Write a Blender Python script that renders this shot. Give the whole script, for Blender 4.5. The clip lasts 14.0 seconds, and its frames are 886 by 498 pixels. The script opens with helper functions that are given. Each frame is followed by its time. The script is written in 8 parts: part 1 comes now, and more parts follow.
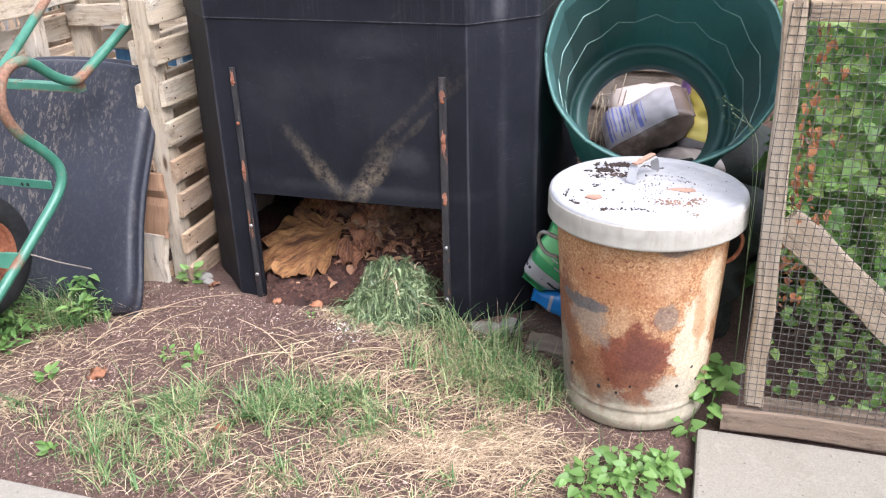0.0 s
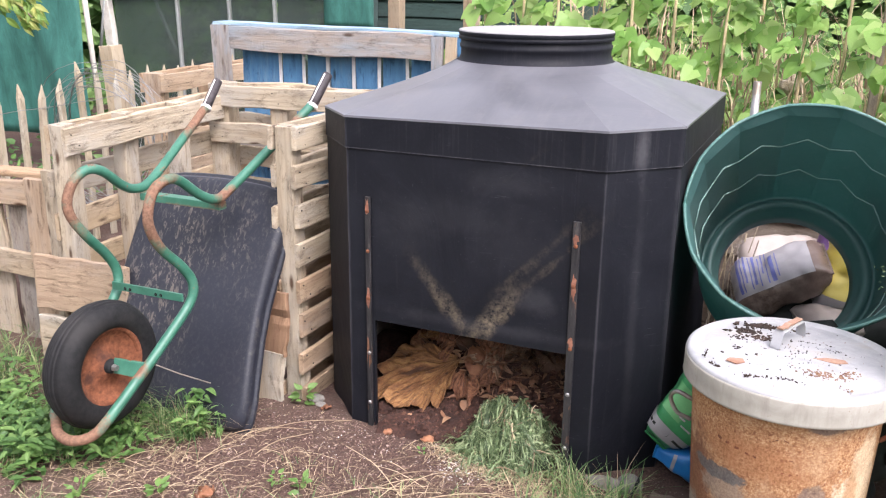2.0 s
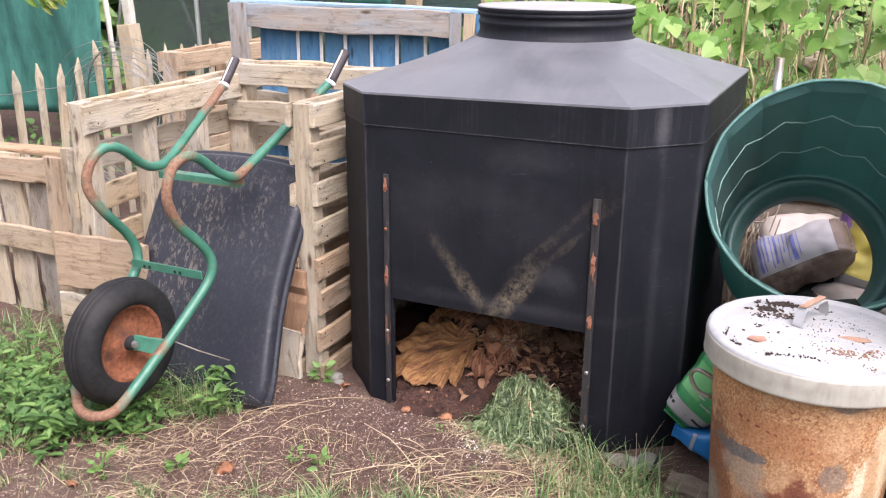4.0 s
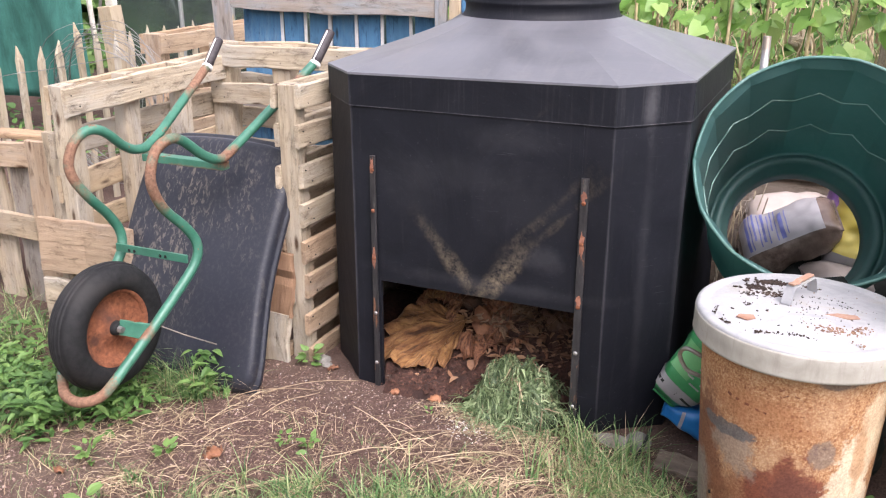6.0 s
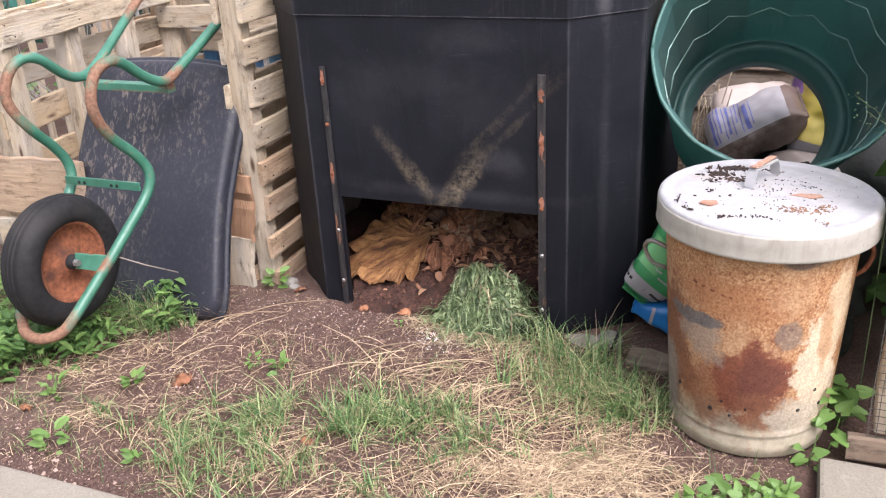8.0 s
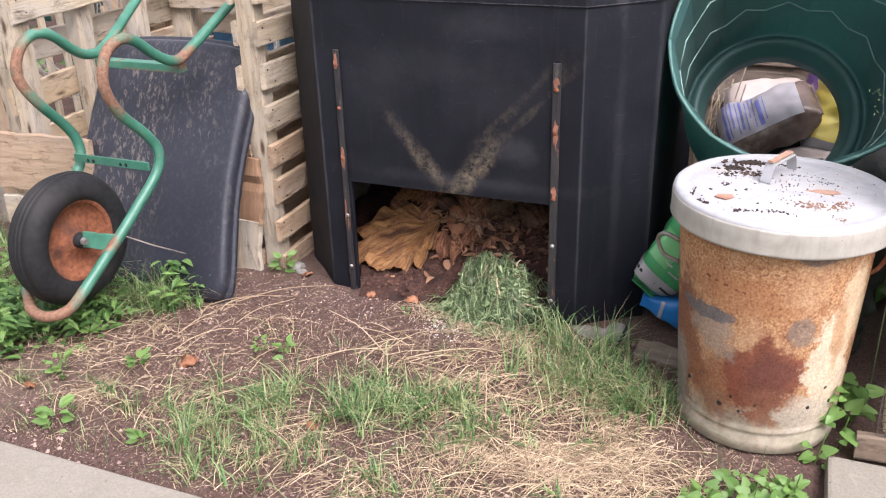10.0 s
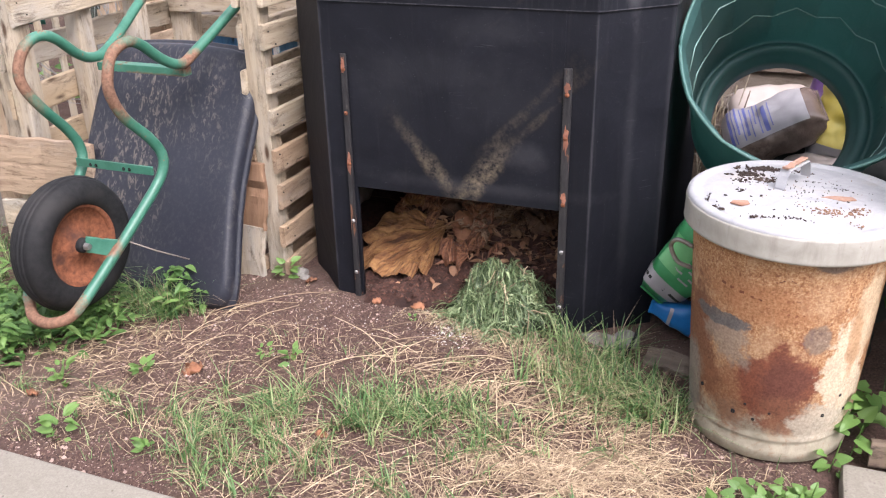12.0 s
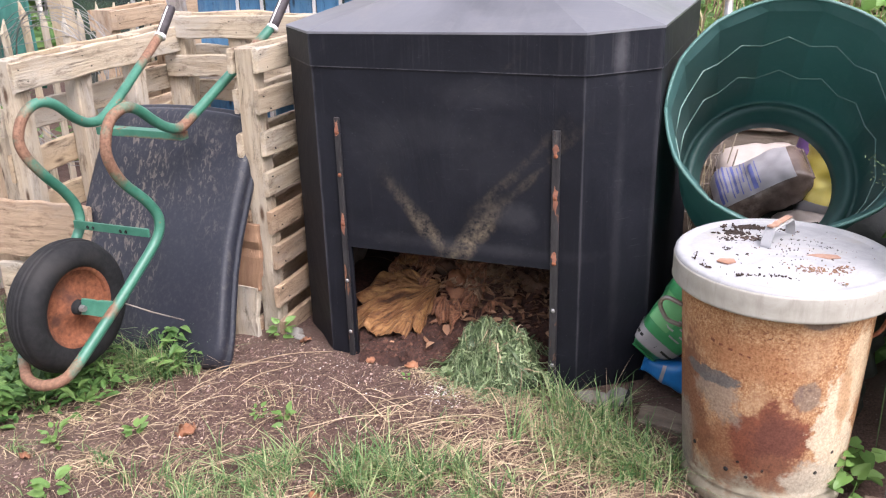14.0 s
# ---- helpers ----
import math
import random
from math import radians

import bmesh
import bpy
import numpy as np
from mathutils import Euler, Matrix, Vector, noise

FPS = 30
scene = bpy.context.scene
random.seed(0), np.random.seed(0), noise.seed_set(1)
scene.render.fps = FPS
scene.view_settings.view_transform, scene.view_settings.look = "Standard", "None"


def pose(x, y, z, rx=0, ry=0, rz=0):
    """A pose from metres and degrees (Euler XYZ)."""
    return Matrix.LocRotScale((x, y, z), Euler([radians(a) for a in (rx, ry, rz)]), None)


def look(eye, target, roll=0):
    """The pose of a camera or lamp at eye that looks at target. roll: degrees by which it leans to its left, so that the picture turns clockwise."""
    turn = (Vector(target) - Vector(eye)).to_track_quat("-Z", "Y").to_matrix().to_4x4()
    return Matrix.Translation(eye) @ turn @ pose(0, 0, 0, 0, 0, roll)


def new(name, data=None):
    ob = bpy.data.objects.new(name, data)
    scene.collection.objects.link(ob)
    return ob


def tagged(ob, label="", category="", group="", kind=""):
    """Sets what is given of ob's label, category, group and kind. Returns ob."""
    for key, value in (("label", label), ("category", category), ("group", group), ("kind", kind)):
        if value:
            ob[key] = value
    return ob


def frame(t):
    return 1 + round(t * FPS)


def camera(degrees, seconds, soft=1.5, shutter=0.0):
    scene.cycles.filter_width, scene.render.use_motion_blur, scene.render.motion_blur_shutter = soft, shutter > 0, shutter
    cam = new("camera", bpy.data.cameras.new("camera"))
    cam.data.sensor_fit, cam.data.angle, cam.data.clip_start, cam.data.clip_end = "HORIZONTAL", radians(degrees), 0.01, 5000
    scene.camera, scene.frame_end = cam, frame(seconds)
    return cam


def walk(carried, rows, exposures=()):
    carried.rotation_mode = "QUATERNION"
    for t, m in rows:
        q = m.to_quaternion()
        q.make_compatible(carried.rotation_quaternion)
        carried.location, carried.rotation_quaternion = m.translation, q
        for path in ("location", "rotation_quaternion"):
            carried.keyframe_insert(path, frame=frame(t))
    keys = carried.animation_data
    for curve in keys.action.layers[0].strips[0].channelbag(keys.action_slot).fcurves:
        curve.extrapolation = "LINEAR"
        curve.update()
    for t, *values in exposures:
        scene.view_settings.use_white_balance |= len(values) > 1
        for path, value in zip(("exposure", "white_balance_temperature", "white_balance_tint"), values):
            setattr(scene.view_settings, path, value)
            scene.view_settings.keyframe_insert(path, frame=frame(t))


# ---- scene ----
cam = camera(53.3, 14.0, 1.2)
METRES, EYE, TILT, LEAN, TURN = 0.45, 1.34, 0.0, 0.0, 17.3
ROWS = [
    (0.0, 0.0, 0.0, 0.0, -0.67, -24.62, 1.46),
    (0.5, 0.0184, 0.0746, 0.0673, 5.69, -19.78, 0.3),
    (1.0, -0.0985, 0.095, 0.1179, 6.34, -16.57, 0.03),
    (1.5, -0.1832, 0.1186, 0.1187, 6.69, -16.33, -0.0),
    (2.0, -0.1993, 0.1402, 0.1041, 6.65, -17.07, -0.59),
    (2.5, -0.1979, 0.1503, 0.1064, 6.89, -17.5, -0.58),
    (3.0, -0.1985, 0.1502, 0.0986, 7.59, -17.71, -0.25),
    (5.5, -0.23, 0.169, 0.0612, 7.56, -18.97, -0.44),
    (6.0, -0.2177, 0.1832, 0.0562, 6.77, -19.42, -0.1),
    (6.5, -0.1861, 0.2106, 0.0016, 4.78, -21.69, 0.2),
    (7.0, -0.157, 0.2586, -0.0741, 2.82, -23.43, 0.16),
    (7.5, -0.1288, 0.2588, -0.1057, 2.25, -24.48, 0.76),
    (8.0, -0.1188, 0.2578, -0.0973, 4.12, -24.15, 2.87),
    (8.5, -0.1329, 0.2655, -0.1178, 5.58, -24.02, 3.29),
    (9.0, -0.1412, 0.2679, -0.1136, 5.55, -23.98, 2.57),
    (11.5, -0.2705, 0.2989, -0.1505, 4.25, -25.75, 1.08),
    (12.0, -0.3, 0.3123, -0.1415, 4.15, -24.37, 1.14),
    (12.5, -0.3263, 0.31, -0.1331, 4.39, -22.64, 1.06),
    (13.0, -0.3098, 0.299, -0.1272, 3.91, -22.1, 1.04),
    (13.5, -0.2805, 0.2851, -0.1018, 3.67, -21.22, 1.26),
    (14.0, -0.2596, 0.2688, -0.1018, 3.89, -20.73, 1.5),
]
walk(cam, [(t, pose(0, 0, EYE, TILT, LEAN, TURN) @ pose(METRES * x, METRES * y, METRES * z, 90 + pitch, roll, yaw)) for t, x, y, z, yaw, pitch, roll in ROWS],
     [(0.0, 1.60, 6050, 17), (0.5, 1.62, 6150, 17), (1.0, 1.49, 6300, 18), (5.5, 1.40, 6450, 20), (14.0, 1.39, 6330, 20)])

# ---- world and light ----
SUN_EL, SUN_ROT = radians(54), radians(128)
world = bpy.data.worlds.new("sky")
scene.world = world
world.use_nodes = True
wn = world.node_tree
sky = wn.nodes.new("ShaderNodeTexSky")
sky.sky_type = "NISHITA"
sky.sun_disc = False
sky.sun_elevation, sky.sun_rotation = SUN_EL, SUN_ROT
sky.air_density, sky.dust_density, sky.ozone_density = 1.0, 4.0, 1.0
soft_sky = wn.nodes.new("ShaderNodeHueSaturation")
soft_sky.inputs["Saturation"].default_value = 0.25
wn.links.new(sky.outputs[0], soft_sky.inputs["Color"])
wn.links.new(soft_sky.outputs[0], wn.nodes["Background"].inputs[0])
wn.nodes["Background"].inputs[1].default_value = 0.15
sun_data = bpy.data.lights.new("sun", "SUN")
sun_data.energy, sun_data.angle, sun_data.color = 1.25, radians(35), (1.0, 0.97, 0.94)
sun = new("sun", sun_data)
sun.matrix_world = look((4.6, -3.6, 8.0), (0, 0, 0))


# ---- materials ----
def nodes_of(name):
    m = bpy.data.materials.new(name)
    m.use_nodes = True
    nt = m.node_tree
    return m, nt, nt.nodes["Principled BSDF"]


def nd(nt, kind, **kw):
    n = nt.nodes.new(kind)
    for k, v in kw.items():
        if k in n.inputs:
            n.inputs[k].default_value = v
    return n


def rgb(c):
    return (c[0], c[1], c[2], 1.0)


def coords(nt, scale=(1, 1, 1), jitter=True):
    """Object coordinates, scaled, shifted by the object's own random number."""
    tc = nt.nodes.new("ShaderNodeTexCoord")
    mp = nt.nodes.new("ShaderNodeMapping")
    mp.inputs["Scale"].default_value = scale
    nt.links.new(tc.outputs["Object"], mp.inputs["Vector"])
    if jitter:
        oi = nt.nodes.new("ShaderNodeObjectInfo")
        mul = nt.nodes.new("ShaderNodeMath")
        mul.operation = "MULTIPLY"
        mul.inputs[1].default_value = 37.0
        nt.links.new(oi.outputs["Random"], mul.inputs[0])
        nt.links.new(mul.outputs[0], mp.inputs["Location"])
    return mp.outputs[0]


def ramp(nt, fac, stops):
    r = nt.nodes.new("ShaderNodeValToRGB")
    els = r.color_ramp.elements
    while len(els) < len(stops):
        els.new(0.5)
    for e, (p, c) in zip(els, stops):
        e.position = p
        e.color = rgb(c) if len(c) == 3 else c
    nt.links.new(fac, r.inputs[0])
    return r.outputs[0]


def mixc(nt, fac, a, b):
    m = nt.nodes.new("ShaderNodeMix")
    m.data_type = "RGBA"
    for v, i in ((fac, 0), (a, 6), (b, 7)):
        if isinstance(v, (int, float)):
            m.inputs[i].default_value = v
        elif isinstance(v, tuple):
            m.inputs[i].default_value = rgb(v)
        else:
            nt.links.new(v, m.inputs[i])
    return m.outputs[2]


def noise_of(nt, vec, scale, detail=5, rough=0.6, dist=0.0):
    n = nd(nt, "ShaderNodeTexNoise", Scale=scale, Detail=detail, Roughness=rough, Distortion=dist)
    if vec is not None:
        nt.links.new(vec, n.inputs["Vector"])
    return n.outputs["Fac"]


def mask(nt, fac, lo, hi):
    m = nt.nodes.new("ShaderNodeMapRange")
    m.inputs["From Min"].default_value, m.inputs["From Max"].default_value = lo, hi
    nt.links.new(fac, m.inputs["Value"])
    return m.outputs[0]


def math_of(nt, op, a, b=None):
    m = nt.nodes.new("ShaderNodeMath")
    m.operation = op
    m.use_clamp = op in ("MULTIPLY", "ADD") and False
    for v, i in ((a, 0), (b, 1)):
        if v is None:
            continue
        if isinstance(v, (int, float)):
            m.inputs[i].default_value = v
        else:
            nt.links.new(v, m.inputs[i])
    return m.outputs[0]


def bump(nt, bsdf, height, strength=0.4, distance=0.01):
    b = nd(nt, "ShaderNodeBump", Strength=strength, Distance=distance)
    nt.links.new(height, b.inputs["Height"])
    nt.links.new(b.outputs[0], bsdf.inputs["Normal"])


def blob(nt, centre, radii, soft=0.5):
    """A mask round a place in object space, with a ragged edge."""
    tc = nt.nodes.new("ShaderNodeTexCoord")
    nz = nd(nt, "ShaderNodeTexNoise", Scale=14.0, Detail=5.0)
    nt.links.new(tc.outputs["Object"], nz.inputs["Vector"])
    mp = nt.nodes.new("ShaderNodeMapping")
    mp.vector_type = "TEXTURE"
    mp.inputs["Location"].default_value = centre
    mp.inputs["Scale"].default_value = radii
    nt.links.new(tc.outputs["Object"], mp.inputs["Vector"])
    ln = nt.nodes.new("ShaderNodeVectorMath")
    ln.operation = "LENGTH"
    nt.links.new(mp.outputs[0], ln.inputs[0])
    nz2 = nd(nt, "ShaderNodeTexNoise", Scale=62.0, Detail=6.0, Roughness=0.7)
    nt.links.new(tc.outputs["Object"], nz2.inputs["Vector"])
    s = math_of(nt, "ADD", ln.outputs["Value"], math_of(nt, "MULTIPLY", math_of(nt, "SUBTRACT", nz.outputs["Fac"], 0.5), 1.9))
    s = math_of(nt, "ADD", s, math_of(nt, "MULTIPLY", math_of(nt, "SUBTRACT", nz2.outputs["Fac"], 0.5), 1.1))
    return mask(nt, s, 1.0 + soft * 0.5, 1.0 - soft * 0.5)


def wood(name, light, dark, grey, greyness=0.5, rough=0.85):
    m, nt, b = nodes_of(name)
    grain = noise_of(nt, coords(nt, (1.6, 48, 48)), 2.0, 8, 0.7, 0.35)
    broad = noise_of(nt, coords(nt, (1.0, 9, 9)), 2.0, 5, 0.6, 0.5)
    big = noise_of(nt, coords(nt, (1.5, 5, 5)), 1.6, 5, 0.65)
    mid = tuple(0.55 * a + 0.45 * c for a, c in zip(light, dark))
    col = ramp(nt, grain, [(0.30, mid), (0.52, light), (0.70, tuple(min(1, c * 1.12) for c in light))])
    col = mixc(nt, math_of(nt, "MULTIPLY", mask(nt, broad, 0.50, 0.70), 0.7), col, dark)
    col = mixc(nt, mask(nt, big, 0.62 - greyness * 0.3, 0.8 - greyness * 0.25), col, grey)
    oi = nt.nodes.new("ShaderNodeObjectInfo")
    col = mixc(nt, math_of(nt, "MULTIPLY", oi.outputs["Random"], 0.35), col, dark)
    warm = math_of(nt, "FRACT", math_of(nt, "MULTIPLY", oi.outputs["Random"], 7.31))
    col = mixc(nt, math_of(nt, "MULTIPLY", mask(nt, warm, 0.55, 1.0), 0.55), col, (light[0] * 0.92, light[1] * 0.78, light[2] * 0.62))
    stain = noise_of(nt, coords(nt, (7, 20, 20)), 1.5, 8, 0.8, 0.4)
    col = mixc(nt, math_of(nt, "MULTIPLY", mask(nt, stain, 0.52, 0.66), 0.75), col, tuple(c * 0.62 for c in dark))
    # torn fibres and splits
    split = noise_of(nt, coords(nt, (5, 130, 130)), 1.0, 5, 0.7, 0.2)
    torn = math_of(nt, "MULTIPLY", mask(nt, split, 0.60, 0.67), mask(nt, stain, 0.42, 0.56))
    col = mixc(nt, math_of(nt, "MULTIPLY", torn, 0.7), col, tuple(c * 0.4 for c in dark))
    spots = nd(nt, "ShaderNodeTexVoronoi", Scale=1.6)
    nt.links.new(coords(nt, (2.6, 9, 9)), spots.inputs["Vector"])
    col = mixc(nt, mask(nt, spots.outputs["Distance"], 0.15, 0.06), col, (dark[0] * 0.45, dark[1] * 0.36, dark[2] * 0.3))
    nt.links.new(col, b.inputs["Base Color"])
    b.inputs["Roughness"].default_value = rough
    bump(nt, b, math_of(nt, "SUBTRACT", math_of(nt, "ADD", grain, stain), torn), 0.8, 0.006)
    return m


def speckled(name, c1, c2, scale=40.0, rough=0.8, c3=None, metal=0.0, strength=0.3, jitter=True, spec=0.5):
    m, nt, b = nodes_of(name)
    v = coords(nt, (1, 1, 1), jitter)
    f = noise_of(nt, v, scale, 6, 0.65)
    g = noise_of(nt, v, scale * 0.13, 4, 0.6)
    col = mixc(nt, mask(nt, f, 0.35, 0.65), c1, c2)
    if c3 is not None:
        col = mixc(nt, mask(nt, g, 0.52, 0.66), col, c3)
    nt.links.new(col, b.inputs["Base Color"])
    b.inputs["Roughness"].default_value = rough
    b.inputs["Metallic"].default_value = metal
    b.inputs["Specular IOR Level"].default_value = spec
    bump(nt, b, f, strength, 0.004)
    return m


def leafy(name, c1, c2, c3=None, rough=0.55, trans=0.25):
    """Leaves vary from one to the next; light comes through them a little."""
    m, nt, b = nodes_of(name)
    geo = nt.nodes.new("ShaderNodeNewGeometry")
    oi = nt.nodes.new("ShaderNodeObjectInfo")
    pick = math_of(nt, "FRACT", math_of(nt, "ADD", geo.outputs["Random Per Island"], oi.outputs["Random"]))
    col = ramp(nt, pick, [(0.0, c1), (0.5, c2), (0.92, c3 or c2)])
    f = noise_of(nt, coords(nt, (1, 1, 1), False), 60.0, 3)
    hs = nd(nt, "ShaderNodeHueSaturation")
    nt.links.new(math_of(nt, "ADD", math_of(nt, "MULTIPLY", f, 0.6), 0.7), hs.inputs["Value"])
    nt.links.new(col, hs.inputs["Color"])
    nt.links.new(hs.outputs[0], b.inputs["Base Color"])
    b.inputs["Roughness"].default_value = rough
    tr = nt.nodes.new("ShaderNodeBsdfTranslucent")
    nt.links.new(hs.outputs[0], tr.inputs["Color"])
    mx = nt.nodes.new("ShaderNodeMixShader")
    mx.inputs[0].default_value = trans
    out = nt.nodes["Material Output"]
    nt.links.new(b.outputs[0], mx.inputs[1])
    nt.links.new(tr.outputs[0], mx.inputs[2])
    nt.links.new(mx.outputs[0], out.inputs["Surface"])
    return m


PALLET = wood("pallet_wood", (0.53, 0.445, 0.325), (0.19, 0.137, 0.090), (0.47, 0.435, 0.375), 0.6)
PALLET_NEW = wood("sawn_wood", (0.47, 0.35, 0.24), (0.22, 0.14, 0.088), (0.41, 0.345, 0.28), 0.35)
REDWOOD = wood("reddish_board", (0.40, 0.25, 0.15), (0.20, 0.11, 0.065), (0.34, 0.25, 0.18), 0.3)
GREYWOOD = wood("grey_wood", (0.30, 0.25, 0.20), (0.13, 0.10, 0.08), (0.30, 0.28, 0.26), 0.7)
PALEWOOD = wood("pale_wood", (0.50, 0.435, 0.315), (0.28, 0.22, 0.15), (0.48, 0.445, 0.38), 0.6)
BLUEWOOD = wood("blue_painted_wood", (0.090, 0.245, 0.43), (0.045, 0.135, 0.26), (0.22, 0.35, 0.45), 0.4)
BLUEPALE = wood("chalky_blue_wood", (0.34, 0.46, 0.56), (0.20, 0.26, 0.31), (0.22, 0.42, 0.60), 0.6)
BLUEWORN = wood("worn_blue_wood", (0.37, 0.33, 0.30), (0.19, 0.16, 0.14), (0.29, 0.37, 0.44), 0.65)
SHEDWOOD = wood("shed_green_wood", (0.045, 0.085, 0.075), (0.02, 0.045, 0.04), (0.06, 0.09, 0.08), 0.3, 0.7)
FRAMEWOOD = wood("frame_wood", (0.43, 0.345, 0.25), (0.235, 0.172, 0.115), (0.40, 0.345, 0.275), 0.55)
KICKWOOD = wood("kickboard_wood", (0.21, 0.165, 0.13), (0.09, 0.065, 0.045), (0.22, 0.185, 0.155), 0.5)
RUBBER = speckled("tyre_rubber", (0.0085, 0.0088, 0.0100), (0.0185, 0.0185, 0.0195), 60, 0.75, (0.024, 0.023, 0.023), 0, 0.3, True, 0.3)
RUST = speckled("rust", (0.125, 0.038, 0.016), (0.275, 0.100, 0.046), 70, 0.85, (0.075, 0.028, 0.017), 0, 0.6)
STEEL = speckled("grey_steel", (0.35, 0.35, 0.34), (0.25, 0.25, 0.25), 60, 0.45, (0.2, 0.17, 0.14), 0.7)
GRIP = speckled("grip_rubber", (0.025, 0.02, 0.022), (0.05, 0.04, 0.045), 80, 0.6)
WHITE_PL = speckled("white_plastic", (0.75, 0.74, 0.72), (0.62, 0.6, 0.58), 50, 0.4)
SOIL = speckled("dark_compost", (0.019, 0.0075, 0.0055), (0.080, 0.034, 0.023), 120, 0.9, (0.026, 0.011, 0.008), 0, 1.0)
STONE = speckled("concrete_stone", (0.25, 0.24, 0.22), (0.16, 0.15, 0.135), 70, 0.9, (0.19, 0.175, 0.14), 0, 0.7)


def make_paint_green():
    m, nt, b = nodes_of("green_paint_on_steel")
    v = coords(nt, (1, 1, 1), False)
    f = noise_of(nt, v, 11, 6, 0.7)
    g = noise_of(nt, v, 110, 4, 0.6)
    col = mixc(nt, mask(nt, f, 0.35, 0.65), (0.026, 0.122, 0.080), (0.058, 0.195, 0.135))
    rust = mixc(nt, mask(nt, g, 0.35, 0.65), (0.15, 0.065, 0.04), (0.28, 0.135, 0.085))
    r = mask(nt, math_of(nt, "ADD", f, math_of(nt, "MULTIPLY", g, 0.25)), 0.74, 0.80)
    for c, rad in (((-1.84, 1.93, 0.75), (0.06, 0.07, 0.13)), ((-2.13, 1.91, 0.75), (0.05, 0.05, 0.11)), ((-1.94, 1.63, 0.15), (0.12, 0.08, 0.05)),
                   ((-1.735, 2.50, 0.90), (0.05, 0.07, 0.05)), ((-2.185, 2.53, 0.89), (0.05, 0.10, 0.07)), ((-1.81, 2.20, 0.73), (0.05, 0.05, 0.03)),
                   ((-1.86, 1.84, 0.28), (0.03, 0.04, 0.03)), ((-1.9, 2.17, 0.68), (0.13, 0.03, 0.014))):
        r = math_of(nt, "MAXIMUM", r, math_of(nt, "MULTIPLY", blob(nt, c, rad, 0.6), 0.9))
    nt.links.new(mixc(nt, r, col, rust), b.inputs["Base Color"])
    nt.links.new(mixc(nt, r, (0.40, 0.40, 0.40), (0.9, 0.9, 0.9)), b.inputs["Roughness"])
    return m


GREENPAINT = make_paint_green()


SEAM_Z = 0.909


def make_black_plastic():
    m, nt, b = nodes_of("black_tank_plastic")
    v = coords(nt, (1, 1, 1), False)
    streak = noise_of(nt, coords(nt, (60, 60, 3.0), False), 1.0, 6, 0.65)
    big = noise_of(nt, v, 3.2, 6, 0.65, 1.2)
    fine = noise_of(nt, v, 170, 4, 0.7)
    mottle = noise_of(nt, v, 38, 6, 0.7)
    col = mixc(nt, mask(nt, big, 0.40, 0.72), (0.0080, 0.0088, 0.0128), (0.0138, 0.0149, 0.0208))
    col = mixc(nt, math_of(nt, "MULTIPLY", mask(nt, streak, 0.58, 0.75), 0.22), col, (0.040, 0.038, 0.041))
    tc = nt.nodes.new("ShaderNodeTexCoord")
    sep = nt.nodes.new("ShaderNodeSeparateXYZ")
    nt.links.new(tc.outputs["Object"], sep.inputs[0])
    # scuffed smudges on the front and a run down the corner facet
    for c, rad, amount in (((-1.08, 2.26, 0.74), (0.22, 0.1, 0.05), 0.11), ((-0.86, 2.26, 0.66), (0.14, 0.1, 0.06), 0.08), ((-1.20, 2.26, 0.66), (0.07, 0.1, 0.07), 0.10), ((-0.545, 2.35, 0.50), (0.009, 0.05, 0.36), 0.15),
                           ((-0.626, 2.268, 0.50), (0.003, 0.03, 0.46), 0.42), ((-0.55, 2.34, 0.955), (0.013, 0.05, 0.06), 0.75), ((-1.403, 2.268, 0.5), (0.005, 0.03, 0.46), 0.55),
                           ((-0.95, 2.26, 0.42), (0.26, 0.1, 0.016), 0.22), ((-0.80, 2.26, 0.52), (0.05, 0.1, 0.03), 0.30), ((-0.90, 2.26, 0.85), (0.10, 0.1, 0.03), 0.16), ((-0.463, 2.435, 0.6), (0.006, 0.03, 0.4), 0.3)):
        k = math_of(nt, "MULTIPLY", blob(nt, c, rad, 1.2), amount)
        col = mixc(nt, k, col, (0.068, 0.068, 0.076))
    # pale runs down the band below the eave
    drip = noise_of(nt, coords(nt, (95, 95, 2.2), False), 1.0, 6, 0.7)
    band = math_of(nt, "MULTIPLY", mask(nt, sep.outputs["Z"], 0.90, 0.93), mask(nt, big, 0.36, 0.56))
    col = mixc(nt, math_of(nt, "MULTIPLY", math_of(nt, "MULTIPLY", mask(nt, drip, 0.53, 0.68), band), 0.22), col, (0.085, 0.082, 0.085))
    seam = mask(nt, math_of(nt, "ABSOLUTE", math_of(nt, "SUBTRACT", sep.outputs["Z"], SEAM_Z)), 0.0024, 0.0008)
    col = mixc(nt, math_of(nt, "MULTIPLY", math_of(nt, "MULTIPLY", seam, mask(nt, mottle, 0.42, 0.60)), 0.18), col, (0.17, 0.165, 0.165))
    speck = noise_of(nt, v, 260, 3, 0.6)
    col = mixc(nt, math_of(nt, "MULTIPLY", math_of(nt, "MULTIPLY", mask(nt, speck, 0.66, 0.74), mask(nt, mottle, 0.45, 0.6)), 0.6), col, (0.10, 0.098, 0.10))
    scr = noise_of(nt, coords(nt, (7, 7, 120), False), 1.0, 5, 0.7, 1.5)
    col = mixc(nt, math_of(nt, "MULTIPLY", math_of(nt, "MULTIPLY", mask(nt, scr, 0.63, 0.68), mask(nt, big, 0.5, 0.62)), 0.35), col, (0.08, 0.08, 0.085))
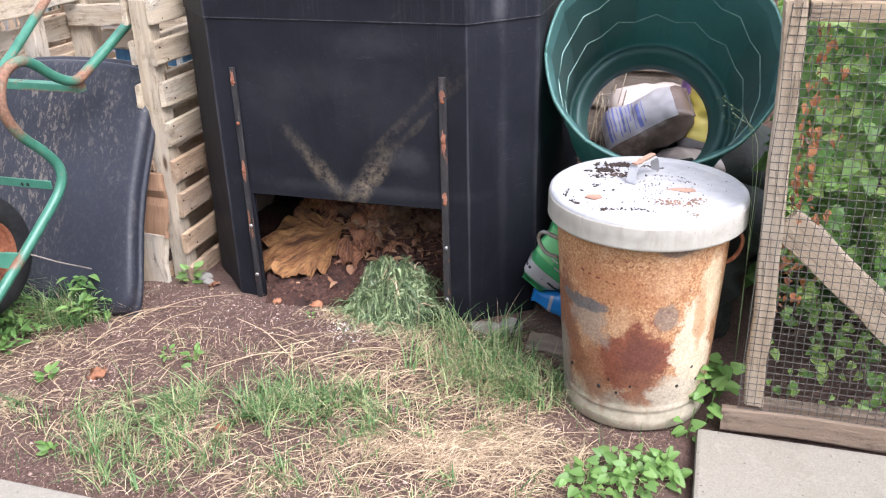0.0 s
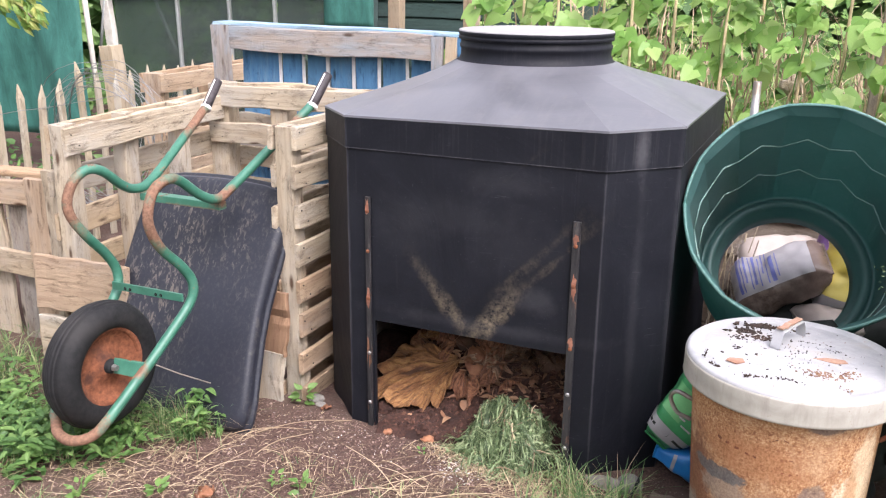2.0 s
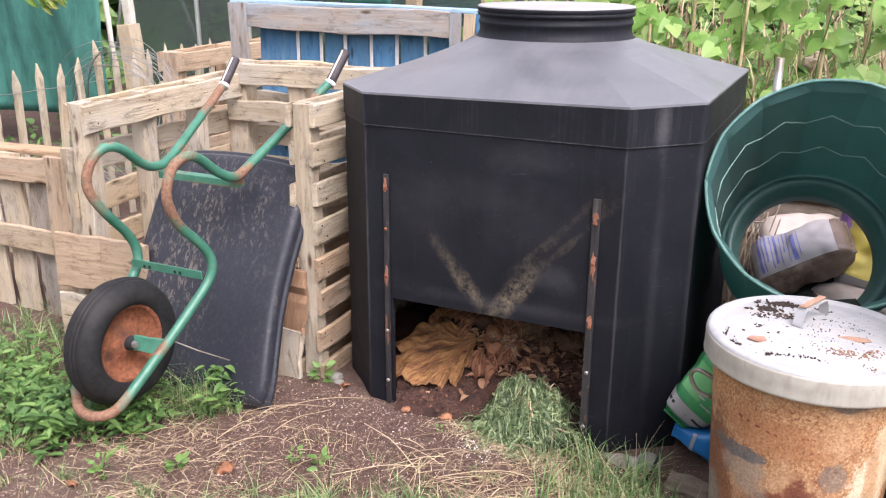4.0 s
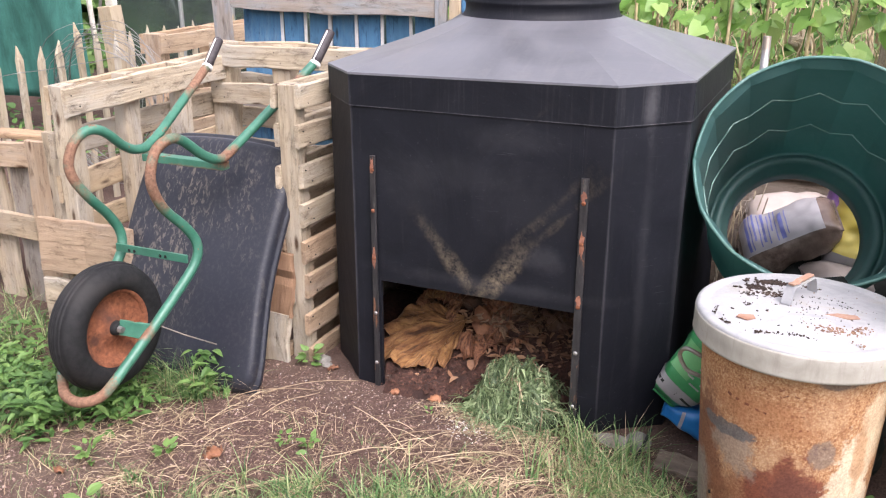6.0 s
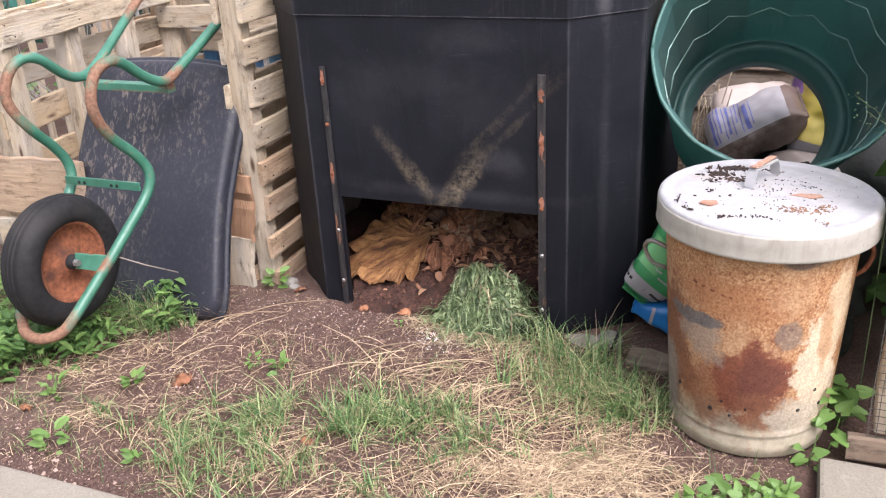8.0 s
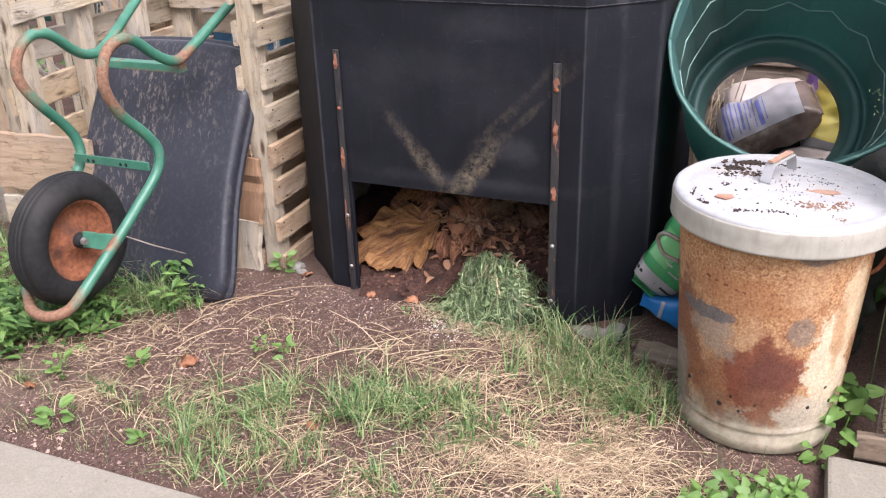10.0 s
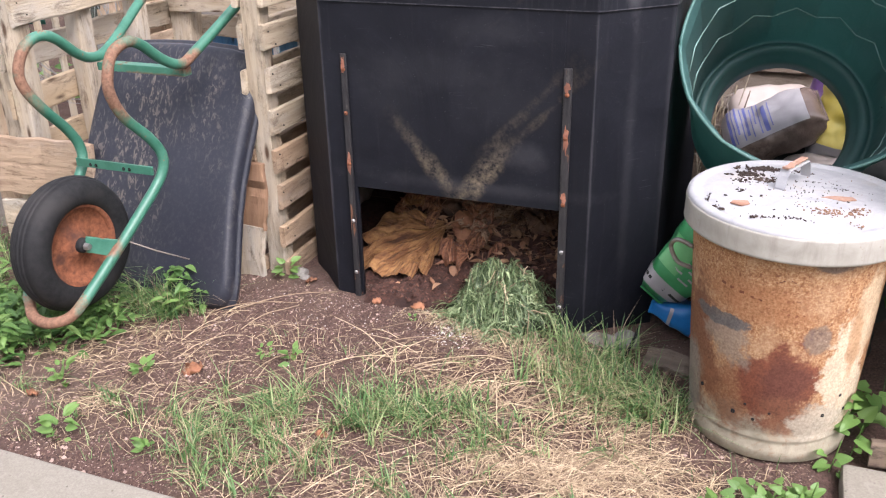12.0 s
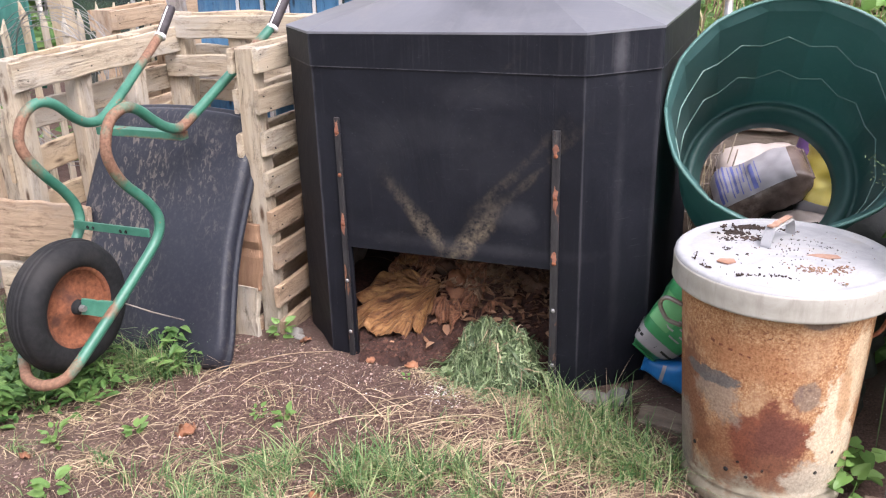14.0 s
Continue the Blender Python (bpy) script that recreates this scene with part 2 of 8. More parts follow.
    # dusty brace marks in a V on the front
    for x0, z0, x1, z1, half, amount, low_z in ((-1.200, 0.615, -0.995, 0.375, 0.030, 0.68, 0.70), (-0.985, 0.372, -0.835, 0.570, 0.036, 0.95, 0.70), (-0.935, 0.51, -0.66, 0.80, 0.018, 0.22, 1.5), (-0.830, 0.56, -0.62, 0.785, 0.012, 0.26, 1.4), (-0.90, 0.86, -0.80, 0.95, 0.008, 0.22, 1.9)):
        ln = math.hypot(x1 - x0, z1 - z0)
        ux, uz = (x1 - x0) / ln, (z1 - z0) / ln
        dx = math_of(nt, "SUBTRACT", sep.outputs["X"], x0)
        dz = math_of(nt, "SUBTRACT", sep.outputs["Z"], z0)
        along = math_of(nt, "ADD", math_of(nt, "MULTIPLY", dx, ux), math_of(nt, "MULTIPLY", dz, uz))
        across = math_of(nt, "ABSOLUTE", math_of(nt, "SUBTRACT", math_of(nt, "MULTIPLY", dx, uz), math_of(nt, "MULTIPLY", dz, ux)))
        wob = math_of(nt, "ADD", across, math_of(nt, "MULTIPLY", math_of(nt, "SUBTRACT", big, 0.5), 0.07))
        s = mask(nt, wob, half, half * 0.3)
        s = math_of(nt, "MULTIPLY", s, math_of(nt, "MULTIPLY", mask(nt, along, -0.03, 0.07), mask(nt, along, ln + 0.03, ln - 0.10)))
        low = mask(nt, sep.outputs["Z"], low_z, 0.40)
        s = math_of(nt, "MULTIPLY", s, math_of(nt, "MULTIPLY", low, amount))
        s = math_of(nt, "MULTIPLY", s, mask(nt, math_of(nt, "ADD", math_of(nt, "MULTIPLY", fine, 0.35), math_of(nt, "MULTIPLY", mottle, 0.8)), 0.47, 0.70))
        col = mixc(nt, s, col, (0.185, 0.15, 0.105))
    nt.links.new(col, b.inputs["Base Color"])
    b.inputs["Specular IOR Level"].default_value = 0.19
    nt.links.new(mixc(nt, big, (0.46, 0.46, 0.46), (0.66, 0.66, 0.66)), b.inputs["Roughness"])
    bump(nt, b, big, 0.2, 0.02)
    return m


BLACK = make_black_plastic()


def make_roof_plastic():
    """Black plastic, sky reflection painted into its grey: thin dusty runs down the slopes, paler film in patches."""
    m, nt, b = nodes_of("skylit_dusty_black_plastic")
    v = coords(nt, (1, 1, 1), False)
    big = noise_of(nt, v, 2.4, 6, 0.6, 1.0)
    mid = noise_of(nt, v, 16, 6, 0.7, 0.6)
    fine = noise_of(nt, v, 190, 4, 0.7)
    runs = noise_of(nt, coords(nt, (34, 5, 5), False), 1.0, 6, 0.7, 0.3)
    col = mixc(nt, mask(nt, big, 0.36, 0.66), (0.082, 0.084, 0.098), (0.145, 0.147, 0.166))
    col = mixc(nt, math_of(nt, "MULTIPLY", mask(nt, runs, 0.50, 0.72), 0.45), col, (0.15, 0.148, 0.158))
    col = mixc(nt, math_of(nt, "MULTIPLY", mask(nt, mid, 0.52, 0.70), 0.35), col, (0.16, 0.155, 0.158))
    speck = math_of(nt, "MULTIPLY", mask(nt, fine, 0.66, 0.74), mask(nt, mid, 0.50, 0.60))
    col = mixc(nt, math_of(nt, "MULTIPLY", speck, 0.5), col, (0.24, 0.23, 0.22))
    # small dabs; the broad patch puts the left facet's brighter light into colour
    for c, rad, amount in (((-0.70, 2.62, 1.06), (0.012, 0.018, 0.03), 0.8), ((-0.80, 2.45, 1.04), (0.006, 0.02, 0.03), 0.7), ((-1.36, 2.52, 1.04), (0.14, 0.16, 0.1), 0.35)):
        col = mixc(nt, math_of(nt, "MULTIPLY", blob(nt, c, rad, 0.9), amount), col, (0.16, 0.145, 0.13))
    nt.links.new(col, b.inputs["Base Color"])
    nt.links.new(mixc(nt, mask(nt, big, 0.35, 0.65), (0.30, 0.30, 0.30), (0.46, 0.46, 0.46)), b.inputs["Roughness"])
    b.inputs["Specular IOR Level"].default_value = 0.85
    bump(nt, b, big, 0.10, 0.02)
    return m


SKYLITBLACK = make_roof_plastic()
LIDGREY = speckled("pale_lid", (0.34, 0.33, 0.335), (0.29, 0.28, 0.285), 25, 0.5, (0.38, 0.365, 0.36), 0, 0.1)
def make_rail():
    m, nt, b = nodes_of("scuffed_rail")
    f = noise_of(nt, coords(nt, (90, 90, 16), False), 1.0, 6, 0.7)
    g = noise_of(nt, coords(nt, (30, 30, 7), False), 1.0, 6, 0.7, 0.8)
    col = mixc(nt, mask(nt, f, 0.35, 0.65), (0.010, 0.010, 0.012), (0.035, 0.034, 0.036))
    col = mixc(nt, math_of(nt, "MULTIPLY", mask(nt, f, 0.60, 0.72), 0.5), col, (0.13, 0.115, 0.10))
    col = mixc(nt, mask(nt, g, 0.585, 0.65), col, mixc(nt, f, (0.10, 0.045, 0.025), (0.30, 0.14, 0.075)))
    nt.links.new(col, b.inputs["Base Color"])
    b.inputs["Roughness"].default_value = 0.6
    bump(nt, b, f, 0.4, 0.003)
    return m


RAILBLACK = make_rail()
SHARD = speckled("faded_rust_flake", (0.33, 0.19, 0.13), (0.42, 0.26, 0.19), 90, 0.9, (0.26, 0.13, 0.085))
RUSTPATCH = speckled("orange_rust", (0.22, 0.085, 0.05), (0.34, 0.155, 0.10), 90, 0.9, (0.14, 0.06, 0.04))


def make_tray():
    m, nt, b = nodes_of("tray_black_plastic")
    v = coords(nt, (1, 1, 1), False)
    chips = noise_of(nt, coords(nt, (78, 40, 32), False), 1.0, 6, 0.66, 0.9)
    area = noise_of(nt, v, 4.0, 3, 0.5)
    big = noise_of(nt, v, 3.0, 4, 0.6)
    fine = noise_of(nt, v, 90, 5, 0.7)
    col = mixc(nt, big, (0.013, 0.0148, 0.022), (0.026, 0.029, 0.041))
    col = mixc(nt, math_of(nt, "MULTIPLY", mask(nt, fine, 0.5, 0.8), 0.35), col, (0.09, 0.085, 0.08))
    mid = blob(nt, (-2.02, 2.1, 0.48), (0.20, 0.5, 0.28), 1.4)
    s = math_of(nt, "MULTIPLY", mask(nt, chips, 0.53, 0.60), math_of(nt, "MULTIPLY", mask(nt, area, 0.34, 0.52), math_of(nt, "ADD", math_of(nt, "MULTIPLY", mid, 0.82), 0.14)))
    col = mixc(nt, math_of(nt, "MULTIPLY", s, 0.72), col, (0.21, 0.18, 0.15))
    nt.links.new(col, b.inputs["Base Color"])
    nt.links.new(mixc(nt, s, (0.38, 0.38, 0.38), (0.8, 0.8, 0.8)), b.inputs["Roughness"])
    b.inputs["Specular IOR Level"].default_value = 0.4
    bump(nt, b, big, 0.15, 0.02)
    return m


TRAY = make_tray()


def make_bin_rust():
    """Galvanised steel, rusted: orange grain above, a dark red patch below the middle, zinc left at the foot and one side."""
    m, nt, b = nodes_of("rusted_galvanised_bin")
    v = coords(nt, (1, 1, 1), False)
    grain = noise_of(nt, v, 170, 5, 0.75)
    mid = noise_of(nt, v, 30, 7, 0.75, 0.4)
    big = noise_of(nt, v, 7, 6, 0.7, 0.6)
    spots = noise_of(nt, v, 75, 5, 0.7, 0.3)
    rust = ramp(nt, grain, [(0.34, (0.19, 0.080, 0.036)), (0.5, (0.39, 0.205, 0.098)), (0.66, (0.58, 0.385, 0.225))])
    rust = mixc(nt, math_of(nt, "MULTIPLY", mask(nt, big, 0.50, 0.66), 0.6), rust, (0.52, 0.37, 0.235))
    rust = mixc(nt, math_of(nt, "MULTIPLY", mask(nt, mid, 0.52, 0.68), 0.7), rust, (0.27, 0.12, 0.06))
    fleck = math_of(nt, "MULTIPLY", mask(nt, spots, 0.55, 0.62), mask(nt, big, 0.60, 0.42))
    rust = mixc(nt, math_of(nt, "MULTIPLY", fleck, 0.85), rust, (0.155, 0.055, 0.03))
    zinc = mixc(nt, mask(nt, mid, 0.35, 0.65), (0.30, 0.27, 0.205), (0.44, 0.39, 0.30))
    zinc = mixc(nt, math_of(nt, "MULTIPLY", mask(nt, spots, 0.56, 0.66), 0.55), zinc, (0.30, 0.18, 0.11))
    tc = nt.nodes.new("ShaderNodeTexCoord")
    sep = nt.nodes.new("ShaderNodeSeparateXYZ")
    nt.links.new(tc.outputs["Object"], sep.inputs[0])
    hz = math_of(nt, "ADD", sep.outputs["Z"], math_of(nt, "MULTIPLY", math_of(nt, "SUBTRACT", big, 0.5), 0.30))
    hz = math_of(nt, "ADD", hz, math_of(nt, "MULTIPLY", math_of(nt, "SUBTRACT", mid, 0.5), 0.12))
    col = mixc(nt, mask(nt, hz, 0.135, 0.075), rust, zinc)
    for c, rad, paint, amount, soft in (((-0.06, -0.2, 0.40), (0.12, 0.3, 0.05), (0.33, 0.15, 0.07), 0.6, 0.9),
                                        ((-0.17, -0.10, 0.22), (0.06, 0.12, 0.17), (0.17, 0.075, 0.045), 0.85, 0.6),
                                        ((-0.185, -0.06, 0.12), (0.04, 0.10, 0.09), (0.25, 0.225, 0.195), 0.8, 0.6),
                                        ((-0.09, -0.17, 0.15), (0.07, 0.09, 0.09), (0.215, 0.095, 0.05), 0.75, 0.7),
                                        ((0.020, -0.19, 0.205), (0.085, 0.12, 0.105), (0.175, 0.058, 0.034), 0.95, 0.5),
                                        ((0.03, -0.19, 0.20), (0.045, 0.12, 0.085), (0.115, 0.045, 0.034), 0.75, 0.9),
                                        ((0.04, -0.19, 0.115), (0.055, 0.1, 0.06), (0.20, 0.085, 0.05), 0.8, 0.7),
                                        ((-0.10, -0.17, 0.285), (0.055, 0.09, 0.055), (0.27, 0.215, 0.17), 0.75, 0.6),
                                        ((-0.115, -0.16, 0.335), (0.058, 0.09, 0.018), (0.115, 0.115, 0.118), 0.85, 0.4),
                                        ((0.083, -0.18, 0.318), (0.026, 0.09, 0.034), (0.16, 0.14, 0.125), 0.65, 0.6),
                                        ((0.142, -0.13, 0.22), (0.048, 0.09, 0.15), (0.58, 0.48, 0.35), 0.9, 0.3),
                                        ((0.172, -0.09, 0.36), (0.028, 0.07, 0.11), (0.54, 0.42, 0.28), 0.8, 0.6),
                                        ((0.155, -0.11, 0.30), (0.014, 0.07, 0.09), (0.40, 0.22, 0.11), 0.75, 0.7),
                                        ((0.11, -0.165, 0.10), (0.07, 0.08, 0.06), (0.46, 0.405, 0.32), 0.85, 0.6),
                                        ((0.09, -0.17, 0.505), (0.06, 0.08, 0.020), (0.13, 0.105, 0.095), 0.8, 0.5)):
        k = blob(nt, c, rad, soft * 0.55)
        col = mixc(nt, math_of(nt, "MULTIPLY", k, amount), col, mixc(nt, mask(nt, math_of(nt, "ADD", math_of(nt, "MULTIPLY", grain, 0.6), math_of(nt, "MULTIPLY", mid, 0.4)), 0.36, 0.64), tuple(q * 0.62 for q in paint), tuple(q * 1.35 for q in paint)))
    nt.links.new(col, b.inputs["Base Color"])
    b.inputs["Roughness"].default_value = 0.72
    b.inputs["Specular IOR Level"].default_value = 0.25
    bump(nt, b, math_of(nt, "ADD", grain, spots), 0.25, 0.003)
    return m


BINRUST = make_bin_rust()
def make_lid():
    """Bleached zinc: chalky white with blue-grey blotches and small rust freckles."""
    m, nt, b = nodes_of("bleached_zinc_lid")
    v = coords(nt, (1, 1, 1), False)
    f = noise_of(nt, v, 9, 6, 0.7, 0.8)
    g = noise_of(nt, v, 130, 5, 0.7)
    s = noise_of(nt, v, 34, 6, 0.75, 0.5)
    col = mixc(nt, mask(nt, s, 0.35, 0.65), (0.355, 0.357, 0.368), (0.415, 0.417, 0.428))
    col = mixc(nt, math_of(nt, "MULTIPLY", mask(nt, f, 0.50, 0.64), 0.65), col, (0.285, 0.295, 0.315))
    col = mixc(nt, math_of(nt, "MULTIPLY", mask(nt, f, 0.44, 0.34), 0.5), col, (0.37, 0.335, 0.275))
    fleck = math_of(nt, "MULTIPLY", mask(nt, g, 0.60, 0.68), mask(nt, s, 0.52, 0.62))
    col = mixc(nt, math_of(nt, "MULTIPLY", fleck, 0.8), col, (0.20, 0.10, 0.055))
    nt.links.new(col, b.inputs["Base Color"])
    b.inputs["Roughness"].default_value = 0.6
    bump(nt, b, s, 0.2, 0.004)
    return m


BINLID = make_lid()


def make_lid_skirt():
    m, nt, b = nodes_of("grubby_zinc_skirt")
    v = coords(nt, (1, 1, 1), False)
    f = noise_of(nt, v, 14, 6, 0.7, 0.5)
    run = noise_of(nt, coords(nt, (45, 45, 6), False), 1.0, 5, 0.65)
    g = noise_of(nt, v, 90, 5, 0.7)
    col = mixc(nt, mask(nt, f, 0.38, 0.64), (0.30, 0.285, 0.245), (0.375, 0.36, 0.32))
    col = mixc(nt, math_of(nt, "MULTIPLY", mask(nt, run, 0.55, 0.72), 0.5), col, (0.22, 0.20, 0.165))
    col = mixc(nt, math_of(nt, "MULTIPLY", mask(nt, g, 0.62, 0.70), mask(nt, f, 0.50, 0.62)), col, (0.17, 0.09, 0.05))
    nt.links.new(col, b.inputs["Base Color"])
    b.inputs["Roughness"].default_value = 0.6
    bump(nt, b, f, 0.2, 0.004)
    return m


LIDSKIRT = make_lid_skirt()


def make_green_plastic():
    m, nt, b = nodes_of("green_bin_plastic")
    v = coords(nt, (1, 1, 1), False)
    f = noise_of(nt, v, 3.5, 5, 0.6)
    g = noise_of(nt, v, 60, 4, 0.6)
    col = mixc(nt, mask(nt, f, 0.3, 0.7), (0.040, 0.112, 0.109), (0.092, 0.195, 0.187))
    col = mixc(nt, math_of(nt, "MULTIPLY", mask(nt, g, 0.52, 0.72), 0.4), col, (0.13, 0.20, 0.185))
    nt.links.new(col, b.inputs["Base Color"])
    b.inputs["Roughness"].default_value = 0.45
    bump(nt, b, f, 0.15, 0.02)
    tr = nt.nodes.new("ShaderNodeBsdfTranslucent")
    tr.inputs["Color"].default_value = (0.16, 0.33, 0.31, 1)
    mx = nt.nodes.new("ShaderNodeMixShader")
    mx.inputs[0].default_value = 0.42
    nt.links.new(b.outputs[0], mx.inputs[1])
    nt.links.new(tr.outputs[0], mx.inputs[2])
    nt.links.new(mx.outputs[0], nt.nodes["Material Output"].inputs["Surface"])
    return m


GREENPL = make_green_plastic()
GREENRIB = speckled("green_rib", (0.17, 0.29, 0.265), (0.22, 0.34, 0.315), 30, 0.5)


def make_ground():
    m, nt, b = nodes_of("allotment_soil")
    v = coords(nt, (1, 1, 1), False)
    fine = noise_of(nt, v, 140, 6, 0.75)
    mid = noise_of(nt, v, 22, 6, 0.65)
    big = noise_of(nt, v, 2.2, 4, 0.6)
    col = mixc(nt, mask(nt, fine, 0.35, 0.68), (0.040, 0.020, 0.016), (0.186, 0.110, 0.087))
    col = mixc(nt, mask(nt, mid, 0.5, 0.7), col, (0.085, 0.052, 0.040))
    col = mixc(nt, mask(nt, big, 0.50, 0.72), col, (0.15, 0.103, 0.078))
    sp = nd(nt, "ShaderNodeTexVoronoi", Scale=75.0)
    nt.links.new(v, sp.inputs["Vector"])
    pale = math_of(nt, "MULTIPLY", mask(nt, sp.outputs["Distance"], 0.20, 0.10), mask(nt, mid, 0.50, 0.60))
    col = mixc(nt, math_of(nt, "MULTIPLY", pale, 0.7), col, (0.42, 0.36, 0.31))
    nt.links.new(col, b.inputs["Base Color"])
    b.inputs["Roughness"].default_value = 0.95
    bump(nt, b, math_of(nt, "ADD", fine, math_of(nt, "MULTIPLY", mid, 1.5)), 0.9, 0.012)
    return m


SOILGROUND = make_ground()


def make_concrete():
    """Cast slab: sandy grain, dark pits and dull green-brown stains."""
    m, nt, b = nodes_of("path_concrete")
    v = coords(nt, (1, 1, 1), True)
    grain = noise_of(nt, v, 210, 5, 0.7)
    mid = noise_of(nt, v, 26, 6, 0.7, 0.4)
    big = noise_of(nt, v, 5, 6, 0.65, 0.8)
    col = mixc(nt, mask(nt, grain, 0.34, 0.66), (0.205, 0.186, 0.152), (0.275, 0.255, 0.214))
    col = mixc(nt, math_of(nt, "MULTIPLY", mask(nt, big, 0.48, 0.66), 0.55), col, (0.172, 0.154, 0.118))
    col = mixc(nt, math_of(nt, "MULTIPLY", mask(nt, mid, 0.58, 0.70), 0.5), col, (0.30, 0.28, 0.235))
    pits = nd(nt, "ShaderNodeTexVoronoi", Scale=42.0)
    nt.links.new(v, pits.inputs["Vector"])
    pit = math_of(nt, "MULTIPLY", mask(nt, pits.outputs["Distance"], 0.16, 0.08), mask(nt, mid, 0.46, 0.54))
    col = mixc(nt, math_of(nt, "MULTIPLY", pit, 0.75), col, (0.09, 0.078, 0.06))
    nt.links.new(col, b.inputs["Base Color"])
    b.inputs["Roughness"].default_value = 0.9
    bump(nt, b, math_of(nt, "SUBTRACT", math_of(nt, "ADD", grain, mid), pit), 0.35, 0.004)
    return m


CONCRETE = make_concrete()
GRASS = leafy("grass_blades", (0.055, 0.135, 0.044), (0.142, 0.265, 0.092), (0.39, 0.46, 0.22), 0.45, 0.35)
STRAW = leafy("dry_straw", (0.16, 0.106, 0.070), (0.36, 0.263, 0.170), (0.61, 0.487, 0.325), 0.7, 0.15)
WEED = leafy("weed_leaves", (0.105, 0.215, 0.05), (0.19, 0.33, 0.09), (0.15, 0.28, 0.075), 0.5, 0.35)
NETTLE = leafy("low_leaves", (0.055, 0.13, 0.035), (0.108, 0.215, 0.056), (0.18, 0.305, 0.088), 0.5, 0.35)
BEAN = leafy("bean_leaves", (0.15, 0.31, 0.06), (0.27, 0.46, 0.115), (0.40, 0.55, 0.19), 0.42, 0.5)
IVY = leafy("shrub_leaves", (0.085, 0.19, 0.045), (0.19, 0.34, 0.085), (0.33, 0.46, 0.14), 0.45, 0.4)
BROWNLEAF = leafy("dead_leaves", (0.34, 0.13, 0.05), (0.46, 0.21, 0.09), (0.26, 0.10, 0.05), 0.8, 0.2)
CABBAGE = leafy("rotting_leaves", (0.21, 0.092, 0.052), (0.42, 0.255, 0.15), (0.12, 0.052, 0.034), 0.6, 0.1)
CUTTINGS = leafy("wilted_cuttings", (0.030, 0.056, 0.022), (0.115, 0.175, 0.072), (0.33, 0.41, 0.22), 0.5, 0.25)
CUTDARK = speckled("shaded_cuttings", (0.018, 0.030, 0.014), (0.045, 0.065, 0.03), 60, 0.8, (0.03, 0.03, 0.018), 0, 0.8)


# ---- mesh helpers ----
def finish(name, me, material, parent=None, label="", smooth=False, m=None):
    if smooth:
        me.polygons.foreach_set("use_smooth", [True] * len(me.polygons))
    me.materials.append(material)
    ob = new(name, me)
    if m is not None:
        ob.matrix_basis = m
    if parent is not None:
        ob.parent = parent
        ob.matrix_parent_inverse = world_of(parent).inverted()
    if label:
        tagged(ob, label)
    return ob


def world_of(ob):
    m = ob.matrix_basis.copy()
    if ob.parent is not None:
        m = world_of(ob.parent) @ ob.matrix_parent_inverse @ m
    return m


def part(name, bm, material, parent=None, label="", smooth=False, m=None):
    """Links a bmesh as one mesh object under a thing or a part."""
    bmesh.ops.recalc_face_normals(bm, faces=bm.faces)
    me = bpy.data.meshes.new(name)
    bm.to_mesh(me)
    bm.free()
    return finish(name, me, material, parent, label, smooth, m)


def thing(name, at, label, category, group="", kind=""):
    ob = new(name)
    ob.empty_display_size = 0.05
    ob.matrix_basis = Matrix.Translation(at)
    return tagged(ob, label, category, group, kind)


class Heap:
    """Gathers many small pieces into one mesh."""

    def __init__(self):
        self.v, self.f, self.n = [], [], 0

    def add(self, verts, faces):
        self.v.append(np.asarray(verts, float))
        self.f += [tuple(i + self.n for i in f) for f in faces]
        self.n += len(verts)

    def make(self, name, material, parent=None, label="", smooth=False, m=None):
        me = bpy.data.meshes.new(name)
        me.from_pydata(np.concatenate(self.v).tolist(), [], self.f)
        me.update()
        return finish(name, me, material, parent, label, smooth, m)


def box_bm(lo, hi, bevel=0.0, bm=None):
    bm = bm or bmesh.new()
    r = bmesh.ops.create_cube(bm, size=1.0)
    for v in r["verts"]:
        v.co = Vector([lo[i] + (v.co[i] + 0.5) * (hi[i] - lo[i]) for i in range(3)])
    if bevel:
        es = list({e for v in r["verts"] for e in v.link_edges})
        bmesh.ops.bevel(bm, geom=es, offset=bevel, segments=2, affect="EDGES", profile=0.6)
    return bm


def lathe_bm(profile, seg=48, closed=False):
    """Turns (radius, height) pairs round z."""
    bm = bmesh.new()
    rings = []
    for rad, z in profile:
        rings.append([bm.verts.new((rad * math.cos(2 * math.pi * i / seg), rad * math.sin(2 * math.pi * i / seg), z)) for i in range(seg)])
    pairs = list(zip(rings, rings[1:])) + ([(rings[-1], rings[0])] if closed else [])
    for a, b in pairs:
        for i in range(seg):
            j = (i + 1) % seg
            bm.faces.new((a[i], a[j], b[j], b[i]))
    return bm


def smooth_line(points, steps=6):
    """A Catmull-Rom curve through the points."""
    p = [Vector(q) for q in points]
    p = [p[0] * 2 - p[1]] + p + [p[-1] * 2 - p[-2]]
    out = []
    for a, b, c, d in zip(p, p[1:], p[2:], p[3:]):
        for k in range(steps):
            t = k / steps
            out.append(0.5 * ((2 * b) + (c - a) * t + (2 * a - 5 * b + 4 * c - d) * t * t + (3 * b - a - 3 * c + d) * t ** 3))
    out.append(p[-2])
    return out


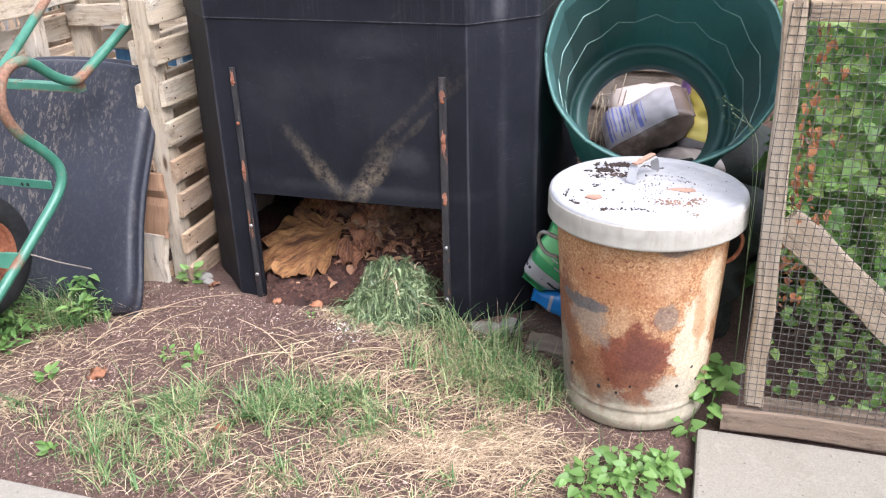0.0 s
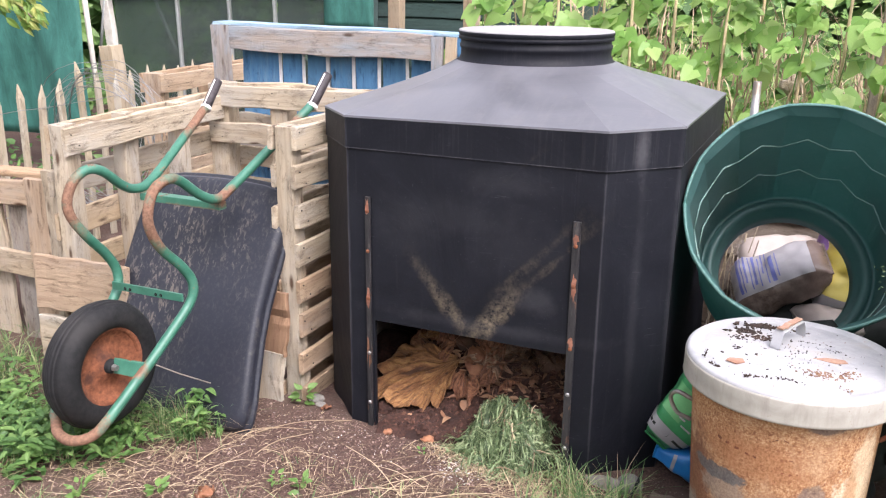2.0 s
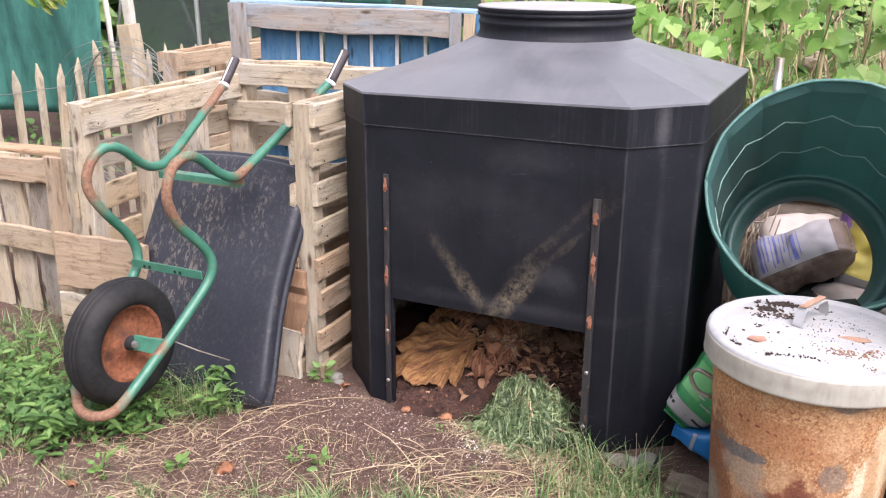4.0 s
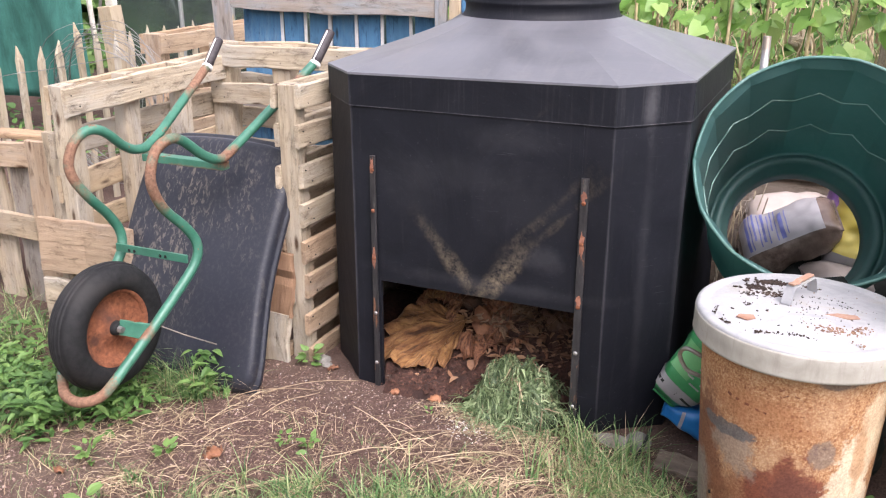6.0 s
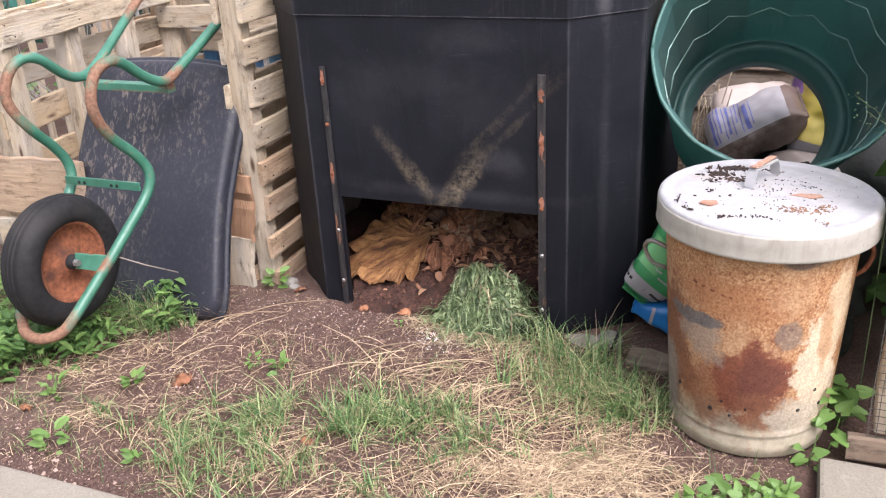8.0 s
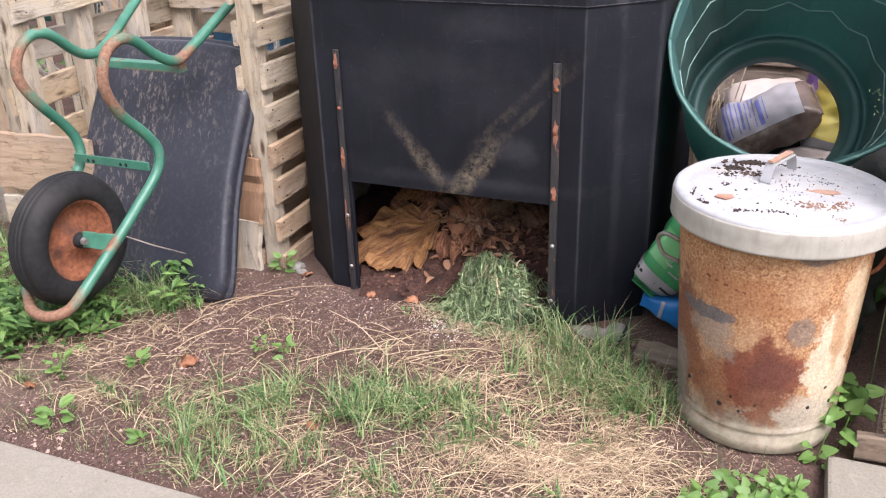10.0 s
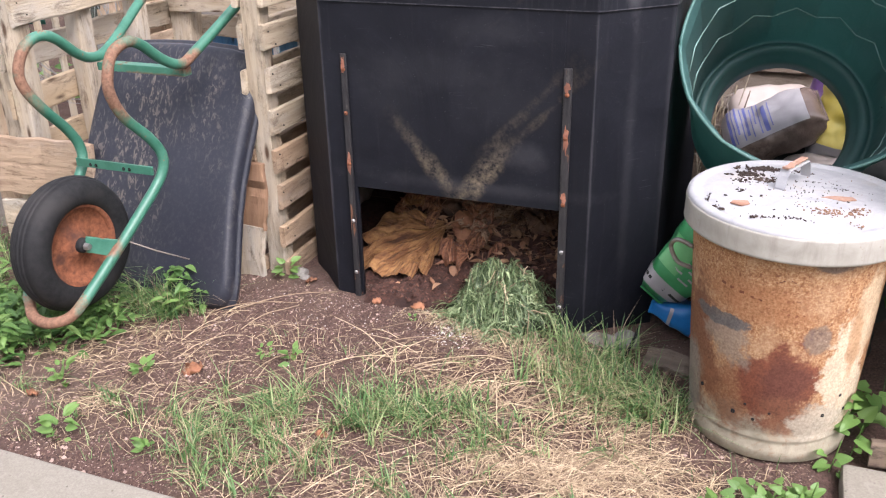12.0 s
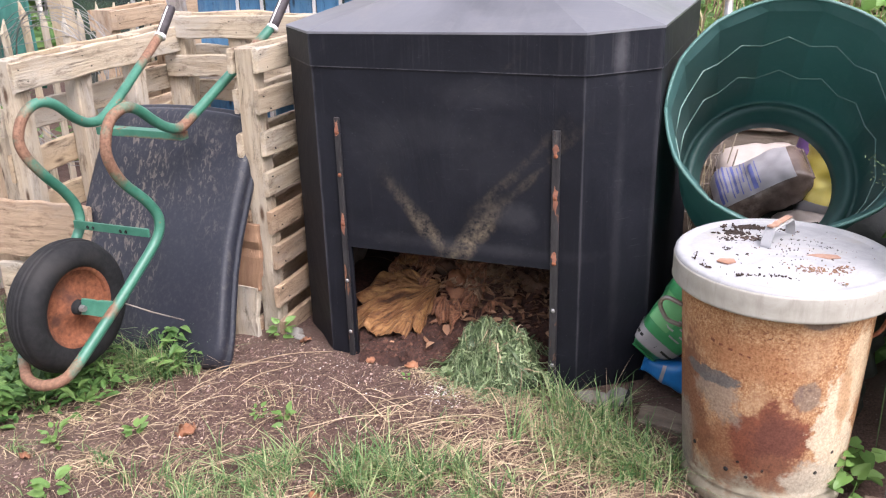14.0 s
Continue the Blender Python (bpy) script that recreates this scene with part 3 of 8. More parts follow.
def tube_geo(points, radius, seg=8, taper=None):
    """Verts and faces of a tube along points."""
    pts = [Vector(p) for p in points]
    n = len(pts)
    verts, faces = [], []
    ref = Vector((0.13, 0.31, 0.94))
    side = None
    for i, p in enumerate(pts):
        d = (pts[min(i + 1, n - 1)] - pts[max(i - 1, 0)]).normalized()
        if side is None:
            side = d.cross(ref).normalized()
        side = (side - d * side.dot(d)).normalized()
        up = d.cross(side)
        rad = radius if taper is None else radius + (taper - radius) * i / (n - 1)
        for k in range(seg):
            a = 2 * math.pi * k / seg
            verts.append(p + (side * math.cos(a) + up * math.sin(a)) * rad)
    for i in range(n - 1):
        for k in range(seg):
            j = (k + 1) % seg
            faces.append((i * seg + k, i * seg + j, (i + 1) * seg + j, (i + 1) * seg + k))
    faces.append(tuple(range(seg))[::-1])
    faces.append(tuple((n - 1) * seg + k for k in range(seg)))
    return [tuple(v) for v in verts], faces


def tube(name, points, radius, material, parent=None, label="", seg=10, taper=None):
    h = Heap()
    h.add(*tube_geo(points, radius, seg, taper))
    return h.make(name, material, parent, label, True)


def plank(name, a, b, width, thick, side, material, parent=None, label="", rough=0.0025, point=0.0):
    """A sawn board from a to b: width along side, worn edges, its own length axis for the grain. point: length of a pointed tip."""
    a, b, side = Vector(a), Vector(b), Vector(side)
    x = (b - a).normalized()
    y = (side - x * side.dot(x)).normalized()
    z = x.cross(y)
    ln = (b - a).length
    w, t = width / 2, thick / 2
    c = min(0.004, t * 0.4)
    ring = [(-w + c, -t), (w - c, -t), (w, -t + c), (w, t - c), (w - c, t), (-w + c, t), (-w, t - c), (-w, -t + c)]
    cuts = [0.0, 0.12, 0.25, 0.4, 0.5, 0.62, 0.75, 0.88, 1.0]
    if point:
        cuts = [0.0, 0.5, 1.0 - point / ln, 1.0]
    verts, faces = [], []
    for q in cuts:
        shift = random.gauss(0, rough), random.gauss(0, rough)
        k = 0.12 if point and q == 1.0 else 1.0
        nick = random.choice((1, 1, 1, 0.93)), random.choice((1, 1, 1, 0.92))
        for u, v in ring:
            chipped = nick[0] if u > 0 else nick[1]
            verts.append((q * ln + random.gauss(0, rough * 0.6), u * k * chipped + shift[0] + random.gauss(0, rough * 0.4), v * k + shift[1]))
    for i in range(len(cuts) - 1):
        for k in range(8):
            j = (k + 1) % 8
            faces.append((i * 8 + k, i * 8 + j, i * 8 + 8 + j, i * 8 + 8 + k))
    faces.append(tuple(range(8))[::-1])
    faces.append(tuple((len(cuts) - 1) * 8 + k for k in range(8)))
    m = Matrix.Identity(4)
    for i, axis in enumerate((x, y, z)):
        for j in range(3):
            m[j][i] = axis[j]
    m.translation = a
    me = bpy.data.meshes.new(name)
    me.from_pydata(verts, [], faces)
    me.update()
    return finish(name, me, material, parent, label, False, m)


# ---- ground and paths ----
def ease(t):
    t = max(0.0, min(1.0, t))
    return t * t * (3 - 2 * t)


def ground_height(x, y):
    near = ease((9 - abs(x)) / 4) * ease((7.5 - abs(y - 1.5)) / 3)
    n = noise.noise((x * 2.1, y * 2.1, 0.3)) * 0.014 + noise.noise((x * 7, y * 7, 1.3)) * 0.008 + noise.noise((x * 21, y * 21, 2.3)) * 0.004
    h = n * near + 0.02 * ease((y - 1.5) / 0.8)
    h -= 0.05 * ease((x + 0.75) / 0.6)
    h -= 0.03 * ease((1.34 - y) / 0.08) * ease((y + 1.0) / 0.4)
    h -= 0.03 * ease((x - 0.0) / 0.06) * ease((1.98 - y) / 0.06) * ease((y + 1.0) / 0.4)
    return h


def build_ground():
    xs = [-150, -60, -25, -12, -8, -6, -5, -4.4] + [round(-4 + 0.035 * i, 3) for i in range(150)] + [1.6, 2.2, 3.5, 6, 12, 25, 60, 150]
    ys = [-150, -50, -15, -5, -1, 0.5] + [round(0.9 + 0.035 * i, 3) for i in range(88)] + [4.3, 5, 6, 8, 12, 25, 60, 150]
    verts = [(x, y, ground_height(x, y)) for y in ys for x in xs]
    n = len(xs)
    faces = [(j * n + i, j * n + i + 1, (j + 1) * n + i + 1, (j + 1) * n + i) for j in range(len(ys) - 1) for i in range(n - 1)]
    me = bpy.data.meshes.new("ground")
    me.from_pydata(verts, [], faces)
    me.update()
    return tagged(finish("ground", me, SOILGROUND, None, "", True), "bare brown allotment soil with pale grit and straw", "ground", kind="structure")


build_ground()


def build_paths():
    path = thing("pavement", (-1, 0.8, 0), "worn pale concrete slab path beside the soil", "path", kind="structure")
    for i in range(-5, 6):
        x0 = i * 0.92 - 0.1
        part("slab", box_bm((x0, 0.37 + random.uniform(-.004, .004), -0.05), (x0 + 0.912, 1.285 + random.uniform(-.004, .004), 0.008 + random.uniform(0, .006)), 0.008), CONCRETE, path)
        part("slab", box_bm((x0, -0.55, -0.05), (x0 + 0.912, 0.362, 0.008 + random.uniform(0, .006)), 0.008), CONCRETE, path)
    for i in range(3):
        x0 = 0.056 + i * 0.92
        part("slab", box_bm((x0, 1.292, -0.10), (x0 + 0.912, 1.945, -0.020 + 0.003 * i), 0.01), CONCRETE, path)


build_paths()


# ---- black octagonal composter ----
CX, CY = -1.014, 2.851
XL, XR, YF, YB, CH = -1.567, -0.461, 2.268, 3.435, 0.165
EAVE, SEAM, GAP = 1.007, 0.908, 0.378


def eave_tilt(x, y):
    """The old tank has settled a little out of level."""
    return 0.015 * (x - CX) - 0.004 * (y - CY)


def octagon(grow=0.0):
    l, r, f, b, c = XL - grow, XR + grow, YF - grow, YB + grow, CH + grow * 0.4
    return [(l + c, f), (r - c, f), (r, f + c), (r, b - c), (r - c, b), (l + c, b), (l, b - c), (l, f + c)]


def wall_box(bm, p, q, z0, z1, t=0.012):
    """An upright slab from p to q, its thickness on the inside."""
    p, q = Vector((*p, 0)), Vector((*q, 0))
    d = (q - p).normalized()
    inn = Vector((-d.y, d.x, 0)) * t
    vs = [bm.verts.new((c.x, c.y, z)) for z in (z0, z1) for c in (p, q, q + inn, p + inn)]
    for f in ((0, 1, 5, 4), (1, 2, 6, 5), (2, 3, 7, 6), (3, 0, 4, 7), (4, 5, 6, 7), (3, 2, 1, 0)):
        bm.faces.new([vs[i] for i in f])


STAINEDWALL = speckled("soil_stained_plastic", (0.20, 0.165, 0.135), (0.36, 0.30, 0.25), 26, 0.9, (0.27, 0.215, 0.175), 0, 0.6)


def build_composter():
    top = thing("composter", (CX, CY, 0), "black plastic eight-sided compost tank with round neck and open hatch", "composter")
    o = octagon()
    for i in range(1, 8):
        bm = bmesh.new()
        wall_box(bm, o[i], o[(i + 1) % 8], -0.06, SEAM + 0.05)
        part("side_panel", bm, BLACK, top)
    inner = octagon(-0.016)
    bm = bmesh.new()
    wall_box(bm, inner[6], inner[7], -0.04, GAP + 0.15, 0.002)
    part("soil_stain", bm, STAINEDWALL, top, "soil-stained inner face of the tank wall")
    bm = bmesh.new()
    front = [(o[0][0], -0.06), (-1.315, -0.06), (-1.315, GAP), (-0.698, GAP), (-0.698, -0.06), (o[1][0], -0.06), (o[1][0], SEAM + 0.05), (o[0][0], SEAM + 0.05)]
    fa = [bm.verts.new((x, YF, z)) for x, z in front]
    ba = [bm.verts.new((x, YF + 0.012, z)) for x, z in front]
    bm.faces.new(fa)
    bm.faces.new(ba[::-1])
    for i in range(8):
        j = (i + 1) % 8
        bm.faces.new((fa[i], fa[j], ba[j], ba[i]))
    part("front_panel", bm, BLACK, top, "front with a low square opening")
    # sliding hatch, a little proud of the front
    bm = box_bm((-1.318, YF - 0.0012, GAP), (-0.705, YF - 0.0003, SEAM + 0.01), 0.0004)
    part("hatch_panel", bm, BLACK, top, "raised sliding hatch with dusty V-shaped brace marks")
    # roof with skirt
    bm = bmesh.new()
    g = octagon(0.005)
    g2 = octagon(0.009)
    n = 6
    ring = []
    for i in range(8):
        p, q = Vector(g2[i]), Vector(g2[(i + 1) % 8])
        ring += [p.lerp(q, k / n) for k in range(n)]
    ring1 = []
    for i in range(8):
        p, q = Vector(g[i]), Vector(g[(i + 1) % 8])
        ring1 += [p.lerp(q, k / n) for k in range(n)]
    sk = bmesh.new()
    rows = []
    for grow, z in ((0.001, SEAM), (0.0042, SEAM), (0.0042, SEAM + 0.0010), (0.0034, SEAM + 0.0024), (0.004, EAVE - 0.006)):
        rows.append([sk.verts.new((x, y, z + (eave_tilt(x, y) if z > SEAM + 0.02 else 0.0))) for x, y in octagon(grow)])
    for ra, rb in zip(rows, rows[1:]):
        for i in range(8):
            sk.faces.new((ra[i], ra[(i + 1) % 8], rb[(i + 1) % 8], rb[i]))
    part("roof_skirt", sk, BLACK, top, "black skirt of the roof with a raised seam")
    edge = [bm.verts.new((v.x, v.y, EAVE - 0.006 + eave_tilt(v.x, v.y))) for v in ring1]
    edge2 = [bm.verts.new((CX + (v.x - CX) * 0.992, CY + (v.y - CY) * 0.992, EAVE + eave_tilt(v.x, v.y))) for v in ring]
    loops = [edge, edge2]
    circ = []
    for v in ring:
        a = math.atan2(v.y - CY, v.x - CX)
        circ.append((CX - 0.008 + 0.258 * math.cos(a), CY + 0.258 * math.sin(a)))
    for k in range(1, 9):
        t = k / 8
        # flat slopes that flare up only where they meet the neck
        rise = 0.118 * t + 0.010 * ease((t - 0.80) / 0.20)
        loops.append([bm.verts.new((e.co.x + (c[0] - e.co.x) * t, e.co.y + (c[1] - e.co.y) * t, e.co.z * (1 - t) + EAVE * t + rise)) for e, c in zip(edge2, circ)])
    m = len(ring)
    for a, b in zip(loops, loops[1:]):
        for i in range(m):
            j = (i + 1) % m
            f = bm.faces.new((a[i], a[j], b[j], b[i]))
            f.smooth = a is loops[-2]
    bm.edges.ensure_lookup_table()
    for a, b in zip(loops, loops[1:]):
        for i in range(0, m, n):
            e = bm.edges.get((a[i], b[i]))
            if e:
                e.smooth = False
    for lp in (edge, edge2):
        for i in range(m):
            bm.edges.get((lp[i], lp[(i + 1) % m])).smooth = False
    part("roof", bm, SKYLITBLACK, top, "sloping faceted roof, dusty grey with sky reflection painted in")
    at = Matrix.Translation((CX - 0.008, CY, 0.014))
    part("neck", lathe_bm([(0.266, 1.112), (0.250, 1.124), (0.244, 1.140), (0.244, 1.158), (0.248, 1.162), (0.248, 1.170), (0.244, 1.174), (0.244, 1.196)], 64), BLACK, top, "", True, at)
    lid = part("cap", lathe_bm([(0.245, 1.186), (0.251, 1.187), (0.2525, 1.196), (0.2495, 1.198), (0.2495, 1.200), (0.2525, 1.202), (0.2530, 1.209), (0.2515, 1.2125), (0.248, 1.213)], 64), BLACK, top, "round black cap rim", True, at)
    part("cap_top", lathe_bm([(0.2515, 1.2120), (0.2505, 1.2155), (0.246, 1.2165), (0.238, 1.2140), (0.2, 1.2145), (0.12, 1.2165), (0.04, 1.218), (0.001, 1.218)], 64), LIDGREY, lid, "pale grey disc of the cap", True, at)
    # hatch rails with rusted bolts
    for x, wide in ((-1.331, 0.0085), (-0.694, 0.0108)):
        rail = part("hatch_rail", box_bm((x - wide, YF - 0.010, 0.0), (x + wide, YF - 0.0016, 0.768), 0.0025), RAILBLACK, top, "scuffed black steel rail with rust patches")
        heights = (0.725, 0.60, 0.45, 0.27, 0.10) if x < -1 else (0.70, 0.585, 0.40, 0.26, 0.09)
        for k, z in enumerate(heights):
            bm = lathe_bm([(0.001, 0.004), (0.004, 0.004), (0.0065, 0.0)], 10)
            part("bolt", bm, STEEL if k > 2 else RUST, rail, "", True, Matrix.Translation((x, YF - 0.0102, z)) @ Matrix.Rotation(radians(90), 4, "X"))
        for z, l in (((0.735, 0.030), (0.45, 0.035)) if x < -1 else ((0.72, 0.022), (0.585, 0.045), (0.42, 0.022))):
            h = Heap()
            pts = [(x + wide * 0.88 * math.cos(a) * random.uniform(0.45, 1.1), YF - 0.0108, z + l * 0.85 * math.sin(a) * random.uniform(0.45, 1.3)) for a in [2 * math.pi * i / 14 for i in range(14)]]
            h.add(pts + [(p[0], YF - 0.0096, p[2]) for p in pts], [tuple(range(14))] + [(i, (i + 1) % 14, 14 + (i + 1) % 14, 14 + i) for i in range(14)])
            h.make("rust_patch", RUSTPATCH, rail, "orange rust blister")
    return top


build_composter()


# ---- pallets ----
NAIL = bpy.data.meshes.new("nail")
nail_bm = lathe_bm([(0.0004, 0.0032), (0.0020, 0.0030), (0.0026, 0.0)], 8)
nail_bm.to_mesh(NAIL)
nail_bm.free()
NAIL.materials.append(RUBBER)


def pallet(at, length, height, thick, rz, label, material, inner=None, boards=7, board_h=0.095, lean=0.0, posts=3, post_w=0.075, back_boards=None, front_at=None, group="wooden pallets"):
    """A pallet stood on its side. Local x runs along it, y through it (0 is the face with the boards seen), z up."""
    m = Matrix.Translation(at) @ Matrix.Rotation(radians(rz), 4, "Z") @ Matrix.Rotation(radians(lean), 4, "X")
    top = new("pallet")
    top.empty_display_size = 0.05
    top.matrix_basis = m
    tagged(top, label, "pallet", group)

    def w(x, y, z):
        return m @ Vector((x, y, z))

    ax, ay, az = (m.to_3x3() @ Vector(v) for v in ((1, 0, 0), (0, 1, 0), (0, 0, 1)))
    bt = 0.018
    for face, count in ((0, boards), (1, back_boards or boards)):
        y = bt / 2 if face == 0 else thick - bt / 2
        spots = [board_h / 2 + (height - board_h) * i / (count - 1) for i in range(count)]
        if face == 0 and front_at:
            spots = front_at
        for z in spots:
            dz = random.uniform(-.004, .004)
            plank("board", w(random.uniform(-.006, .004), y, z + dz), w(length + random.uniform(-.004, .006), y, z + random.uniform(-.006, .006)), board_h * random.uniform(0.93, 1.04), bt, az, inner if inner and z < 0.5 * height else material, top)
    nail_spots = front_at or [board_h / 2 + (height - board_h) * i / (boards - 1) for i in range(boards)]
    for i in range(posts):
        x = post_w / 2 + (length - post_w) * i / (posts - 1)
        for z in nail_spots:
            for dx, dz in ((-0.016, 0.022), (0.018, -0.020)):
                ob = new("nail", NAIL)
                ob.parent = top
                ob.matrix_parent_inverse = world_of(top).inverted()
                ob.matrix_basis = m @ Matrix.Translation((x + dx + random.uniform(-.006, .006), -0.0015, z + dz)) @ Matrix.Rotation(radians(90), 4, "X")
        plank("bearer", w(x, thick / 2, 0.0), w(x, thick / 2, height - 0.002), post_w, thick - 2 * bt - 0.002, ax, material, top)
    return top


pallet((-1.602, 2.305, 0.0), 1.0, 0.945, 0.100, 90, "weathered pallet on edge against the black compost tank", PALLET, inner=PALLET_NEW, boards=8, board_h=0.078, post_w=0.06)
pallet((-2.472, 2.235, 0.0), 1.02, 0.895, 0.098, 94, "weathered pallet forming the side of a compost bay", PALLET, boards=6, board_h=0.1, post_w=0.075, posts=4, front_at=(0.84, 0.06))
pallet((-2.60, 3.15, 0.0), 1.0, 0.945, 0.12, 0, "weathered pallet closing the back of the compost bay", PALLET, boards=7, board_h=0.095, post_w=0.085, posts=4, front_at=(0.895, 0.735, 0.06))
pallet((-3.30, 3.66, 0.0), 1.0, 0.90, 0.14, 92, "pale pallet of a further compost bay", PALLET_NEW, boards=6, board_h=0.1)


def build_blue_pallet():
    top = thing("pallet", (-2.2, 3.5, 0), "tall pallet with faded blue paint standing behind the bay", "pallet", "wooden pallets")
    x0, x1, y = -2.83, -1.525, 3.5
    for z in (0.06, 0.60):
        plank("bearer", (x0 + 0.02, y + 0.045, z), (x1 - 0.02, y + 0.045, z), 0.10, 0.06, (0, 0, 1), BLUEWORN, top)
    plank("front_rail", (x0 + 0.095, y + 0.008, 1.108), (x1 - 0.165, y + 0.008, 1.104), 0.112, 0.024, (0, 0, 1), BLUEWORN, top, "bare weathered rail along the top", 0.003)
    edges = (x0 + 0.10, -2.497, -2.370, -2.242, -2.108, -1.974, -1.836, -1.70)
    for a, b in zip(edges, edges[1:]):
        plank("blue_board", (a + (b - a) / 2, y + 0.075, 0.0), (a + (b - a) / 2, y + 0.075, 1.16), b - a - 0.022, 0.02, (1, 0, 0), BLUEWOOD, top, "", 0.0015)
        # added white strips give the bright slits of light between boards
        plank("batten", (b, y + 0.060, 0.0), (b + random.uniform(-.004, .004), y + 0.060, 1.05), 0.016, 0.006, (1, 0, 0), WHITE_PL, top, "white strip added for the bright gap between the blue boards", 0.001)
    plank("end_board", (x0 + 0.05, y, 0.0), (x0 + 0.05, y, 1.168), 0.1, 0.022, (1, 0, 0), BLUEWORN, top)
    for k, mat in enumerate((BLUEWORN, PALLET, BLUEWOOD)):
        xa = x1 - 0.14 + 0.058 * k
        plank("end_board", (xa, y + 0.004 * k, 0.0), (xa, y + 0.004 * k, 1.150), 0.054, 0.022, (1, 0, 0), mat, top)
    plank("top_board", (x0, y + 0.055, 1.176), (x1, y + 0.055, 1.158), 0.105, 0.016, (0, 1, 0), BLUEPALE, top, "top board with chalky blue paint")


build_blue_pallet()


def build_loose_boards():
    ply = plank("board", (-2.62, 2.17, 0.34), (-2.20, 2.17, 0.35), 0.20, 0.02, (0, 0.1, 1), PALLET_NEW)
    tagged(ply, "pale board nailed low across the bay front", "board")
    tagged(plank("board", (-2.62, 2.165, 0.13), (-2.05, 2.17, 0.13), 0.19, 0.02, (0, 0, 1), PALLET), "grey board low across the bay front", "board")
    up = thing("upright_board", (-1.71, 2.27, 0), "short pale boards beside the pallet end", "board")
    plank("board", (-1.722, 2.270, 0.0), (-1.716, 2.274, 0.20), 0.108, 0.02, (1, 0, 0), PALLET, up)
    plank("board", (-1.690, 2.276, 0.19), (-1.682, 2.282, 0.41), 0.088, 0.02, (1, 0, 0), REDWOOD, up)
    # low fence left of the bay
    fence = thing("board_fence", (-3.1, 2.33, 0), "low weathered board fence with two rails", "fence")
    plank("post", (-2.73, 2.30, -0.03), (-2.715, 2.30, 0.675), 0.115, 0.025, (1, 0, 0), PALLET_NEW, fence)
    plank("post", (-2.615, 2.285, -0.02), (-2.62, 2.28, 0.72), 0.07, 0.03, (1, 0, 0), PALLET, fence)
    for z, mat in ((0.60, PALLET_NEW), (0.325, PALLET)):
        plank("rail", (-4.1, 2.315, z - 0.02), (-2.79, 2.315, z + 0.01), 0.095, 0.022, (0, 0, 1), mat, fence)
    for i in range(8):
        x = -2.86 - 0.155 * i
        plank("board", (x, 2.345, -0.03), (x + random.uniform(-.01, .01), 2.345, 0.60 + random.uniform(-.03, .06)), 0.12, 0.018, (1, 0, 0), PALLET if i % 3 else GREYWOOD, fence)
    plank("capping", (-4.0, 2.37, 0.648), (-2.62, 2.42, 0.664), 0.09, 0.022, (0, 1, 0), PALLET_NEW, fence, "reddish capping board")


build_loose_boards()


# ---- wheelbarrow, tipped up on its nose ----
SIDE = [(2.69, 1.045), (2.605, 0.957), (2.46, 0.866), (2.237, 0.750), (2.165, 0.730), (2.10, 0.757), (2.03, 0.812), (1.98, 0.826), (1.933, 0.801),
        (1.904, 0.745), (1.908, 0.694), (1.945, 0.627), (2.013, 0.552), (2.040, 0.492), (2.022, 0.432), (1.93, 0.358), (1.842, 0.287), (1.70, 0.185)]
RIGHT_X = [-1.712, -1.722, -1.760, -1.80, -1.805, -1.815, -1.825, -1.83, -1.84, -1.84, -1.842, -1.842, -1.828, -1.815, -1.82, -1.83, -1.845, -1.865]
LEFT_X = [-2.180, -2.170, -2.155, -2.12, -2.125, -2.12, -2.12, -2.13, -2.14, -2.145, -2.14, -2.125, -2.125, -2.115, -2.105, -2.09, -2.07, -2.055]
RIGHT_UP = [0.024, 0.020, 0.014, 0.004]
LEFT_UP = [-0.024, -0.016, -0.010, -0.004]


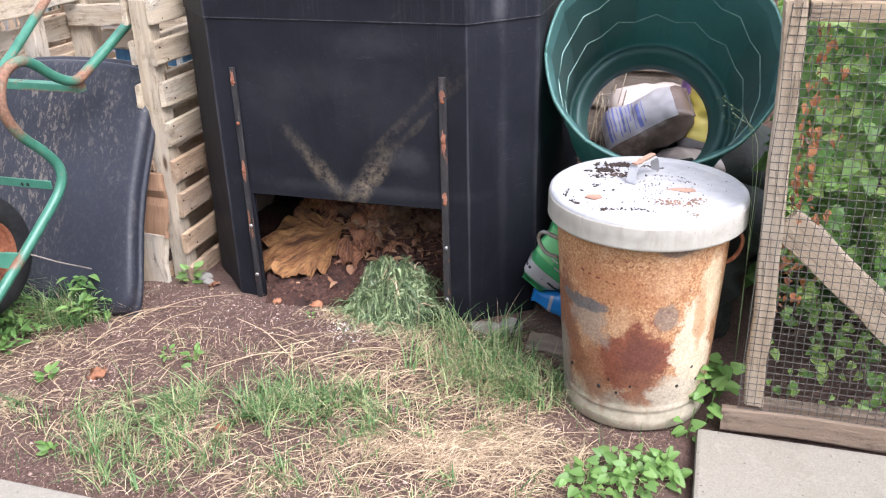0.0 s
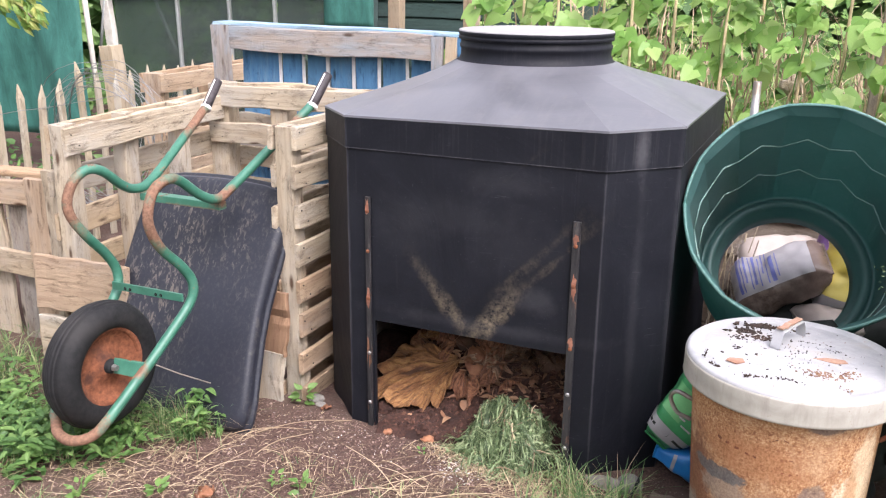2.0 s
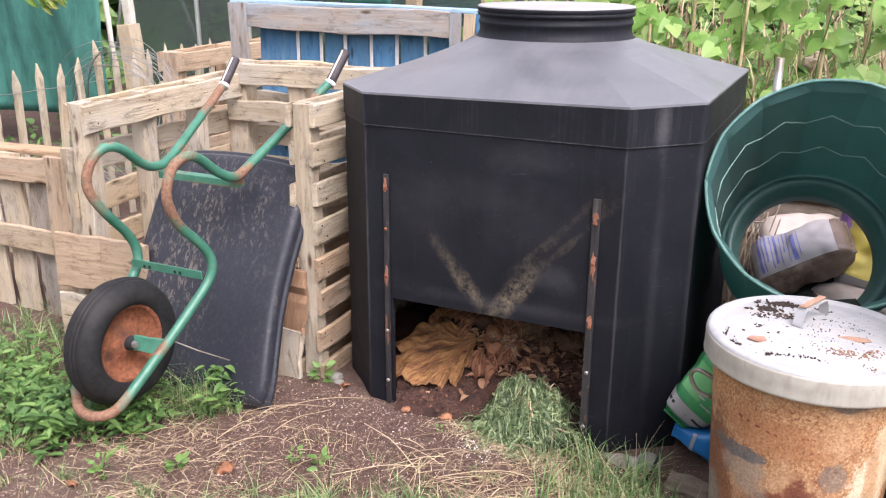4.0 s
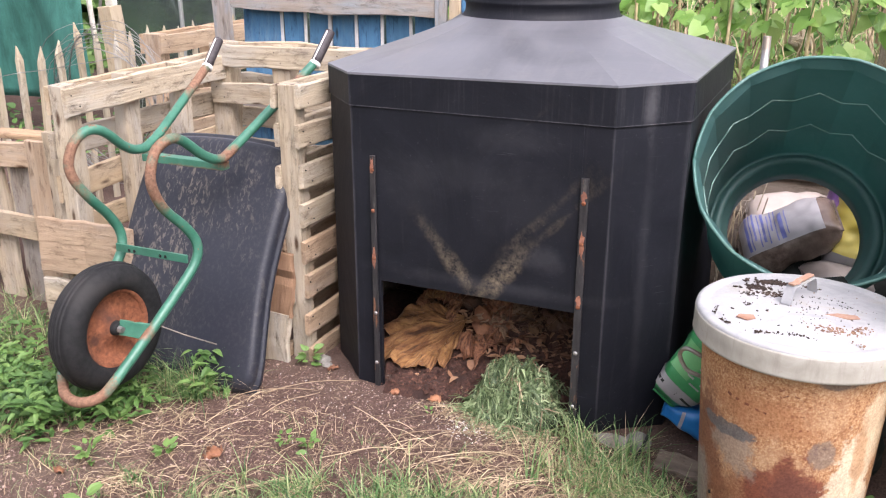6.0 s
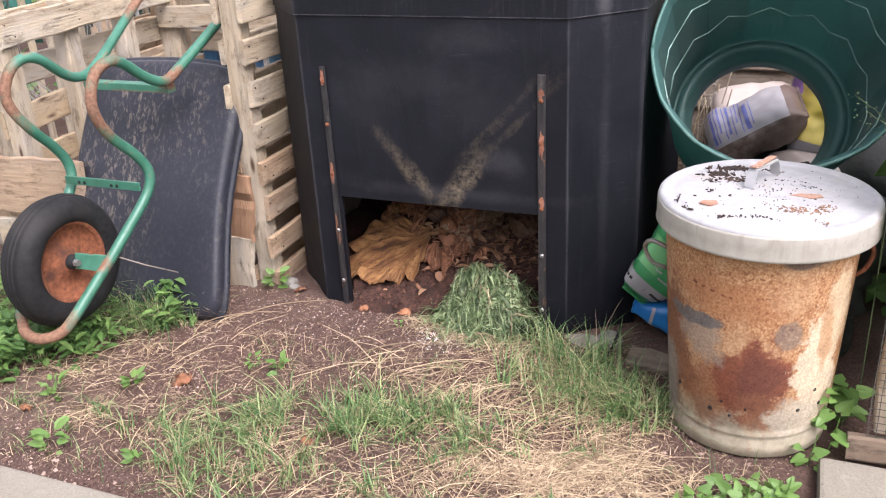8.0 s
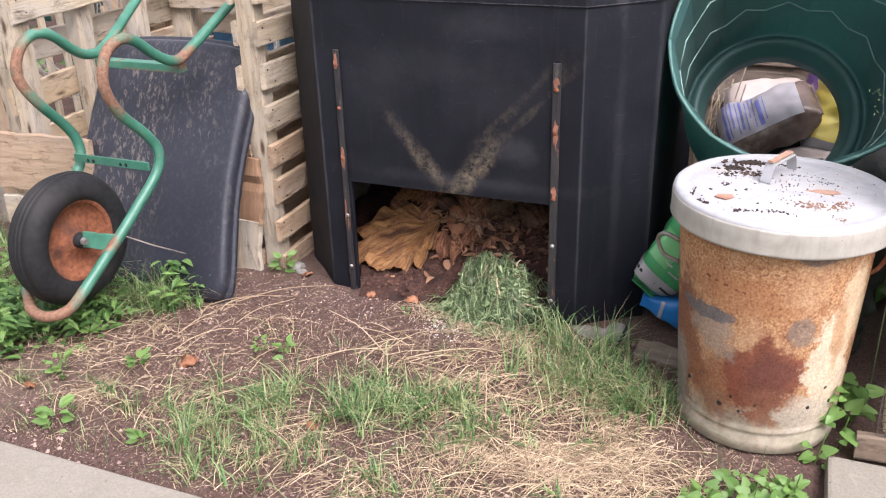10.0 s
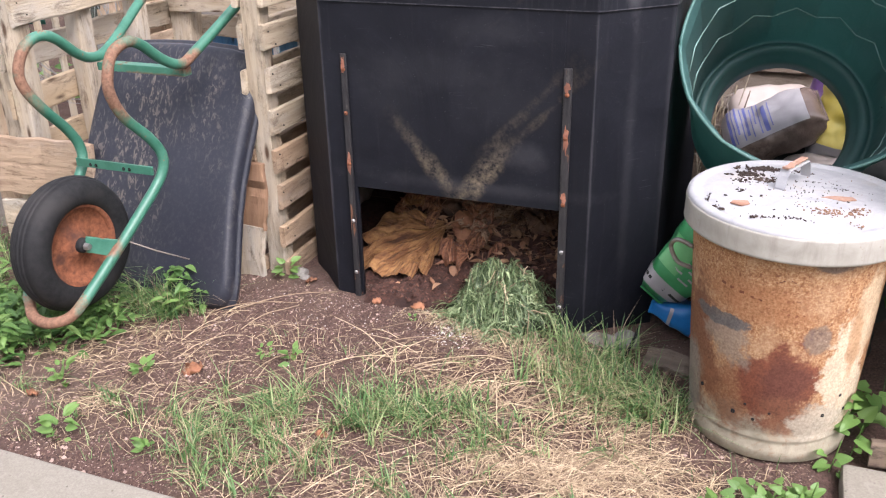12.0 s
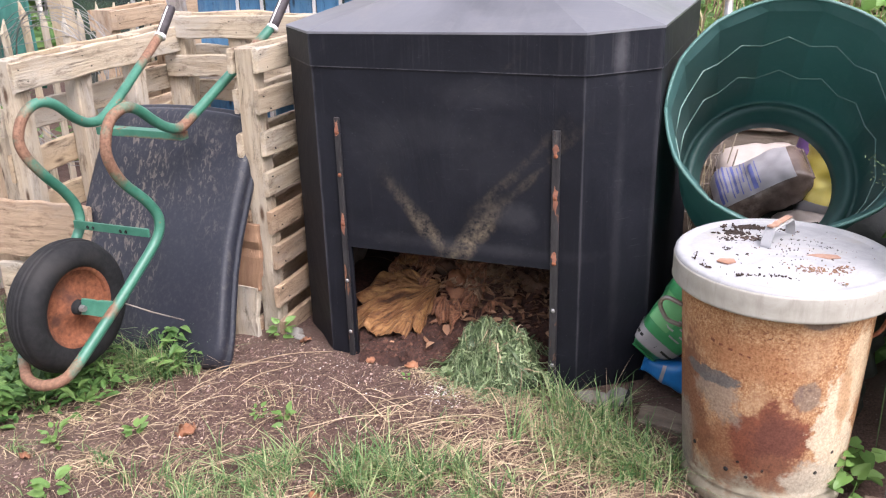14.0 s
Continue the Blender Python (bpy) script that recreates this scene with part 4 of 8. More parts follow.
def build_tray(top):
    """A deep pan seen from below: rim against the pallet, bottom panel towards the open side."""
    up = Vector((0, 0.454, 0.891))
    out = Vector((0, -0.891, 0.454))
    o = Vector((-1.965, 2.03, 0.0))

    def outline(rows):
        # one flank is dented inwards towards the nose, and pushed square at its far corner
        return [(half - 0.028 * ease((0.60 - a) / 0.40) + 0.018 * ease((0.22 - a) / 0.16) - 0.034 * ease(1 - abs(a - 0.43) / 0.30) + 0.026 * ease((a - 0.66) / 0.12), a * 0.975) for half, a in rows] + [(-half, a * 0.975) for half, a in reversed(rows)]

    rim = outline([(0.15, 0.020), (0.255, 0.016), (0.298, 0.040), (0.312, 0.10), (0.314, 0.34), (0.311, 0.50), (0.297, 0.66), (0.276, 0.775), (0.242, 0.828), (0.08, 0.842)])
    base = outline([(0.13, 0.040), (0.235, 0.040), (0.280, 0.062), (0.295, 0.115), (0.298, 0.34), (0.292, 0.49), (0.273, 0.64), (0.252, 0.742), (0.220, 0.790), (0.07, 0.805)])
    shells = []
    for t, d in ((-0.06, -0.012), (-0.06, 0.0), (0.0, 0.004), (0.01, 0.014), (0.08, 0.020), (0.24, 0.027), (0.50, 0.033), (0.78, 0.037), (1.0, 0.040), (1.15, 0.041)):
        ring = []
        for (rx, ra), (bx, ba) in zip(rim, base):
            k = min(t, 1.0)
            x, a = rx + (bx - rx) * k, ra + (ba - ra) * k
            if t < 0:
                cx, ca = 0.0, 0.43
                x, a = x + (x - cx) * -t * 0.6, a + (a - ca) * -t * 0.6
            if t > 1:
                x, a = x * 0.8, 0.42 + (a - 0.42) * 0.85
            ring.append(o + Vector((x + 0.026 - 0.032 * a, 0, 0)) + up * a + out * d)
        shells.append(ring)
    bm = bmesh.new()
    loops = [[bm.verts.new(v) for v in r] for r in shells]
    n = len(rim)
    for p, q in zip(loops, loops[1:]):
        for i in range(n):
            bm.faces.new((p[i], p[(i + 1) % n], q[(i + 1) % n], q[i]))
    bm.faces.new(loops[-1])
    inner = [bm.verts.new(v.co - out * 0.004 + (o + up * 0.43 - v.co) * 0.015) for v in loops[0]]
    for i in range(n):
        bm.faces.new((loops[0][i], inner[i], inner[(i + 1) % n], loops[0][(i + 1) % n]))
    tray = part("tray", bm, TRAY, top, "scratched black plastic tray, underside out", True)
    sub = tray.modifiers.new("rounding", "SUBSURF")
    sub.levels = sub.render_levels = 1
    return tray


def build_barrow():
    top = thing("wheelbarrow", (-1.965, 2.0, 0), "green steel wheelbarrow tipped up on its nose against pallets", "wheelbarrow")
    # the handles are bent a little out of true
    right = [(x, y, z + dz) for x, (y, z), dz in zip(RIGHT_X, SIDE, RIGHT_UP + [0.0] * 14)]
    left = [(x, y, z + dz) for x, (y, z), dz in zip(LEFT_X, SIDE, LEFT_UP + [0.0] * 14)]
    loop = [(-1.885, 1.660, 0.152), (-1.915, 1.634, 0.142), (-1.955, 1.630, 0.138), (-2.00, 1.642, 0.145), (-2.035, 1.672, 0.162)]
    whole = smooth_line(right[1:] + loop + left[:0:-1], 5)
    frame_tube = tube("frame_tube", whole, 0.0152, GREENPAINT, top, "bent tubular frame, green paint rusting at the bends", 12)
    for side in (right, left):
        a, b = Vector(side[0]), Vector(side[1])
        d = (a - b).normalized()
        g = tube("grip", [b - d * 0.01, b + d * 0.02, a - d * 0.012, a - d * 0.006], 0.0172, GRIP, top, "dark rubber hand grip", 12)
        tube("collar", [b - d * 0.020, b - d * 0.008], 0.0195, WHITE_PL, g, "white collar", 12)
        u = d.cross(Vector((1, 0, 0))).normalized()
        tube("stripe", [b - d * 0.01 - u * 0.0162, a - d * 0.014 - u * 0.0162], 0.0035, WHITE_PL, g, "white stripe", 6)
    # cross members
    part("cross_bar", box_bm((-2.095, 1.994, 0.447), (-1.822, 2.002, 0.472), 0.002), GREENPAINT, top, "flat green cross bar with bolt holes")
    bm = box_bm((-2.125, 2.180, 0.688), (-1.81, 2.218, 0.712), 0.003)
    part("upper_bracket", bm, GREENPAINT, top, "green angle bracket under the tray")
    for x in (-2.04, -2.02, -1.92, -1.90):
        part("bolt", lathe_bm([(0.001, 0.002), (0.004, 0.002), (0.0055, 0.0)], 8), RUBBER, top, "", True, Matrix.Translation((x, 1.9915, 0.4575)) @ Matrix.Rotation(radians(90), 4, "X"))
    build_tray(top)
    # wheel
    wc = Vector((-1.967, 1.80, 0.297))
    turn = Matrix.Translation(wc) @ Matrix.Rotation(radians(-3), 4, "Z") @ Matrix.Rotation(radians(90), 4, "Y")
    half = [(0.112, 0.034), (0.118, 0.046), (0.130, 0.0535), (0.146, 0.0555), (0.160, 0.0525), (0.172, 0.0445), (0.181, 0.033), (0.186, 0.0205), (0.1845, 0.019), (0.1875, 0.017), (0.1895, 0.009), (0.188, 0.008), (0.1905, 0.006), (0.191, 0.0)]
    prof = [(r, -z) for r, z in half] + [(r, z) for r, z in half[-2::-1]]
    wheel = part("wheel", lathe_bm([(0.018, -0.03), (0.03, -0.028), (0.05, -0.012), (0.085, -0.010), (0.095, -0.022), (0.110, -0.030), (0.119, -0.038), (0.116, -0.041), (0.104, -0.034),
                                    (0.104, 0.034), (0.116, 0.041), (0.119, 0.038), (0.110, 0.030), (0.095, 0.022), (0.085, 0.010), (0.05, 0.012), (0.03, 0.028), (0.018, 0.03)], 40), RUST, top, "rusty pressed steel wheel rim", True, turn)
    part("tyre", lathe_bm(prof, 64), RUBBER, wheel, "worn black pneumatic tyre", True, turn)
    tube("axle", [(-2.012, 1.80, 0.297), (-1.922, 1.80, 0.297)], 0.009, RUST, top, "rusty axle rod", 10)
    for hub, end in (((-1.925, 1.80, 0.299), (-1.850, 1.838, 0.284)), ((-2.010, 1.80, 0.299), (-2.078, 1.838, 0.284))):
        plate = plank("axle_plate", hub, end, 0.048, 0.010, (0, 0.2, 1), GREENPAINT, top, "green axle plate", 0.0005)
        out = 1 if hub[0] > -1.967 else -1
        part("nut", lathe_bm([(0.001, 0.014), (0.009, 0.014), (0.011, 0.0)], 6), STEEL, plate, "", False, Matrix.Translation((hub[0] + 0.008 * out, hub[1] - 0.008, hub[2])) @ Matrix.Rotation(radians(90 * out), 4, "Y"))
    part("hub", lathe_bm([(0.001, 0.047), (0.017, 0.046), (0.021, 0.040), (0.023, 0.020), (0.030, 0.010)], 20), RUBBER, wheel, "dark greasy wheel hub", True, turn)
    # tray stay wire
    tube("stay", [(-1.84, 1.86, 0.30), (-1.79, 1.92, 0.25), (-1.735, 1.99, 0.20)], 0.0022, GREYWOOD, top, "thin steel tray stay", 6)


build_barrow()


# ---- galvanised incinerator bin ----
BX, BY, BZ = -0.119, 2.084, -0.018


def drum(z):
    """Radius of the drum and its lean to one side at a height."""
    return 0.1855 + 0.054 * z, -0.022 * z


def build_bin():
    top = thing("incinerator_bin", (BX, BY, 0), "rusty galvanised garden incinerator bin with a white-bleached lid", "bin")
    at = Matrix.Translation((BX, BY, BZ))
    part("body", lathe_bm([(0.001, 0.012), (0.174, 0.012), (0.178, -0.012), (0.185, -0.008), (0.186, 0.02), (0.182, 0.035), (0.183, 0.045), (0.1865, 0.050), (0.183, 0.056), (0.188, 0.07), (drum(0.2)[0], 0.2), (drum(0.35)[0], 0.35), (drum(0.5)[0], 0.50), (drum(0.55)[0], 0.55), (drum(0.55)[0] - 0.004, 0.55), (0.205, 0.50), (0.180, 0.06)], 72), BINRUST, top, "rust-streaked galvanised drum", True, at @ Matrix.Shear("XY", 4, (-0.022, 0.0)))
    lid = part("lid", lathe_bm([(0.2395, 0.572), (0.2385, 0.578), (0.232, 0.583), (0.220, 0.5825), (0.212, 0.578), (0.203, 0.580), (0.15, 0.586), (0.08, 0.590), (0.001, 0.591)], 72), BINLID, top, "bleached zinc lid with flakes of rust and soil", True, at)
    part("skirt", lathe_bm([(0.232, 0.522), (0.237, 0.518), (0.240, 0.5165), (0.2425, 0.519), (0.2415, 0.524), (0.241, 0.545), (0.2412, 0.568), (0.2395, 0.573), (0.2375, 0.572)], 72), LIDSKIRT, lid, "grubby cream-grey lid skirt with a rolled edge", True, at)
    # strap handle
    d = Vector((0.42, 0.9, 0)).normalized()
    c = Vector((-0.135, 2.13, 0.028))
    pts = [c - d * 0.062 + Vector((0, 0, 0.546)), c - d * 0.052 + Vector((0, 0, 0.572)), c - d * 0.045 + Vector((0, 0, 0.584)), c + d * 0.045 + Vector((0, 0, 0.586)), c + d * 0.054 + Vector((0, 0, 0.572)), c + d * 0.06 + Vector((0, 0, 0.546))]
    n = Vector((-d.y, d.x, 0)) * 0.012
    h = Heap()
    vs = []
    for p in pts:
        vs += [tuple(p - n), tuple(p + n), tuple(p + n + Vector((0, 0, .003))), tuple(p - n + Vector((0, 0, .003)))]
    h.add(vs, [(i * 4 + k, i * 4 + (k + 1) % 4, i * 4 + 4 + (k + 1) % 4, i * 4 + 4 + k) for i in range(5) for k in range(4)])
    handle = h.make("handle", BINLID, lid, "galvanised strap handle")
    plank("grip", c - d * 0.05 + Vector((0, 0, 0.591)), c + d * 0.046 + Vector((0, 0, 0.593)), 0.016, 0.004, n, SHARD, handle, "rusty grip strip", 0.0008)
    # side loops
    for ang in (188, 14):
        a = radians(ang)
        r = Vector((math.cos(a), math.sin(a), 0))
        t = Vector((-r.y, r.x, 0))
        base = Vector((BX + drum(0.40)[1], BY, 0)) + r * (drum(0.40)[0] - 0.004)
        pts = smooth_line([base + t * 0.02 + Vector((0, 0, 0.425)), base + r * 0.038 + t * 0.012 + Vector((0, 0, 0.438)), base + r * 0.052 + Vector((0, 0, 0.415)), base + r * 0.034 - t * 0.006 + Vector((0, 0, 0.375)), base - t * 0.01 + Vector((0, 0, 0.358))], 5)
        tube("side_handle", pts, 0.0055, RUST if ang < 90 else STEEL, top, "bent rod side handle", 8)
    # worn marks scratched into the rust
    for x, z, wide, tall in ((-0.118, 0.425, 0.011, 0.017), (-0.100, 0.421, 0.009, 0.015), (-0.079, 0.417, 0.010, 0.016), (-0.057, 0.412, 0.007, 0.012), (-0.040, 0.410, 0.008, 0.010),
                             (0.028, 0.437, 0.012, 0.004), (0.036, 0.418, 0.010, 0.004), (0.020, 0.385, 0.006, 0.010), (0.036, 0.383, 0.007, 0.010), (0.052, 0.386, 0.007, 0.010), (0.0, 0.462, 0.012, 0.005), (0.022, 0.464, 0.012, 0.005)):
        rad = drum(z)[0] + 0.0004
        a = math.atan2(-math.sqrt(max(0.0, rad * rad - x * x)), x)
        m = Matrix.Translation((BX + drum(z)[1] + rad * math.cos(a), BY + rad * math.sin(a), BZ + z)) @ Matrix.Rotation(a + math.pi / 2, 4, "Z") @ Matrix.Rotation(random.uniform(-.5, .5), 4, "Y")
        part("worn_mark", box_bm((-wide / 2, -0.0004, -tall * 0.18), (wide / 2, 0.0006, tall * 0.18), 0.0002), RUST, top, "", False, m)
    # air holes low down
    for ang, z, rr in ((-112, 0.105, 0.0045), (-98, 0.10, 0.003), (-88, 0.125, 0.0025), (-104, 0.135, 0.0025), (-52, 0.12, 0.004), (-40, 0.165, 0.0045), (-33, 0.12, 0.004), (-140, 0.13, 0.004), (-45, 0.20, 0.003)):
        a = radians(ang)
        rad = drum(z)[0]
        m = Matrix.Translation((BX + drum(z)[1] + rad * math.cos(a), BY + rad * math.sin(a), BZ + z)) @ Matrix.Rotation(a, 4, "Z") @ Matrix.Rotation(radians(90), 4, "Y")
        part("air_hole", lathe_bm([(0.001, 0.0012), (rr, 0.0012), (rr * 1.3, -0.001)], 10), RUBBER, top, "", False, m)
    return top


build_bin()


def chip(verts_at, size, thick, material, name, label, parent=None, sides=7):
    """A flat flake with a ragged outline."""
    h = Heap()
    c = Vector(verts_at)
    rot = random.uniform(0, 6.28)
    ring = []
    for i in range(sides):
        a = rot + 2 * math.pi * i / sides
        k = random.uniform(0.65, 1.1)
        ring.append((c.x + size[0] * k * math.cos(a), c.y + size[1] * k * math.sin(a), c.z))
    h.add(ring + [(p[0], p[1], c.z + thick) for p in ring], [tuple(range(sides))[::-1], tuple(range(sides, 2 * sides))] + [(i, (i + 1) % sides, sides + (i + 1) % sides, sides + i) for i in range(sides)])
    return h.make(name, material, parent, label)


def lid_z(x, y):
    d = math.hypot(x - BX, y - BY)
    return 0.5735 - 0.0055 * (d / 0.15) ** 1.5 if d < 0.205 else 0.563


LIDSOIL = speckled("dark_lid_soil", (0.016, 0.010, 0.008), (0.045, 0.027, 0.020), 120, 0.95, (0.07, 0.042, 0.03))


LIDBROWN = speckled("brown_lid_flakes", (0.20, 0.11, 0.065), (0.31, 0.19, 0.12), 120, 0.95, (0.13, 0.065, 0.04))


def build_lid_litter():
    for x, y, sx, sy in ((-0.236, 1.978, 0.027, 0.018), (-0.032, 2.062, 0.044, 0.017)):
        tagged(chip((x, y, lid_z(x, y)), (sx, sy), 0.002, SHARD, "terracotta_shard", "", None, 5), "flat orange-brown flake lying on the bin lid", "shard")
    dark, brown = Heap(), Heap()
    # centre, spread, flakes, largest flake
    spots = [(-0.197, 2.222, .034, .012, 150, .009), (-0.233, 2.170, .022, .014, 90, .009), (-0.245, 2.118, .013, .012, 36, .005), (-0.195, 2.135, .024, .012, 70, .008), (-0.240, 2.055, .009, .006, 12, .004), (-0.163, 2.220, .016, .010, 36, .005), (-0.124, 2.222, .022, .006, 18, .004),
             (-0.306, 1.990, .004, .022, 34, .003), (-0.290, 1.935, .010, .018, 60, .006), (-0.262, 1.900, .014, .010, 50, .006), (-0.196, 1.915, .022, .005, 22, .004), (-0.128, 1.922, .028, .004, 26, .004), (-0.085, 2.150, .05, .004, 26, .003), (-0.02, 2.120, .03, .004, 16, .003), (-0.119, 2.08, .10, .09, 90, .004)]
    for heap, group in ((dark, spots), (brown, [(-0.054, 1.978, .032, .012, 90, .005), (-0.004, 2.000, .014, .012, 40, .005), (-0.004, 1.925, .008, .007, 12, .004), (-0.119, 2.06, .12, .08, 40, .003)])):
        for cx, cy, sx, sy, n, big in group:
            for _ in range(n):
                x, y = random.gauss(cx, sx * .8), random.gauss(cy, sy * .8)
                if math.hypot(x - BX, y - BY) > 0.215:
                    continue
                s = big * (0.25 + 0.75 * random.random() ** 2)
                z, rot, m = lid_z(x, y) - .0005, random.uniform(0, 6.28), random.randint(4, 6)
                ring = [(s * random.uniform(.6, 1.2) * math.cos(6.283 * i / m), s * random.uniform(.35, .8) * math.sin(6.283 * i / m)) for i in range(m)]
                ring = [(x + p * math.cos(rot) - q * math.sin(rot), y + p * math.sin(rot) + q * math.cos(rot)) for p, q in ring]
                heap.add([(p, q, z) for p, q in ring] + [(p, q, z + random.uniform(.0008, .0030)) for p, q in ring], [tuple(range(m, 2 * m))] + [(i, (i + 1) % m, m + (i + 1) % m, m + i) for i in range(m)])
    tagged(dark.make("soil_crumbs", LIDSOIL), "dark soil flakes scattered on the bin lid", "soil", kind="stuff")
    tagged(brown.make("rust_crumbs", LIDBROWN), "brown rust flakes scattered on the bin lid", "rust", kind="stuff")


build_lid_litter()


# ---- green compost bin lying on its side ----
BAR_C = Vector((-0.128, 2.528, 0.794))
BAR_D = Vector((math.sin(-0.127) * math.cos(-0.621), math.cos(-0.127) * math.cos(-0.621), math.sin(-0.621)))


GREENLIP = speckled("green_lip", (0.045, 0.135, 0.120), (0.080, 0.19, 0.17), 30, 0.5, (0.12, 0.22, 0.20))


def facet(a):
    """Fourteen flat panels round the bin."""
    w = 2 * math.pi / 14
    return math.cos(w / 2) / math.cos((a % w) - w / 2)


def build_barrel():
    top = thing("compost_bin", BAR_C, "green plastic compost bin lying tipped with its open base outward", "compost bin")
    m = Matrix.Translation(BAR_C) @ BAR_D.to_track_quat("Z", "Y").to_matrix().to_4x4()
    seg = 84
    prof_in = [(0.323, 0.004), (0.313, 0.03), (0.296, 0.20), (0.279, 0.37), (0.266, 0.50), (0.265, 0.520), (0.258, 0.526), (0.252, 0.515), (0.242, 0.508), (0.230, 0.510), (0.222, 0.522), (0.219, 0.540), (0.208, 0.548), (0.205, 0.560), (0.203, 0.600)]
    prof_out = [(0.209, 0.600), (0.212, 0.572), (0.262, 0.568), (0.270, 0.53), (0.282, 0.38), (0.302, 0.20), (0.322, 0.03), (0.331, 0.014), (0.331, -0.004), (0.326, -0.007)]
    bm = bmesh.new()
    rings = []
    for r0, z in prof_in + prof_out:
        ring = []
        for i in range(seg):
            a = 2 * math.pi * i / seg
            flute = facet(a) if 0.02 < z < 0.50 else 1 + (facet(a) - 1) * 0.3 if z < 0.02 else 1.0
            ring.append(bm.verts.new((r0 * flute * math.cos(a), r0 * flute * math.sin(a), z)))
        rings.append(ring)
    for a, b in zip(rings, rings[1:] + rings[:1]):
        for i in range(seg):
            j = (i + 1) % seg
            bm.faces.new((a[i], a[j], b[j], b[i]))
    shell = part("shell", bm, GREENPL, top, "ribbed dark green plastic shell", False, m)
    for f in shell.data.polygons:
        z = f.center[2]
        f.use_smooth = z > 0.50
    pts = [(0.327 * (0.7 + 0.3 * facet(a)) * math.cos(a), 0.327 * (0.7 + 0.3 * facet(a)) * math.sin(a), -0.002) for a in [2 * math.pi * i / 84 for i in range(85)]]
    h = Heap()
    h.add(*tube_geo(pts, 0.005, 8))
    h.make("rim", GREENLIP, top, "pale worn green rim", True, m)
    for z0, r0 in ((0.150, 0.0), (0.325, 0.0)):
        pts = []
        for i in range(14 * 4 + 1):
            a = 2 * math.pi * i / 56
            w = abs((i % 4) - 2) / 2
            z = z0 + 0.048 * w
            rr = (0.313 - (z - 0.03) * 0.1) * facet(a) - 0.0010
            pts.append((rr * math.cos(a), rr * math.sin(a), z))
        h = Heap()
        h.add(*tube_geo(pts, 0.0022, 6))
        h.make("moulded_rib", GREENRIB, top, "pale zigzag moulding line", True, m)
    return top


build_barrel()


# ---- plastic bags ----
def sack(name, at, size, rot, material, label, category="sack", band=None, seed=0, crumple=0.1, taper=0.0, square=2.6):
    """A filled plastic sack: pillow with pinched ends and creases."""
    rnd = random.Random(seed)
    m = Matrix.Translation(at) @ Euler([radians(a) for a in rot]).to_matrix().to_4x4()
    top = new(name)
    top.empty_display_size = 0.05
    top.matrix_basis = m
    tagged(top, label, category)

    def surface(u0, u1, grow=0.0, nu=26, nv=28, a0=0.0, a1=360.0):
        bm = bmesh.new()
        rows = []
        whole = a1 - a0 >= 360
        for i in range(nu + 1):
            u = u0 + (u1 - u0) * i / nu
            prof = max(0.02, (1 - abs(2 * u - 1) ** 5)) ** 0.6
            row = []
            for j in range(nv + (not whole)):
                a = radians(a0 + (a1 - a0) * j / nv)
                ca, sa = math.cos(a), math.sin(a)
                k = (abs(ca) ** square + abs(sa) ** square) ** (-1 / square)
                y = size[1] / 2 * k * ca * (0.86 + 0.14 * prof)
                z = size[2] / 2 * k * sa * prof
                y *= 1 - taper * max(0.0, 1 - u / 0.75) ** 1.2
                x = (u - 0.5) * size[0]
                nn = noise.noise((x * 9 + seed * 3.1, y * 9, z * 9)) * crumple * size[2] * 0.5 + noise.noise((x * 28 + seed, y * 24, z * 24)) * crumple * size[2] * 0.25
                l = math.hypot(y, z) or 1
                s = 1 + (nn + grow) / l
                row.append(bm.verts.new((x, y * s, z * s)))
            rows.append(row)
        for p, q in zip(rows, rows[1:]):
            for j in range(nv):
                k = (j + 1) % nv if whole else j + 1
                bm.faces.new((p[j], p[k], q[k], q[j]))
        if whole and u0 == 0.0 and u1 == 1.0:
            bm.faces.new(rows[0])
            bm.faces.new(rows[-1])
        return bm

    wm = m
    part("film", surface(0.0, 1.0), material, top, "", True, wm)
    for (u0, u1, mat, nm, *turn) in band or ():
        bm = surface(u0, u1, 0.0025 if mat is not NAVYPRINT else 0.0038, max(3, int(26 * (u1 - u0))), 28 if not turn else 16, *turn)
        part(nm, bm, mat, top, "", True, wm)
    for u in (0.0, 1.0):
        x = (u - 0.5) * size[0] * 1.03
        wy = size[1] * 0.42 * (1 - (taper if u == 0 else 0))
        bm = box_bm((min(x, x * 0.94), -wy, -0.003), (max(x, x * 0.94), wy, 0.003), 0.001)
        part("seam", bm, material, top, "", False, wm)
    return top


def film(name, c1, c2, scale=8, rough=0.3):
    return speckled(name, c1, c2, scale, rough, None, 0, 0.2)


BROWNFILM = speckled("clear_brown_film", (0.095, 0.066, 0.054), (0.26, 0.20, 0.17), 22, 0.25, (0.14, 0.10, 0.084), 0, 0.9)
WHITEFILM = film("white_film", (0.40, 0.385, 0.40), (0.31, 0.30, 0.315))
BLUEFILM = film("blue_film", (0.014, 0.15, 0.42), (0.024, 0.22, 0.56))
NAVYPRINT = film("navy_print", (0.10, 0.12, 0.36), (0.15, 0.17, 0.42))
GREENFILM = film("green_film", (0.030, 0.215, 0.075), (0.060, 0.32, 0.13))
PALEGREEN = film("pale_green_film", (0.10, 0.34, 0.13), (0.16, 0.42, 0.19))
PINKFILM = film("pale_film", (0.40, 0.34, 0.31), (0.50, 0.44, 0.41))
YELLOWFILM = film("yellow_film", (0.68, 0.54, 0.09), (0.74, 0.64, 0.22))
